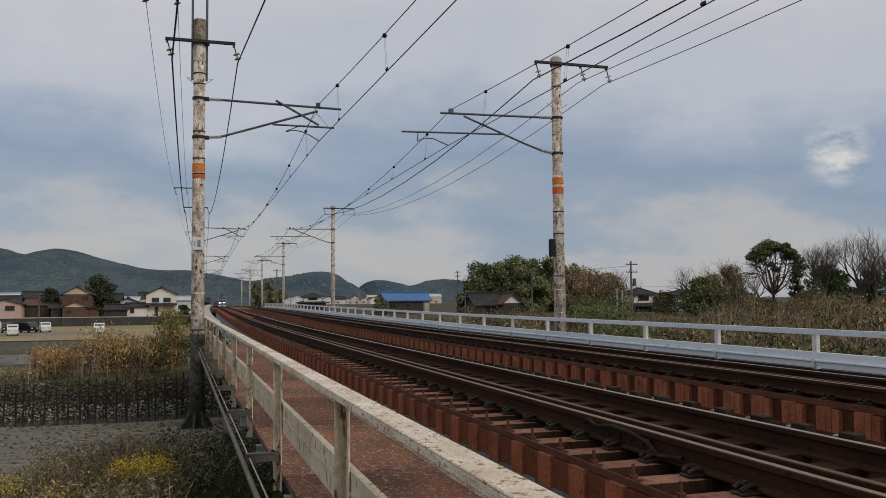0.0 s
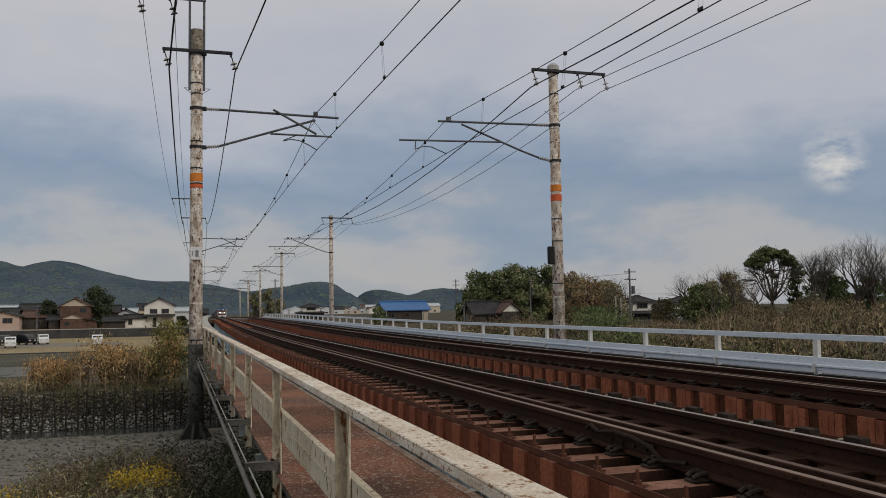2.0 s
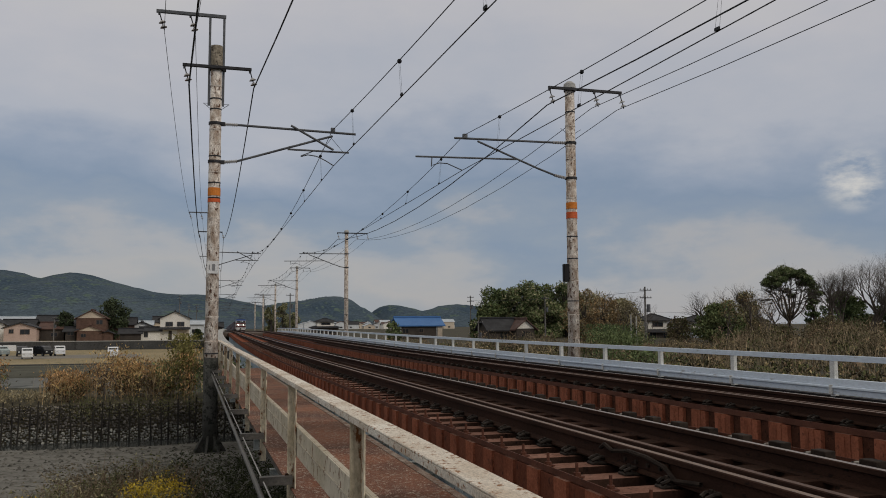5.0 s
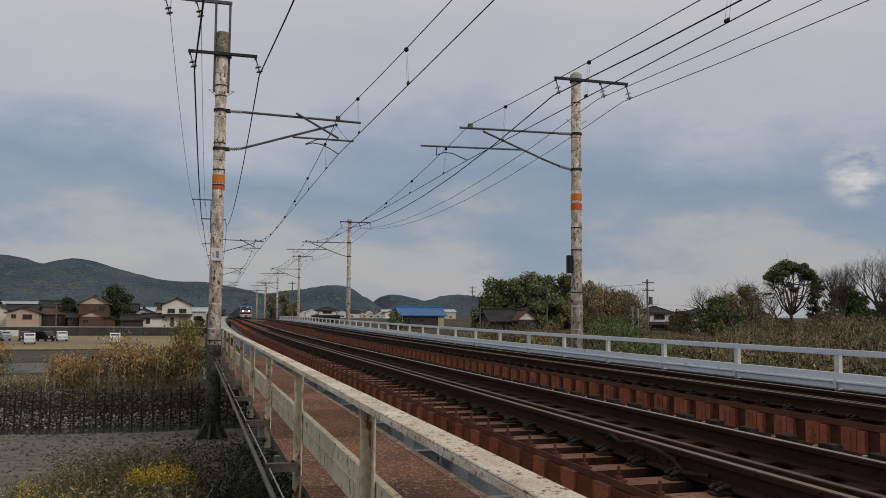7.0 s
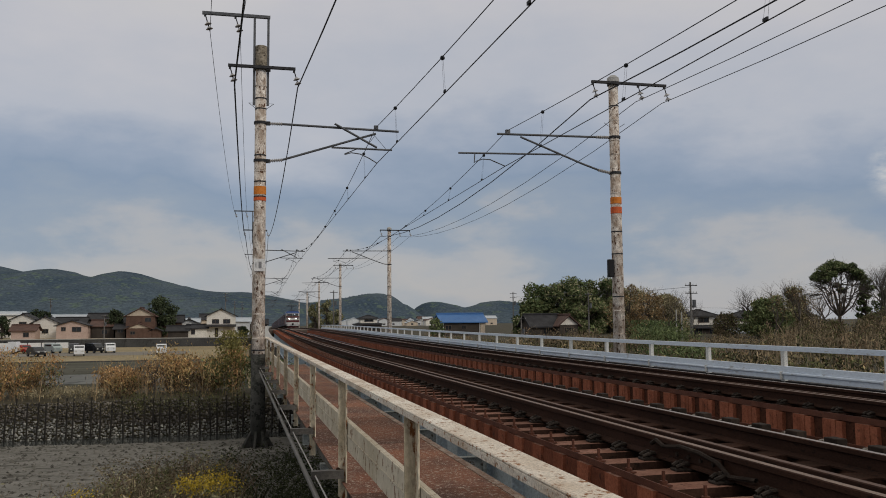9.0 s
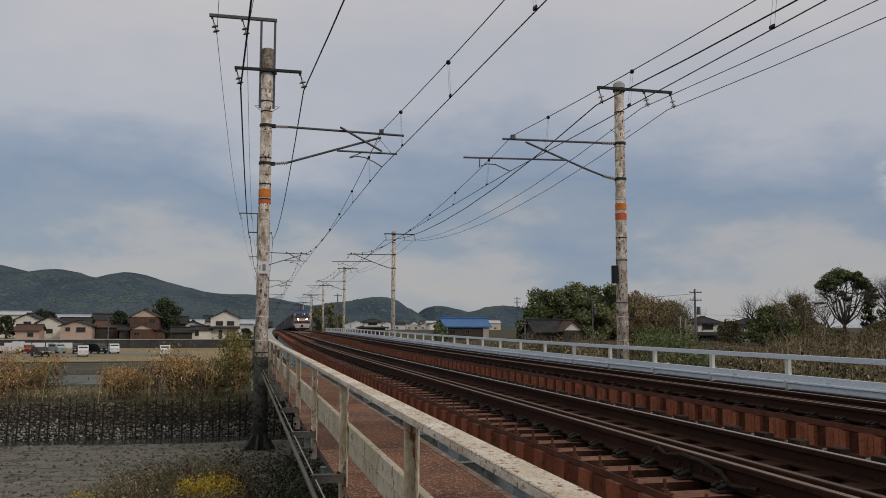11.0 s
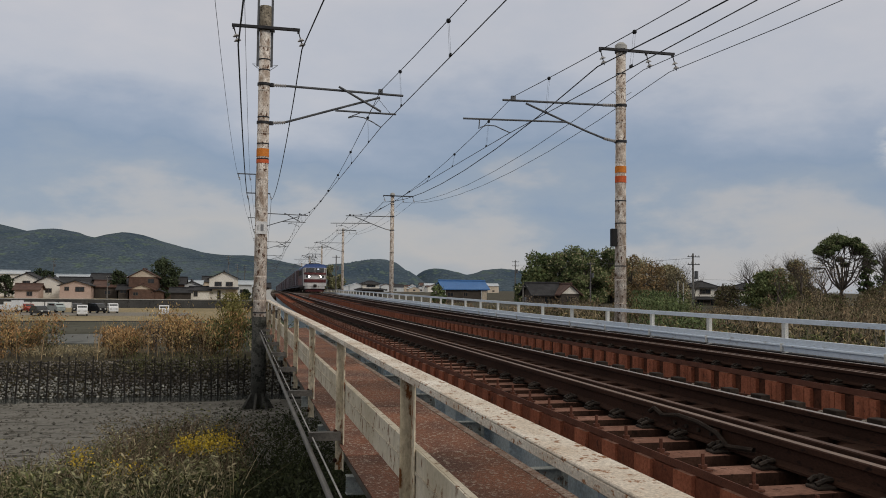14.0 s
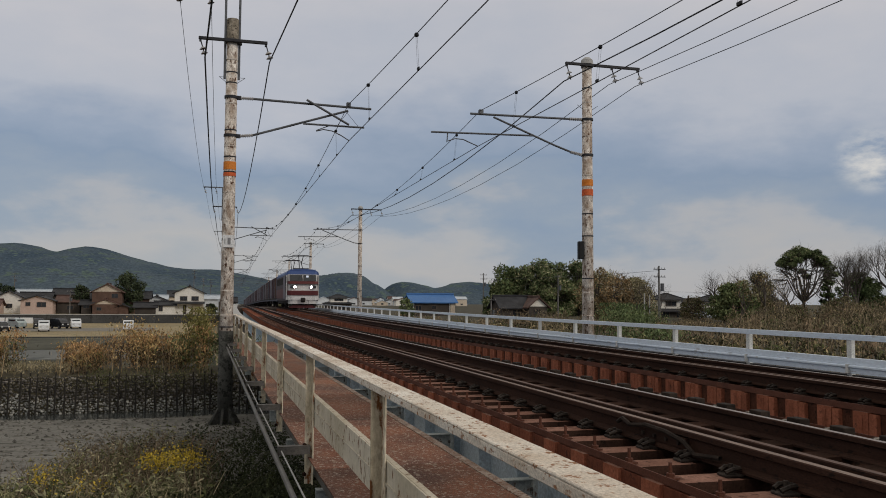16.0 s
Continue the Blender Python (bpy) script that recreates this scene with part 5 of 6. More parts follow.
def tree(name, label, x, y, height, seed, levels=4, first=0.28, leaves=0, size=0.2, material=None, puff=0.5, from_h=0.0, kids=3, spread=0.75, lift=0.08, trunk=0.05, sink=0.0, wide=0.0):
    rn = random.Random(seed)
    z = ground_z(x, y) - 0.1 - sink
    t = thing(name, label, "tree", pose(x, y, z))
    s, tips = Shape(), []
    branches(rn, Vector((0, 0, 0)), Vector((rn.uniform(-0.1, 0.1), rn.uniform(-0.1, 0.1), 1)).normalized(), height * first, height * trunk, levels, s, tips, lift, kids, spread)
    top = max(p.z for p, _ in tips)
    f = height / top
    far_out = sorted(math.hypot(p.x, p.y) for p, _ in tips)[int(len(tips) * 0.93)] * f
    q = wide / far_out if wide else 1.0
    s.v = [(a * f * q, b * f * q, c * f) for a, b, c in s.v]
    tips = [(Vector((p.x * q, p.y * q, p.z)), d) for p, d in tips]
    part("trunk", s, BARK, t)
    if leaves:
        use = [p * f for p, _ in tips if p.z * f > from_h * height]
        r = np.random.default_rng(seed)
        k = r.integers(0, len(use), leaves)
        c = np.array([tuple(p) for p in use])[k]
        pts = c + r.normal(0, puff, (leaves, 3)) * np.array([1, 1, 0.7])
        leafy("crown", pts, size, material, seed, 0.0, t)
    return t


def crown_tree(name, label, x, y, height, radius, seed, n, size, material, low=0.15, second=None):
    """A broad evergreen: trunk, limbs and uneven leaf masses with gaps."""
    rn = np.random.default_rng(seed)
    z = ground_z(x, y) - 0.1
    t = thing(name, label, "tree", pose(x, y, z))
    s = Shape()
    s.chain([(0, 0, 0), (0.05, 0.1, height * 0.3), (0.1, 0, height * 0.6)], [height * 0.04, height * 0.03, height * 0.012], 8)
    masses = []
    for i in range(44):
        a, e = rn.uniform(0, 2 * math.pi), rn.uniform(0, 1)
        zc = height * (low + (1 - low) * e * 0.9)
        rr = radius * math.sqrt(max(0.05, 1 - ((e - 0.35) / 0.68) ** 2)) * rn.uniform(0.35, 0.85)
        c = (rr * math.cos(a), rr * math.sin(a), zc)
        masses.append((c, radius * rn.uniform(0.2, 0.4)))
        s.chain([(0.05, 0.05, height * 0.25 + zc * 0.2), (c[0] * 0.5, c[1] * 0.5, zc * 0.75), c], [height * 0.012, height * 0.008, height * 0.003], 5)
    part("trunk", s, BARK, t)
    for j, m in enumerate([material] + ([second] if second else [])):
        k = rn.integers(0, len(masses), n if j == 0 else n // 2)
        c = np.array([q[0] for q in masses])[k]
        rad = np.array([q[1] for q in masses])[k][:, None]
        d = rn.normal(size=(len(k), 3))
        d /= np.linalg.norm(d, axis=1, keepdims=True)
        pts = c + d * rad * rn.uniform(0.55, 1.08, (len(k), 1)) * np.array([1, 1, 0.8])
        leafy("crown", pts, size, m, seed + j, 0.0, t)
    return t


def broad_tree(name, label, x, y, top, radius, seed):
    """Crooked limbs fan out from a low fork, divide twice and carry a lumpy cap of leaves."""
    rn = np.random.default_rng(seed)
    z = ground_z(x, y) - 0.1
    h = top - z
    t = thing(name, label, "tree", pose(x, y, z))
    s = Shape()
    fork = np.array([0.05, 0.0, h * 0.24])
    s.chain([(0, 0, 0), (0.06, 0.03, h * 0.12), fork], [0.34, 0.28, 0.24], 9)
    zc, clumps_at = h * 0.50, []

    def dome(th, az, f):
        return np.array([radius * f * math.sin(th) * math.cos(az), radius * f * math.sin(th) * math.sin(az), zc + (h - zc) * f * math.cos(th)])
    for i in range(17):
        az = i * 2.39996 + rn.normal(0, 0.2)
        th = math.acos(1 - (i + 0.5) / 17 * 1.05)
        mid = dome(th, az, 0.52) + rn.normal(0, 0.16, 3)
        low = fork + (mid - fork) * 0.5 + np.array([mid[0] * 0.12, mid[1] * 0.12, -0.15]) + rn.normal(0, 0.12, 3)
        s.chain([fork, low, mid], [0.13, 0.095, 0.065], 6)
        for j in range(6):
            th2, az2 = max(0.05, th + rn.normal(0, 0.28)), az + rn.normal(0, 0.45)
            end = dome(th2, az2, rn.uniform(0.88, 1.0))
            q = (mid + end) / 2 + rn.normal(0, 0.2, 3)
            s.chain([mid, q, end], [0.055, 0.036, 0.016], 4)
            for m in range(3):
                s.chain([q, (q + end) / 2 + rn.normal(0, 0.3, 3), end + rn.normal(0, 0.55, 3)], [0.026, 0.017, 0.008], 3)
            if th2 < 0.98 or (th2 < 1.35 and end[0] > 0.45 * radius):
                clumps_at.append((end, rn.uniform(0.5, 0.95)))
    part("trunk", s, BARK, t)
    c = np.array([p for p, _ in clumps_at])
    r = np.array([q for _, q in clumps_at])
    for material, n, k0 in ((GREENLEAF, 22000, 0), (LITWEED, 2600, 1), (SHADELEAF, 8000, 2)):
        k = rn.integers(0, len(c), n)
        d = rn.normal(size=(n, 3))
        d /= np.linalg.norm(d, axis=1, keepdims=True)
        # darker leaves below each clump put its underside shade into the colour
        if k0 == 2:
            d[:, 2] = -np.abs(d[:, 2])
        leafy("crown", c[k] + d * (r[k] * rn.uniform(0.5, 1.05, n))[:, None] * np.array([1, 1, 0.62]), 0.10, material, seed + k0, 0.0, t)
    return t


# grove behind the far house
for i, (x, y, h, r) in enumerate(((46.0, 128, 8.2, 3.8), (49, 124, 8.8, 4.1), (53, 127, 9.2, 4.3), (57, 125, 8.8, 4.0), (43.2, 122, 5.4, 2.6), (40.5, 118, 3.4, 1.8), (60.5, 130, 8.4, 3.6), (51, 121, 7.6, 3.4))):
    crown_tree("evergreen_tree", "dense dark green evergreen tree in a grove", x, y, h, r, 100 + i, 8000, 0.20, GREENLEAF, 0.06, LITWEED if i % 2 else OLIVE)
# autumn trees beside it
for i, (x, y, h, r) in enumerate(((40.4, 84, 6.2, 2.4), (42.8, 86, 5.8, 2.4), (45.4, 85, 5.0, 2.3), (47.8, 88, 4.4, 2.1), (44.0, 83, 4.9, 2.5), (41.6, 82, 5.2, 2.3))):
    crown_tree("autumn_tree", "brownish autumn tree with thinning leaves", x, y, h, r, 130 + i, 3000, 0.11, BROWNLEAF if i in (0, 5) else PALEWEED, 0.02, PALEWEED if i in (0, 5) else LITWEED)
    tree("bare_tree", "thin leafless tree beside the reeds", x + 1.2, y - 2, h * 1.0, 150 + i, 4, 0.3, 0, trunk=0.018)
crown_tree("evergreen_tree", "low green tree beside the far houses", 54.2, 80, 4.3, 2.6, 170, 3600, 0.16, GREENLEAF, 0.15, OLIVE)
crown_tree("evergreen_tree", "low green tree beside the far houses", 57.5, 84, 3.6, 2.0, 171, 2400, 0.16, GREENLEAF, 0.15, BROWNLEAF)
for i, (x, y, h) in enumerate(((51.0, 74, 4.6), (54.5, 75, 5.6), (57.0, 76, 5.4), (60.5, 80, 4.4))):
    tree("bare_tree", "leafless grey tree with spreading crooked branches", x, y, h, 180 + i, 4, 0.25, 260, 0.06, BROWNLEAF, 0.25, 0.2, 3, 0.85, 0.02, 0.022)
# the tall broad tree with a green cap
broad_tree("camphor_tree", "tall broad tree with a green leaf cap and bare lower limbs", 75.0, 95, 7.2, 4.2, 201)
tree("bare_tree", "leafless tree beside the tall broad tree", 71.5, 93, 6.4, 203, 5, 0.25, 0, kids=3, spread=0.8, trunk=0.02)
crown_tree("evergreen_tree", "green side tree under the tall broad tree", 79.0, 95, 6.6, 1.3, 204, 2600, 0.16, GREENLEAF, 0.2)
for i, (x, y, h, r) in enumerate(((75.6, 86, 6.4, 2.4), (78.2, 87, 5.4, 2.2), (84.5, 88, 5.6, 2.6), (88, 88, 6.0, 2.6))):
    crown_tree("evergreen_tree", "dark evergreen tree among bare branches", x, y, h, r, 305 + i, 6000, 0.15, GREENLEAF, 0.05)
for i, (x, y, h, r) in enumerate(((57.5, 86, 4.6, 2.0), (60.2, 87, 5.0, 2.1), (63.6, 88, 6.2, 1.7), (65.0, 90, 5.4, 1.6))):
    crown_tree("thicket_tree", "olive tree in a tangle of bare branches", x, y, h, r, 315 + i, 2600, 0.13, LITWEED, 0.1, SCRUB)
for i, (x, y, h) in enumerate(((61.5, 88, 7.0), (64.8, 89, 7.2), (58.6, 87, 6.2))):
    tree("bare_tree", "leafless dark tree with crooked spreading branches", x, y, h, 325 + i, 5, 0.22, 0, kids=3, spread=0.95, lift=0.0, trunk=0.032)
for i, (x, y, h) in enumerate(((70.6, 82, 8.6), (74.4, 84, 9.8), (78.0, 84, 10.6), (81.5, 84, 11.0), (85, 85, 10.2))):
    tree("bare_tree", "large leafless tree with fine grey branches", x, y, h, 210 + i, 6, 0.2, 0, kids=3, spread=0.75, lift=0.04, trunk=0.03)
for i in range(34):
    x = 55 + i * 1.2 + rg.uniform(-0.8, 0.8)
    crown_tree("bush", "low brown and green bush under the trees", x, 84 + rg.uniform(-6, 8), rg.uniform(1.9, 2.5) if 68 < x < 82 else rg.uniform(2.4, 3.6), 1.8, 230 + i, 1100, 0.12, SCRUB, 0.1, OLIVE)
# round bush beside the blue roof, trees near the end of the line
crown_tree("bush", "round green bush beside a shed", 28.2, 122, 2.9, 1.3, 260, 1500, 0.15, GREENLEAF, 0.1)
for i, (x, y, h, r) in enumerate(((17.9, 205, 7.8, 2.1), (20.9, 208, 8.8, 2.4), (23.6, 212, 6.4, 2.0))):
    crown_tree("roadside_tree", "thinning olive green tree beside the line", x, y, h, r, 270 + i, 1900, 0.2, LITWEED, 0.1, OLIVE)
# trees of the village
DARKTREE = mat("dark_conifer_leaves", (0.036, 0.050, 0.026), (0.070, 0.086, 0.042), None, 0.3, 3, 0.6, 0.8, 0, 0, 0.5)
crown_tree("conifer_tree", "dark green broad conifer between the houses", -16.8, 204, 9.6, 3.7, 280, 5200, 0.26, DARKTREE, 0.08)
for i, (x, y, h, r) in enumerate(((-26.4, 201, 6.6, 2.0), (-41.5, 205, 6.2, 2.2), (-45, 215, 7.0, 2.6), (-49, 200, 5.4, 2.0), (-60, 210, 7, 3), (1.2, 196, 2.4, 1.1), (-70, 215, 8, 3))):
    crown_tree("garden_tree", "dark garden tree beside a house", x, y, h, r, 290 + i, 2200, 0.22, DARKTREE, 0.1)
tree("bare_tree", "thin leafless sapling on the bank", -2.55, 28.6, 2.0, 301, 3, 0.3, 0, kids=2, spread=0.8, trunk=0.012)

# ---- village and cars ----
PINKWALL = mat("pinkish_stucco", (0.50, 0.37, 0.31), (0.57, 0.43, 0.365), (0.34, 0.23, 0.19), 0.6, 4, 0.62, 0.9)
BROWNWALL = mat("brown_wood_cladding", (0.105, 0.064, 0.048), (0.145, 0.088, 0.066), (0.07, 0.035, 0.025), 1.5, 8, 0.6, 0.85)
BEIGEWALL = mat("beige_plaster", (0.55, 0.46, 0.36), (0.62, 0.53, 0.42), None, 0.6, 4)
CREAMWALL = mat("cream_white_plaster", (0.76, 0.72, 0.64), (0.82, 0.78, 0.71), (0.58, 0.54, 0.48), 0.5, 3, 0.64, 0.9)
GREYWALL = mat("pale_grey_cladding", (0.58, 0.60, 0.61), (0.68, 0.70, 0.71), None, 0.5, 4)
DARKWALL = mat("dark_wood_wall", (0.05, 0.042, 0.036), (0.075, 0.062, 0.052), None, 0.8, 5)
TILE = mat("dark_grey_roof_tile", (0.028, 0.028, 0.031), (0.045, 0.045, 0.049), (0.07, 0.066, 0.062), 1.2, 10, 0.6, 0.75, 0, 0.2)
REDTILE = mat("weathered_red_brown_roof", (0.085, 0.05, 0.042), (0.12, 0.07, 0.056), (0.06, 0.042, 0.036), 1.2, 10, 0.6, 0.7, 0, 0.2)
BLUEROOF = mat("faded_blue_roof_sheet", (0.055, 0.15, 0.36), (0.075, 0.18, 0.40), (0.12, 0.20, 0.33), 0.6, 5, 0.64, 0.5)
PALEROOF = mat("pale_metal_roof", (0.42, 0.46, 0.50), (0.50, 0.54, 0.58), None, 0.6, 5, 0.6, 0.5)
GLASS = mat("dark_window_glass", (0.02, 0.023, 0.027), (0.03, 0.034, 0.04), None, 2, 5, 0.6, 0.12, 0, 0, 0, (1, 1, 1), 0.6)
FRAMEMAT = mat("brown_window_frame", (0.10, 0.075, 0.06), (0.14, 0.105, 0.085), None, 4, 9)
WALLGREY = mat("dark_retaining_concrete", (0.055, 0.055, 0.055), (0.08, 0.08, 0.078), (0.04, 0.038, 0.036), 0.35, 2.5, 0.56, 0.95, 0, 0.2)


def gable_roof(parent, w, d, z, rise, over, material, front=True):
    """A ridge that runs away from the line of sight (front gable) or across it."""
    a, th = (w if front else d) / 2 + over, 0.16
    o = [(-a, z - 0.12), (0, z + rise), (a, z - 0.12), (a, z - 0.12 - th), (0, z + rise - th), (-a, z - 0.12 - th)]
    e = (d if front else w) / 2 + over
    part("roof", Shape().prism(o, -e, e, 0, "y" if front else "x"), material, parent)
    s = Shape()
    if front:
        s.box(-0.13, 0.13, -e - 0.03, e + 0.03, z + rise - 0.02, z + rise + 0.2, 0, 0.03)
    else:
        s.box(-e - 0.03, e + 0.03, -0.13, 0.13, z + rise - 0.02, z + rise + 0.2, 0, 0.03)
    part("ridge", s, material, parent)


def window(parent, x, y, z, w, h):
    f = part("window", Shape().box(x - w / 2 - 0.07, x + w / 2 + 0.07, y - 0.06, y - 0.003, z - 0.09, z - 0.02).box(x - w / 2 - 0.07, x + w / 2 + 0.07, y - 0.06, y - 0.003, z + h + 0.02, z + h + 0.09)
             .box(x - w / 2 - 0.07, x - w / 2, y - 0.06, y - 0.003, z - 0.02, z + h + 0.02).box(x + w / 2, x + w / 2 + 0.07, y - 0.06, y - 0.003, z - 0.02, z + h + 0.02).box(x - 0.03, x + 0.03, y - 0.05, y - 0.003, z - 0.02, z + h + 0.02), FRAMEMAT, parent)
    part("pane", Shape().box(x - w / 2, x + w / 2, y - 0.03, y - 0.006, z, z + h), GLASS, f)


def house(label, x, y, z, w, d, h, rise, wall, roof, front=True, windows=(), over=0.5, gable=None):
    t = thing("house", label, "house", pose(x, y, z))
    s = Shape()
    if front:
        s.prism([(-w / 2, -0.3), (w / 2, -0.3), (w / 2, h), (0, h + rise - 0.2), (-w / 2, h)], -d / 2, d / 2)
    else:
        s.prism([(-d / 2, -0.3), (d / 2, -0.3), (d / 2, h), (0, h + rise - 0.2), (-d / 2, h)], -w / 2, w / 2, 0, "x")
    part("wall", s, wall, t)
    gable_roof(t, w, d, h, rise, over, roof, front)
    if gable:
        part("gable", Shape().prism([(-w / 2 + 0.02, h), (w / 2 - 0.02, h), (0, h + rise - 0.25)], -d / 2 - 0.03, -d / 2 - 0.004), gable, t)
    for wx, wz, ww, wh in windows:
        window(t, wx, -d / 2, wz, ww, wh)
    return t


ZV = -3.05
house("pinkish stucco house with a dark low-pitched gable roof", -34.2, 199, ZV, 6.2, 7, 3.0, 1.0, PINKWALL, TILE, True, ((0.9, 1.6, 1.7, 0.9), (-1.7, 1.8, 0.8, 0.7)))
t = house("brown wooden two-storey house with beige gables", -20.7, 201, ZV, 6.0, 7, 4.9, 1.75, BROWNWALL, REDTILE, True, ((1.6, 3.6, 1.2, 0.8),), 0.5, BEIGEWALL)
house("brown low front house with a beige gable", -20.7, 196.0, ZV, 5.0, 3, 2.2, 1.15, BROWNWALL, REDTILE, True, ((-1.2, 0.9, 0.9, 0.6),), 0.45, BEIGEWALL)
house("small brown lean-to shed beside a house", -17.2, 196.5, ZV, 2.2, 3, 1.7, 0.5, BROWNWALL, TILE, True)
house("cream white two-storey house with a dark gable roof", -3.6, 200, ZV, 6.2, 7, 4.8, 1.6, CREAMWALL, TILE, True, ((1.2, 3.1, 1.4, 0.85), (-1.2, 3.1, 1.4, 0.85)), 0.55)
t = thing("house_porch", "dark tiled lean-to roof and beige shutter at a house front", "porch", pose(-3.6, 195.8, ZV))
part("roof", Shape().prism([(-1.0, 2.35), (0.75, 2.75), (0.75, 2.9), (-1.0, 2.5)], -3.3, 3.3, 0, "x"), TILE, t)
part("shutter", Shape().box(0.5, 3.0, 0.58, 0.68, 0.0, 2.2, 0, 0.02), BEIGEWALL, t)
part("door", Shape().box(-1.3, -0.6, 0.60, 0.69, 0.0, 2.1, 0, 0.02), DARKWALL, t)
house("white low wing of a house", -8.6, 198, ZV, 4.0, 5, 2.2, 0.7, CREAMWALL, TILE, False, ((-0.9, 0.8, 0.7, 1.0),))
house("dark tiled carport beside a white house", -12.6, 197, ZV, 4.2, 4.5, 1.7, 0.9, DARKWALL, TILE, False)
house("dark wooden house with a worn roof", -28.6, 202, ZV, 4.6, 6, 2.8, 1.2, DARKWALL, REDTILE, False, ((0.4, 1.0, 1.2, 0.8),))
house("dark barn behind the houses", -30.0, 212, ZV, 6.5, 6, 4.4, 1.2, DARKWALL, TILE, False)
house("long pale building behind the houses", -38.5, 220, ZV, 10.0, 8, 4.4, 1.0, GREYWALL, PALEROOF, False, ((-3, 2.2, 1.4, 0.8), (0, 2.2, 1.4, 0.8), (3, 2.2, 1.4, 0.8)))
house("white house with a red-brown lower roof", -46.0, 208, ZV, 5.0, 6, 4.3, 1.3, CREAMWALL, TILE, True, ((0, 2.9, 1.4, 0.8),))
house("red-brown roofed low house", -44.0, 199, ZV, 4.6, 5, 2.0, 1.1, PINKWALL, REDTILE, False, ((0.6, 0.6, 1.0, 0.8),))
house("white block of flats", -52.5, 222, ZV, 6.0, 8, 5.6, 0.6, CREAMWALL, PALEROOF, False, ((-1.5, 3.5, 1.0, 0.9), (1.5, 3.5, 1.0, 0.9)))
house("white shed behind the houses", -12.3, 232, ZV, 5.0, 6, 3.6, 0.8, GREYWALL, PALEROOF, False, ((0, 1.4, 1.2, 0.8),))
house("white shed behind the houses", 0.6, 234, ZV, 5.0, 6, 3.7, 0.8, GREYWALL, PALEROOF, False, ((0, 1.4, 1.2, 0.8),))
rh = random.Random(7)
for i in range(26):
    x, y = -75 + i * 3.3 + rh.uniform(-1.5, 1.5), rh.uniform(245, 330)
    house("small distant village house with a tiled roof", x, y, ZV, rh.uniform(5, 8), 7, rh.uniform(2.6, 4.6), rh.uniform(1.0, 1.8), rh.choice([CREAMWALL, GREYWALL, BEIGEWALL, DARKWALL]), rh.choice([TILE, TILE, REDTILE, PALEROOF]), rh.random() < 0.4, ((0, 1.2, 1.4, 1.0),))
for i in range(60):
    y = rh.uniform(620, 980)
    x = y * (0.125 + 0.0030 * i + rh.uniform(-0.004, 0.004))
    house("small hazy house of the distant town", x, y, -3.2, rh.uniform(7, 13), 8, rh.uniform(2.8, 6.0), rh.uniform(1.2, 2.2), rh.choice([CREAMWALL, GREYWALL, BEIGEWALL, GREYWALL]), rh.choice([TILE, PALEROOF, PALEROOF, REDTILE]), rh.random() < 0.4, ((0, 1.2, 1.6, 1.0),))
# houses east of the line
t = house("long shed with a faded blue sheet roof", 34.6, 133, -2.6, 7.0, 5, 2.7, 1.15, DARKWALL, BLUEROOF, False, ((-2.5, 1.4, 0.9, 0.6), (0.0, 1.5, 0.6, 0.5)), 0.4)
part("end_wall", Shape().box(2.7, 3.47, -2.54, -2.504, -0.2, 2.5), BEIGEWALL, t)
part("down_pipe", Shape().tube((2.55, -2.6, -0.2), (2.55, -2.6, 2.6), 0.05, 0.05, 6), WHITEPLATE, t)
part("down_pipe", Shape().tube((-3.3, -2.6, -0.2), (-3.3, -2.6, 2.6), 0.05, 0.05, 6), WHITEPLATE, t)
house("grey tiled house under a grove", 40.7, 112, -2.6, 4.2, 4.5, 2.0, 1.5, DARKWALL, TILE, False, ((0.0, 0.8, 1.0, 0.8),), 0.5)
house("house wing with a red-brown gable roof", 43.2, 110, -2.6, 2.6, 4, 2.1, 1.3, DARKWALL, REDTILE, True, ((0.0, 1.0, 1.2, 0.7),), 0.4, CREAMWALL)
def hip_roof(parent, w, d, z, rise, over, material):
    """Four tiled slopes with a short ridge, deep eaves and raised hip caps."""
    a, c, r = w / 2 + over, d / 2 + over, max(w / 2 - d / 2, 0.3)
    s = Shape()
    s.v = [(-a, -c, z), (a, -c, z), (a, c, z), (-a, c, z), (-r, 0, z + rise), (r, 0, z + rise), (-a, -c, z - 0.14), (a, -c, z - 0.14), (a, c, z - 0.14), (-a, c, z - 0.14)]
    for q in ((0, 1, 5, 4), (1, 2, 5), (2, 3, 4, 5), (3, 0, 4), (6, 7, 1, 0), (7, 8, 2, 1), (8, 9, 3, 2), (9, 6, 0, 3), (9, 8, 7, 6)):
        s.face(q)
    ob = part("roof", s, material, parent)
    caps = Shape().box(-r - 0.1, r + 0.1, -0.12, 0.12, z + rise - 0.03, z + rise + 0.16, 0, 0.02)
    for sx in (-1, 1):
        for sy in (-1, 1):
            caps.tube((sx * a, sy * c, z + 0.03), (sx * r, 0, z + rise + 0.04), 0.08, 0.09, 5)
    part("ridge", caps, material, ob)


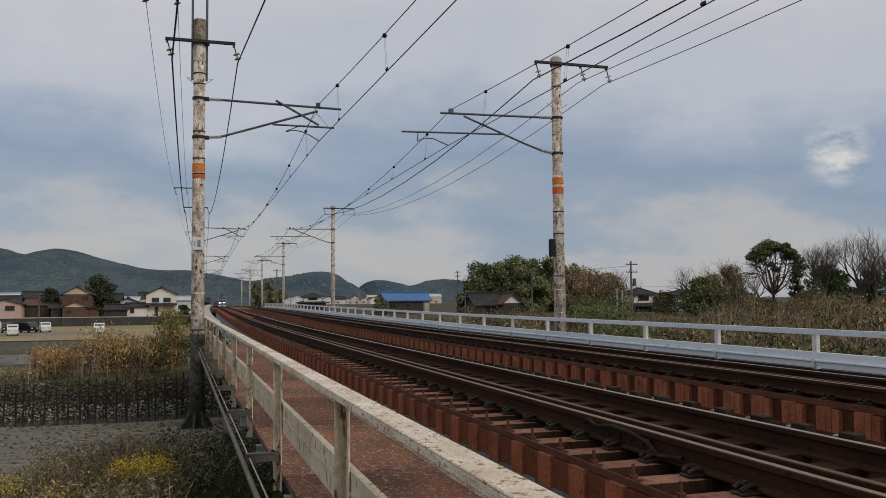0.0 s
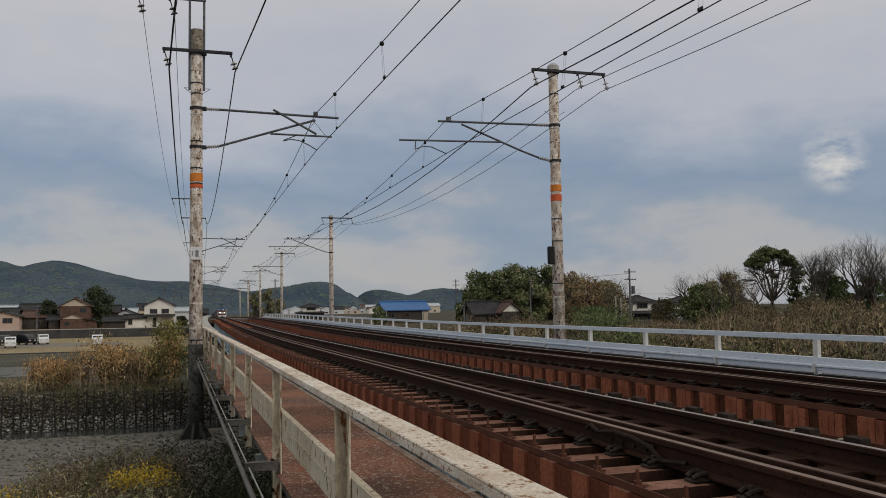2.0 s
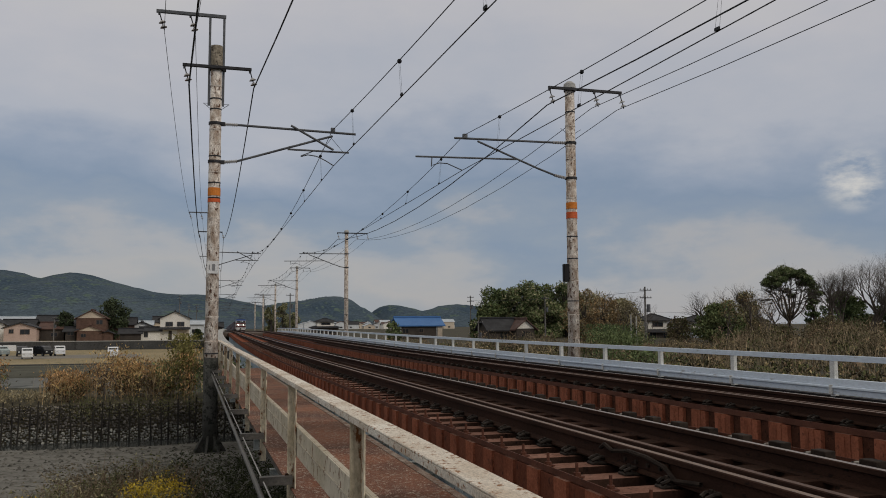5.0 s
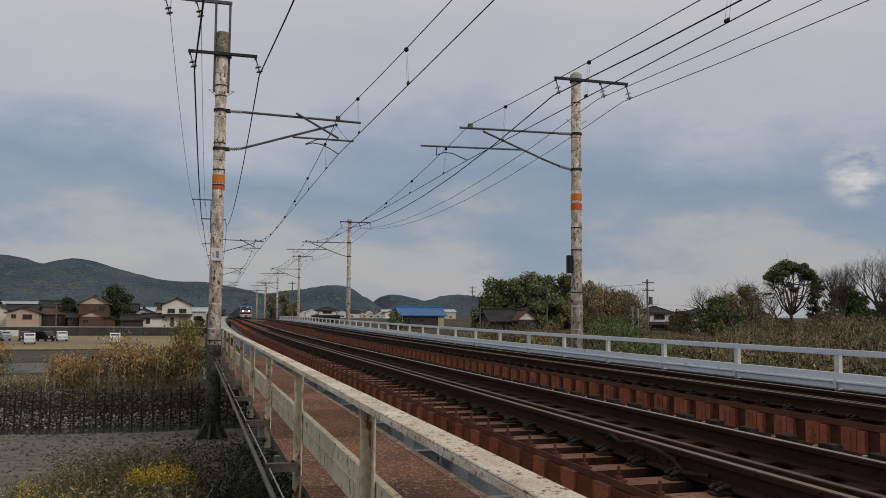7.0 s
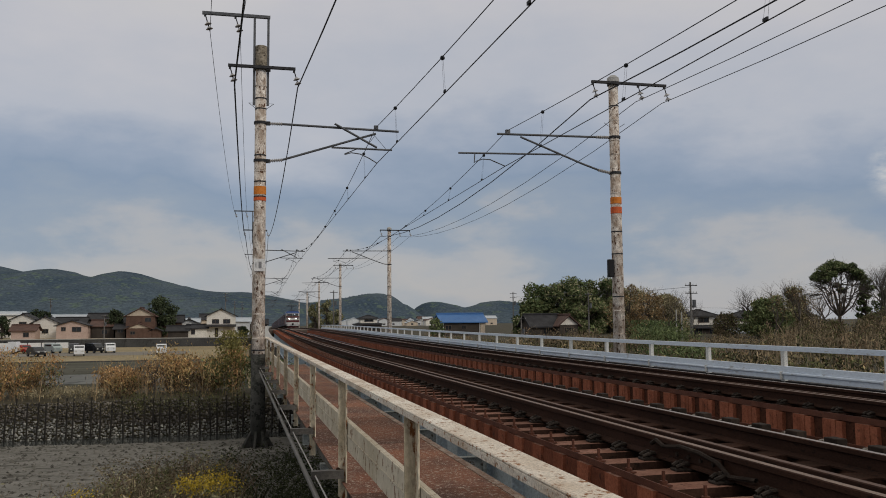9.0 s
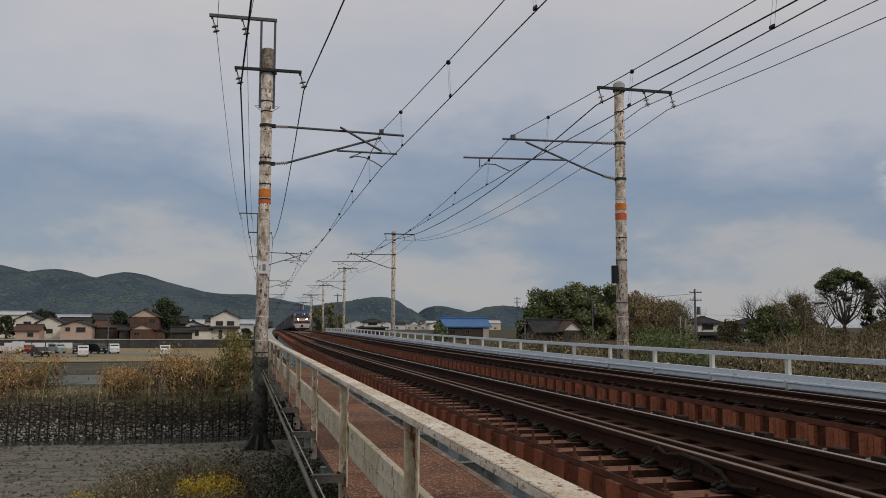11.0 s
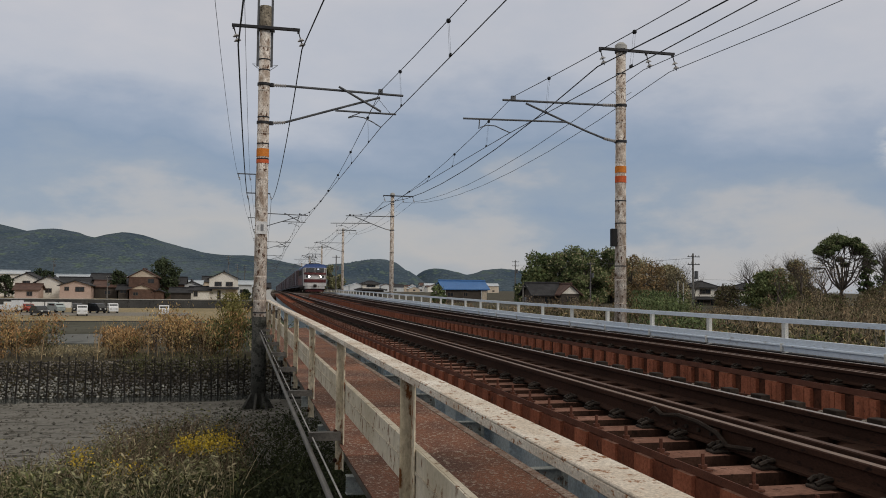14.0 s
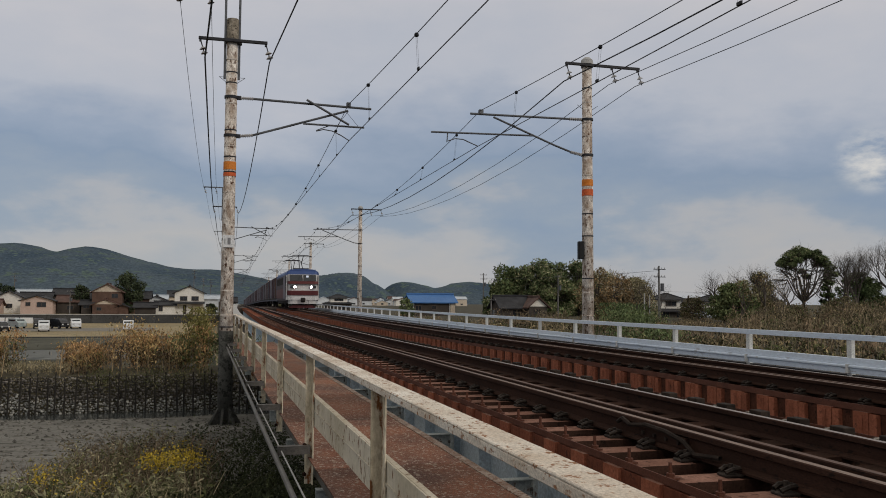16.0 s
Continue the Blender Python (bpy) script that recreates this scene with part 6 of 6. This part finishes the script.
def farmhouse(label, x, y, w, d, low, up, wall):
    """Two storeys: a wide tiled skirt roof, a smaller upper storey and its hipped roof."""
    t = thing("farmhouse", label, "house", pose(x, y, -2.8))
    part("wall", Shape().box(-w / 2, w / 2, -d / 2, d / 2, -0.3, low, 0, 0.02), wall, t)
    hip_roof(t, w, d, low, 0.75, 0.6, TILE)
    w2, d2 = w * 0.68, d * 0.68
    part("upper_wall", Shape().box(-w2 / 2, w2 / 2, -d2 / 2, d2 / 2, low + 0.2, up, 0, 0.02), CREAMWALL, t)
    hip_roof(t, w2, d2, up, 0.8, 0.55, TILE)
    for wx in (-w * 0.27, w * 0.22):
        window(t, wx, -d / 2, 0.6, w * 0.24, 1.1)
    window(t, 0.0, -d2 / 2, low + 0.75, w2 * 0.5, up - low - 1.1)


farmhouse("traditional house with dark hipped tile roofs beyond the bridge", 35.7, 240, 7.0, 5.0, 2.3, 3.9, DARKWALL)
farmhouse("two-storey farmhouse with dark hipped tile roofs and white walls", 63.6, 110, 4.6, 4.2, 1.75, 3.4, DARKWALL)
farmhouse("two-storey farmhouse with dark hipped tile roofs beside a shed", 71.4, 111, 4.6, 4.2, 1.7, 3.2, GREYWALL)
house("small grey shed between farmhouses", 68.0, 114, -2.8, 2.6, 4, 3.0, 0.4, GREYWALL, TILE, False)
house("low white shed in front of a farmhouse", 66.6, 106, -2.8, 1.8, 2.4, 1.2, 0.3, CREAMWALL, PALEROOF, False)

for label, x, y, w, h, rise, wall, roof, front in (
        ("dark-roofed old house between its neighbours", -26.0, 206, 5.5, 3.4, 1.3, DARKWALL, TILE, False),
        ("dark wooden storehouse behind a house", -15.0, 207, 5.0, 3.6, 1.4, BROWNWALL, TILE, False),
        ("grey house behind a carport", -11.0, 209, 5.0, 3.0, 1.2, GREYWALL, TILE, True),
        ("white-gabled house with a dark roof", -41.0, 206, 5.0, 3.6, 1.4, CREAMWALL, TILE, True),
        ("dark tiled house behind a pink house", -36.5, 209, 6.0, 3.4, 1.3, GREYWALL, TILE, False),
        ("small white house with a dark roof", -31.5, 206, 3.2, 2.6, 1.0, CREAMWALL, TILE, True),
        ("dark annexe of a two-storey house", -24.6, 199, 2.0, 2.2, 0.8, DARKWALL, TILE, False)):
    house(label, x, y, ZV, w, 6, h, rise, wall, roof, front, ((0, 1.3, 1.2, 0.8),), 0.6)

# retaining wall and the edge of the flood plain field
rw = thing("retaining_wall", "dark concrete retaining wall below the village", "wall", kind="structure")
for i in range(20):
    x = -78 + i * 4.25
    part("panel", Shape().box(x, x + 4.22, 189.6, 190.1, -5.2, -3.05, 0, 0.03), WALLGREY, rw)
part("coping", Shape().box(-78, 7, 189.5, 190.2, -3.045, -2.9, 0, 0.03), CONCGREY, rw)
solo("field_edge", Shape().box(-80, 3.0, 116.8, 117.4, -5.2, -4.62, 0, 0.03), WALLGREY, "low dark kerb along the dry field", "kerb", kind="structure")
solo("parking_ground", Shape().box(-75, -8, 141, 158, -4.9, -4.73, 0, 0.02), mat("pale_gravel_parking", (0.19, 0.175, 0.15), (0.235, 0.215, 0.185), (0.15, 0.13, 0.10), 0.15, 2, 0.58, 0.95), "grey gravel parking strip on the field", "parking", kind="structure")
for i in range(5):
    x = -46.5 + i * 2.6
    solo("white_fence_panel", Shape().box(x, x + 2.4, 188.9, 189.1, -4.8, -3.6, 0, 0.03), WHITEPLATE, "white sheet fence panel below the village", "fence panel")
TYRE = mat("black_tyre", (0.012, 0.012, 0.012), (0.02, 0.02, 0.02), None, 8, 20)
LAMPW = mat("clear_lamp_glass", (0.5, 0.5, 0.48), (0.6, 0.6, 0.58), None, 8, 20, 0.6, 0.2)


def car(label, x, y, turn, paint, kind="van"):
    t = thing("car", label, "car", pose(x, y, -4.73, 0, 0, turn))
    if kind == "van":
        L, W, H = 3.4, 1.50, 1.62
        side = [(-L / 2, 0.3), (-L / 2, 0.95), (-L / 2 + 0.28, 1.12), (-L / 2 + 0.75, H - 0.08), (-L / 2 + 1.0, H), (L / 2 - 0.15, H), (L / 2, 1.1), (L / 2, 0.3)]
    elif kind == "truck":
        L, W, H = 4.6, 1.7, 2.0
        side = [(-L / 2, 0.35), (-L / 2, 1.1), (-L / 2 + 0.25, H), (-L / 2 + 1.5, H), (-L / 2 + 1.55, 1.25), (L / 2, 1.25), (L / 2, 0.5)]
    else:
        L, W, H = 3.8, 1.62, 1.45
        side = [(-L / 2, 0.3), (-L / 2, 0.7), (-L / 2 + 0.95, 0.92), (-L / 2 + 1.5, H - 0.05), (-L / 2 + 2.0, H), (L / 2 - 0.7, H - 0.04), (L / 2 - 0.1, 0.95), (L / 2, 0.3)]
    part("body", Shape().prism(side, -W / 2, W / 2, 0, "x"), paint, t)
    f = side[2], side[3]
    (ya, za), (yb, zb) = f
    n = 0.02
    part("windscreen", Shape().prism([(ya + 0.08 - n, za + 0.05), (yb - 0.06 - n, zb - 0.06), (yb - 0.06, zb - 0.09), (ya + 0.08, za + 0.02)], -W / 2 + 0.12, W / 2 - 0.12, 0, "x"), GLASS, t)
    for sx in (-1, 1):
        part("side_window", Shape().box(sx * W / 2 - 0.012, sx * W / 2 + 0.012, yb + 0.15, (L / 2 - 0.5 if kind != "truck" else yb + 0.7), za + 0.06, H - 0.16), GLASS, t)
        part("headlamp", Shape().box(sx * (W / 2 - 0.3) - 0.14, sx * (W / 2 - 0.3) + 0.14, -L / 2 - 0.02, -L / 2 + 0.05, 0.62, 0.82, 0, 0.01), LAMPW, t)
        for yy in (-L / 2 + 0.65, L / 2 - 0.65):
            wl_ = part("wheel", Shape().tube((sx * (W / 2 - 0.16), yy, 0.28), (sx * (W / 2 + 0.015), yy, 0.28), 0.28, 0.28, 14), TYRE, t)
            part("rim", Shape().tube((sx * (W / 2 + 0.016), yy, 0.28), (sx * (W / 2 + 0.026), yy, 0.28), 0.17, 0.15, 10), STEEL, wl_)
    part("bumper", Shape().box(-W / 2 + 0.03, W / 2 - 0.03, -L / 2 - 0.05, -L / 2 + 0.02, 0.3, 0.52, 0, 0.02), paint if kind == "van" else DARKIRON, t)
    return t


WHITECAR = mat("white_car_paint", (0.66, 0.67, 0.68), (0.72, 0.73, 0.74), None, 1, 5, 0.6, 0.3, 0, 0, 0, (1, 1, 1), 0.5)
BLACKCAR = mat("black_car_paint", (0.012, 0.013, 0.015), (0.02, 0.021, 0.024), None, 1, 5, 0.6, 0.25, 0, 0, 0, (1, 1, 1), 0.5)
REDCAR = mat("red_car_paint", (0.30, 0.035, 0.02), (0.36, 0.05, 0.03), None, 1, 5, 0.6, 0.3)
SILVER = mat("silver_green_car_paint", (0.36, 0.42, 0.42), (0.42, 0.48, 0.48), None, 1, 5, 0.6, 0.3, 0.3)
car("white flatbed truck parked on the field", -37.6, 156, 80, WHITECAR, "truck")
car("white small van parked on the field", -41, 153, 10, WHITECAR)
car("red car parked on the field", -34.8, 156.5, 42, REDCAR, "car")
car("dark car parked on the field", -29.6, 141, 35, BLACKCAR, "car")
car("silver green van parked on the field", -30.2, 156, 38, SILVER)
car("black van parked on the field", -26.6, 154, 12, BLACKCAR)
car("white small van facing the river on the field", -23.5, 140.5, 10, WHITECAR)
car("black van parked on the field", -23.3, 153.5, 40, BLACKCAR)
car("white small van parked on the field", -20.9, 154, 12, WHITECAR)
car("white small van facing the river on the field", -11.6, 141.5, 4, WHITECAR)


# ---- utility poles ----
def utility_pole(x, y, height, arms=2):
    z = ground_z(x, y)
    t = thing("utility_pole", "grey concrete utility pole with cross arms", "utility pole", pose(x, y, z))
    part("shaft", Shape().tube((0, 0, -0.3), (0, 0, height), 0.125, 0.075, 10), PIERCONC, t)
    for k in range(arms):
        zz = height - 0.35 - 0.7 * k
        part("cross_arm", Shape().box(-0.6, 0.6, -0.15, -0.09, zz, zz + 0.07), DARKSTEEL, t)
        for xx in (-0.52, -0.2, 0.2, 0.52):
            part("insulator", Shape().tube((xx, -0.12, zz + 0.07), (xx, -0.12, zz + 0.20), 0.035, 0.025, 6), PORC, t)
    part("transformer", Shape().tube((0.28, -0.1, height - 2.3), (0.28, -0.1, height - 1.6), 0.17, 0.17, 10), STEEL, t)
    return t


utility_pole(39.8, 70, 5.4)
for x, y, h in ((39.4, 72, 2.9), (40.5, 73, 2.8)):
    solo("short_post", Shape().tube((0, 0, -0.2), (0, 0, h), 0.06, 0.05, 8), CONCGREY, "thin grey concrete post among the bushes", "post", pose(x, y, ground_z(x, y)))
utility_pole(45.9, 140, 7.2)
utility_pole(49.5, 116, 6.2, 1)
utility_pole(36.5, 108, 2.8, 1)
utility_pole(-45.4, 230, 9.6)
utility_pole(-3.2, 232, 11.0)
utility_pole(-1.0, 262, 9.6)
utility_pole(1.2, 264, 9.4)
utility_pole(-27.5, 193.5, 5.0, 1)
utility_pole(72, 130, 5.2)
utility_pole(14.2, 131, 6.4, 1)
utility_pole(16.6, 210, 8.6, 1)

# service wires between the utility poles
for (xa, ya, za), (xb, yb, zb) in (((39.8, 70, 3.0), (72, 130, 2.1)), ((39.8, 70, 2.3), (72, 130, 1.4)), ((72, 130, 2.1), (150, 160, 2.6)), ((45.9, 140, 4.2), (39.8, 70, 3.0)), ((-45.4, 230, 6.2), (-3.2, 232, 7.6)), ((-45.4, 230, 5.5), (-3.2, 232, 6.9)), ((-3.2, 232, 7.6), (16.6, 210, 5.0))):
    pts = [(xa + (xb - xa) * i / 10, ya + (yb - ya) * i / 10, za + (zb - za) * i / 10 - 1.2 * (i / 10) * (1 - i / 10)) for i in range(11)]
    solo("service_wire", Shape().chain(pts, 0.014, 4), WIRE, "thin black service wire between utility poles", "wire")

# ---- the freight train ----
LOCOWHITE = mat("off_white_locomotive_paint", (0.50, 0.49, 0.485), (0.58, 0.57, 0.56), (0.30, 0.28, 0.27), 1.2, 6, 0.62, 0.5)
LOCOSIDE = mat("dark_slate_locomotive_side", (0.055, 0.045, 0.055), (0.085, 0.07, 0.08), (0.16, 0.14, 0.14), 1.0, 5, 0.6, 0.6)
LOCOBLUE = mat("blue_locomotive_paint", (0.05, 0.085, 0.22), (0.065, 0.11, 0.27), None, 1.2, 6, 0.66, 0.45)
MAROON = mat("dark_maroon_paint", (0.085, 0.022, 0.024), (0.11, 0.03, 0.03), None, 1.2, 6, 0.66, 0.5)
UNDER = mat("dark_bogie_grime", (0.022, 0.019, 0.018), (0.036, 0.03, 0.027), None, 4, 12, 0.6, 0.85)
CONT1 = mat("maroon_container_paint", (0.05, 0.026, 0.032), (0.075, 0.036, 0.043), (0.035, 0.025, 0.027), 0.8, 6, 0.6, 0.7)
CONT2 = mat("grey_lilac_container_paint", (0.17, 0.165, 0.195), (0.22, 0.21, 0.24), (0.12, 0.11, 0.12), 0.8, 6, 0.6, 0.7)
CONT3 = mat("brown_container_paint", (0.09, 0.052, 0.04), (0.12, 0.07, 0.052), None, 0.8, 6, 0.6, 0.7)
CONT4 = mat("slate_blue_container_paint", (0.05, 0.055, 0.08), (0.07, 0.075, 0.10), None, 0.8, 6, 0.6, 0.7)
LAMP = mat("lit_headlamp", (0.9, 0.85, 0.75), (0.9, 0.85, 0.75), None, 4, 9, 0.6, 0.3, 0, 0, 0, (1, 1, 1), 0.3, (1.0, 0.78, 0.66, 30.0))
CABSPOT = mat("pale_glow_spot", (0.5, 0.5, 0.55), (0.5, 0.5, 0.55), None, 4, 9, 0.6, 0.3, 0, 0, 0, (1, 1, 1), 0.3, (0.75, 0.85, 1.0, 0.45))

WHEEL = Shape().tube((-0.60, 0, 0), (-0.47, 0, 0), 0.43, 0.41, 18).tube((0.47, 0, 0), (0.60, 0, 0), 0.41, 0.43, 18).tube((-0.47, 0, 0), (0.47, 0, 0), 0.08, 0.08, 8).mesh("wheelset", UNDER)
BOGIE = Shape().box(-1.05, -0.85, -1.5, 1.5, 0.35, 0.75, 0, 0.04).box(0.85, 1.05, -1.5, 1.5, 0.35, 0.75, 0, 0.04).box(-0.84, 0.84, -0.25, 0.25, 0.5, 0.8).mesh("bogie", UNDER)


def bogie(parent, y):
    b = part("bogie", BOGIE, None, parent, "", pose(0, y, 0))
    for yy in (-1.05, 1.05):
        part("wheelset", WHEEL, None, b, "", pose(0, yy, 0.43))


def locomotive():
    t = thing("locomotive", "white, blue and maroon electric freight locomotive with lit headlamps", "locomotive")
    b = 1.44
    shell = [(-b, 0.78), (-b, 3.15), (-1.30, 3.38), (1.30, 3.38), (b, 3.15), (b, 0.78)]
    part("body", Shape().prism(shell, 0.75, 17.0), LOCOSIDE, t, "dark slate side of the locomotive")
    roof = [(-1.46, 3.10), (-1.44, 3.30), (-1.28, 3.50), (-0.85, 3.63), (0.0, 3.68), (0.85, 3.63), (1.28, 3.50), (1.44, 3.30), (1.46, 3.10)]
    part("roof", Shape().prism(roof, 0.62, 17.02), LOCOBLUE, t, "blue rounded roof")

    def face(z0, z1, out, m, name, words="", half=1.40):
        """A band of the cab front, its corners swept back, raked above the lamps."""
        rake = lambda z: 0.0 if z < 2.3 else (z - 2.3) * 0.42
        s = Shape()
        for z in (z0, z1):
            r = rake(z) - out
            s.v += [(-half, r + 0.34, z), (-half + 0.12, r + 0.12, z), (-half + 0.36, r + 0.02, z), (0, r, z), (half - 0.36, r + 0.02, z), (half - 0.12, r + 0.12, z), (half, r + 0.34, z), (half, 0.80, z), (-half, 0.80, z)]
        for i in range(9):
            j = (i + 1) % 9
            s.face((i, j, 9 + j, 9 + i))
        s.face(tuple(range(9))[::-1])
        s.face(tuple(range(9, 18)))
        return part(name, s, m, t, words)
    face(0.86, 3.16, 0.0, LOCOWHITE, "nose", "white raked cab front")
    face(0.50, 0.855, -0.06, LOCOWHITE, "skirt", "white skirt below the cab", 1.26)
    face(1.28, 1.70, 0.012, MAROON, "front_band", "dark maroon band across the front", 1.408)
    face(2.30, 2.54, 0.012, MAROON, "upper_band", "maroon band under the windscreen", 1.408)
    face(3.165, 3.44, -0.04, LOCOBLUE, "brow", "blue brow over the windscreen", 1.42)
    face(3.442, 3.62, -0.16, LOCOBLUE, "brow", "blue brow over the windscreen", 1.18)
    for sx in (-1, 1):
        part("windscreen", Shape().prism([(0.098, 2.57), (0.335, 3.13), (0.365, 3.12), (0.128, 2.56)], min(sx * 0.05, sx * 1.16), max(sx * 0.05, sx * 1.16), 0, "x"), GLASS, t, "dark cab windscreen")
        part("headlamp", Shape().tube((sx * 0.74, -0.03, 2.03), (sx * 0.74, 0.03, 2.03), 0.105, 0.12, 14), LAMP, t, "lit warm white headlamp")
        part("lamp_housing", Shape().box(sx * 0.88 - 0.27, sx * 0.88 + 0.27, -0.012, 0.06, 1.90, 2.16, 0, 0.02), GLASS, t, "dark lamp housing")
        part("cab_side", Shape().box(sx * 1.425 - 0.025, sx * 1.425 + 0.025, 0.34, 1.35, 0.86, 3.10), LOCOWHITE, t)
        part("side_window", Shape().box(sx * 1.455 - 0.012, sx * 1.455 + 0.012, 0.5, 1.2, 2.35, 2.95), GLASS, t)
        part("cab_door", Shape().box(sx * 1.456 - 0.014, sx * 1.456 + 0.014, 1.45, 2.1, 0.95, 3.0), UNDER, t)
        part("pale_panel", Shape().box(sx * 1.455 - 0.012, sx * 1.455 + 0.012, 2.2, 5.0, 0.95, 3.05), CONT2, t, "pale grey side panel")
        for k in range(6):
            part("louvre", Shape().box(sx * 1.456 - 0.012, sx * 1.456 + 0.012, 5.3 + k * 1.9, 6.8 + k * 1.9, 2.3, 2.95), UNDER, t)
        part("side_band", Shape().box(sx * 1.455 - 0.008, sx * 1.455 + 0.008, 5.1, 16.9, 1.0, 1.9), MAROON, t, "maroon band along the side")
        part("step", Shape().box(sx * 1.12 - 0.16, sx * 1.12 + 0.16, 0.30, 0.50, 0.28, 0.50, 0, 0.02), UNDER, t)
        part("hand_rail", Shape().chain([(sx * 1.0, -0.02, 1.18), (sx * 1.0, -0.07, 1.14), (sx * 1.0, -0.07, 0.80), (sx * 1.0, -0.02, 0.76)], 0.016, 5), STEEL, t)
    # small faintly glowing patch at the top of the windscreen
    part("marker_lamp", Shape().box(0.28, 0.50, 0.21, 0.25, 2.88, 3.06, 0, 0.02), CABSPOT, t, "small pale glowing spot at the windscreen")
    part("wiper", Shape().tube((-0.55, 0.10, 2.58), (-0.25, 0.26, 3.0), 0.012, 0.012, 5).tube((0.6, 0.10, 2.58), (0.9, 0.26, 3.0), 0.012, 0.012, 5), DARKSTEEL, t)
    part("coupler", Shape().box(-0.20, 0.20, -0.30, 0.3, 0.66, 1.06, 0, 0.06).box(-0.14, 0.14, -0.45, -0.28, 0.74, 0.98, 0, 0.04), UNDER, t)
    part("brake_hose", Shape().chain([(0.45, -0.02, 0.85), (0.47, -0.12, 0.7), (0.5, -0.1, 0.5), (0.52, 0.0, 0.42)], 0.025, 6), UNDER, t)
    part("snow_plough", Shape().prism([(-1.15, 0.14), (1.15, 0.14), (1.22, 0.40), (-1.22, 0.40)], 0.36, 0.42), MAROON, t)
    part("underframe", Shape().box(-1.3, 1.3, 0.82, 16.8, 0.5, 0.78, 0, 0.03), UNDER, t)
    for y in (2.6, 8.5, 14.4):
        bogie(t, y)
    for y in (3.2, 13.8):
        p = part("pantograph", Shape().tube((-0.16, y - 0.6, 3.74), (-0.10, y + 0.5, 4.25), 0.045, 0.045, 6).tube((0.16, y - 0.6, 3.74), (0.10, y + 0.5, 4.25), 0.045, 0.045, 6)
                 .tube((-0.10, y + 0.5, 4.25), (-0.22, y - 0.2, 4.98), 0.035, 0.035, 6).tube((0.10, y + 0.5, 4.25), (0.22, y - 0.2, 4.98), 0.035, 0.035, 6)
                 .chain([(-0.98, y - 0.2, 4.86), (-0.65, y - 0.2, 5.02), (0.65, y - 0.2, 5.02), (0.98, y - 0.2, 4.86)], 0.04, 6).box(-0.7, 0.7, y - 0.7, y + 0.6, 3.74, 3.80), DARKSTEEL, t, "raised pantograph")
        for sx in (-0.6, 0.6):
            part("roof_insulator", Shape().tube((sx, y, 3.60), (sx, y, 3.76), 0.09, 0.06, 8), PORC, p)
    return t


def container(parent, y, material):
    c = part("container", Shape().box(-1.22, 1.22, y, y + 3.68, 1.02, 3.46, 0, 0.03), material, parent)
    s = Shape()
    for k in range(9):
        yy = y + 0.3 + k * 0.38
        s.box(-1.255, -1.221, yy, yy + 0.14, 1.12, 3.36)
    part("rib_panel", s, material, c)
    part("corner_post", Shape().box(-1.262, -1.20, y - 0.012, y + 0.13, 1.02, 3.47, 0, 0.01).box(-1.262, -1.20, y + 3.55, y + 3.692, 1.02, 3.47, 0, 0.01), CONT2, c, "pale grey corner posts")
    part("door_bar", Shape().box(-0.06, 0.06, y - 0.04, y - 0.001, 1.1, 3.4).box(-1.18, -1.06, y - 0.04, y - 0.001, 1.1, 3.4).box(1.06, 1.18, y - 0.04, y - 0.001, 1.1, 3.4), UNDER, c)


def wagon(seed):
    rn = random.Random(seed)
    t = thing("container_wagon", "flat freight wagon loaded with maroon and grey containers", "freight wagon", group="wagons of the freight train")
    part("deck", Shape().box(-1.3, 1.3, 0.3, 20.1, 0.86, 1.0, 0, 0.02).box(-0.4, 0.4, 0.3, 20.1, 0.55, 0.86), UNDER, t)
    for sx in (-1, 1):
        part("side_sill", Shape().box(sx * 1.28 - 0.06, sx * 1.28 + 0.06, 0.3, 20.1, 0.68, 0.86, 0, 0.01), CONT4, t)
    for y in (3.2, 17.2):
        bogie(t, y)
    for k in range(5):
        m = rn.choices([CONT1, CONT2, CONT3, CONT4, None], [5, 2.2, 1.6, 2, 0.5])[0]
        if m:
            container(t, 0.55 + k * 3.92, m)
    return t


def on_line(y, back):
    """Pose of a vehicle whose front stands at y on the far track, from the points where its ends stand."""
    x0, z0 = TRACKS[1] + DX(y), RAILZ - 0.07 + DZ(y)
    x1, z1 = TRACKS[1] + DX(y + back), RAILZ - 0.07 + DZ(y + back)
    return pose(x0, y, z0, math.degrees(math.atan2(z1 - z0, back)), 0, -math.degrees(math.atan2(x1 - x0, back)))


FRONT = [(0.0, 327.0), (3.5, 273.0), (7.0, 217.5), (8.5, 194.0), (11.0, 155.5), (12.5, 132.5), (14.5, 101.5), (16.0, 77.5)]
TIMES = [0, 1, 2, 3, 4, 5, 6, 7, 8, 9, 10, 11, 12, 13, 14, 15, 16]
loco = locomotive()
wagons = [wagon(i) for i in range(14)]


def motions():
    rows = [(t, float(np.interp(t, [a for a, _ in FRONT], [b for _, b in FRONT]))) for t in TIMES]
    walk(loco, [(t, on_line(y, 17.0)) for t, y in rows])
    for i, w in enumerate(wagons):
        walk(w, [(t, on_line(y + 17.6 + 20.6 * i, 20.0)) for t, y in rows])


motions()
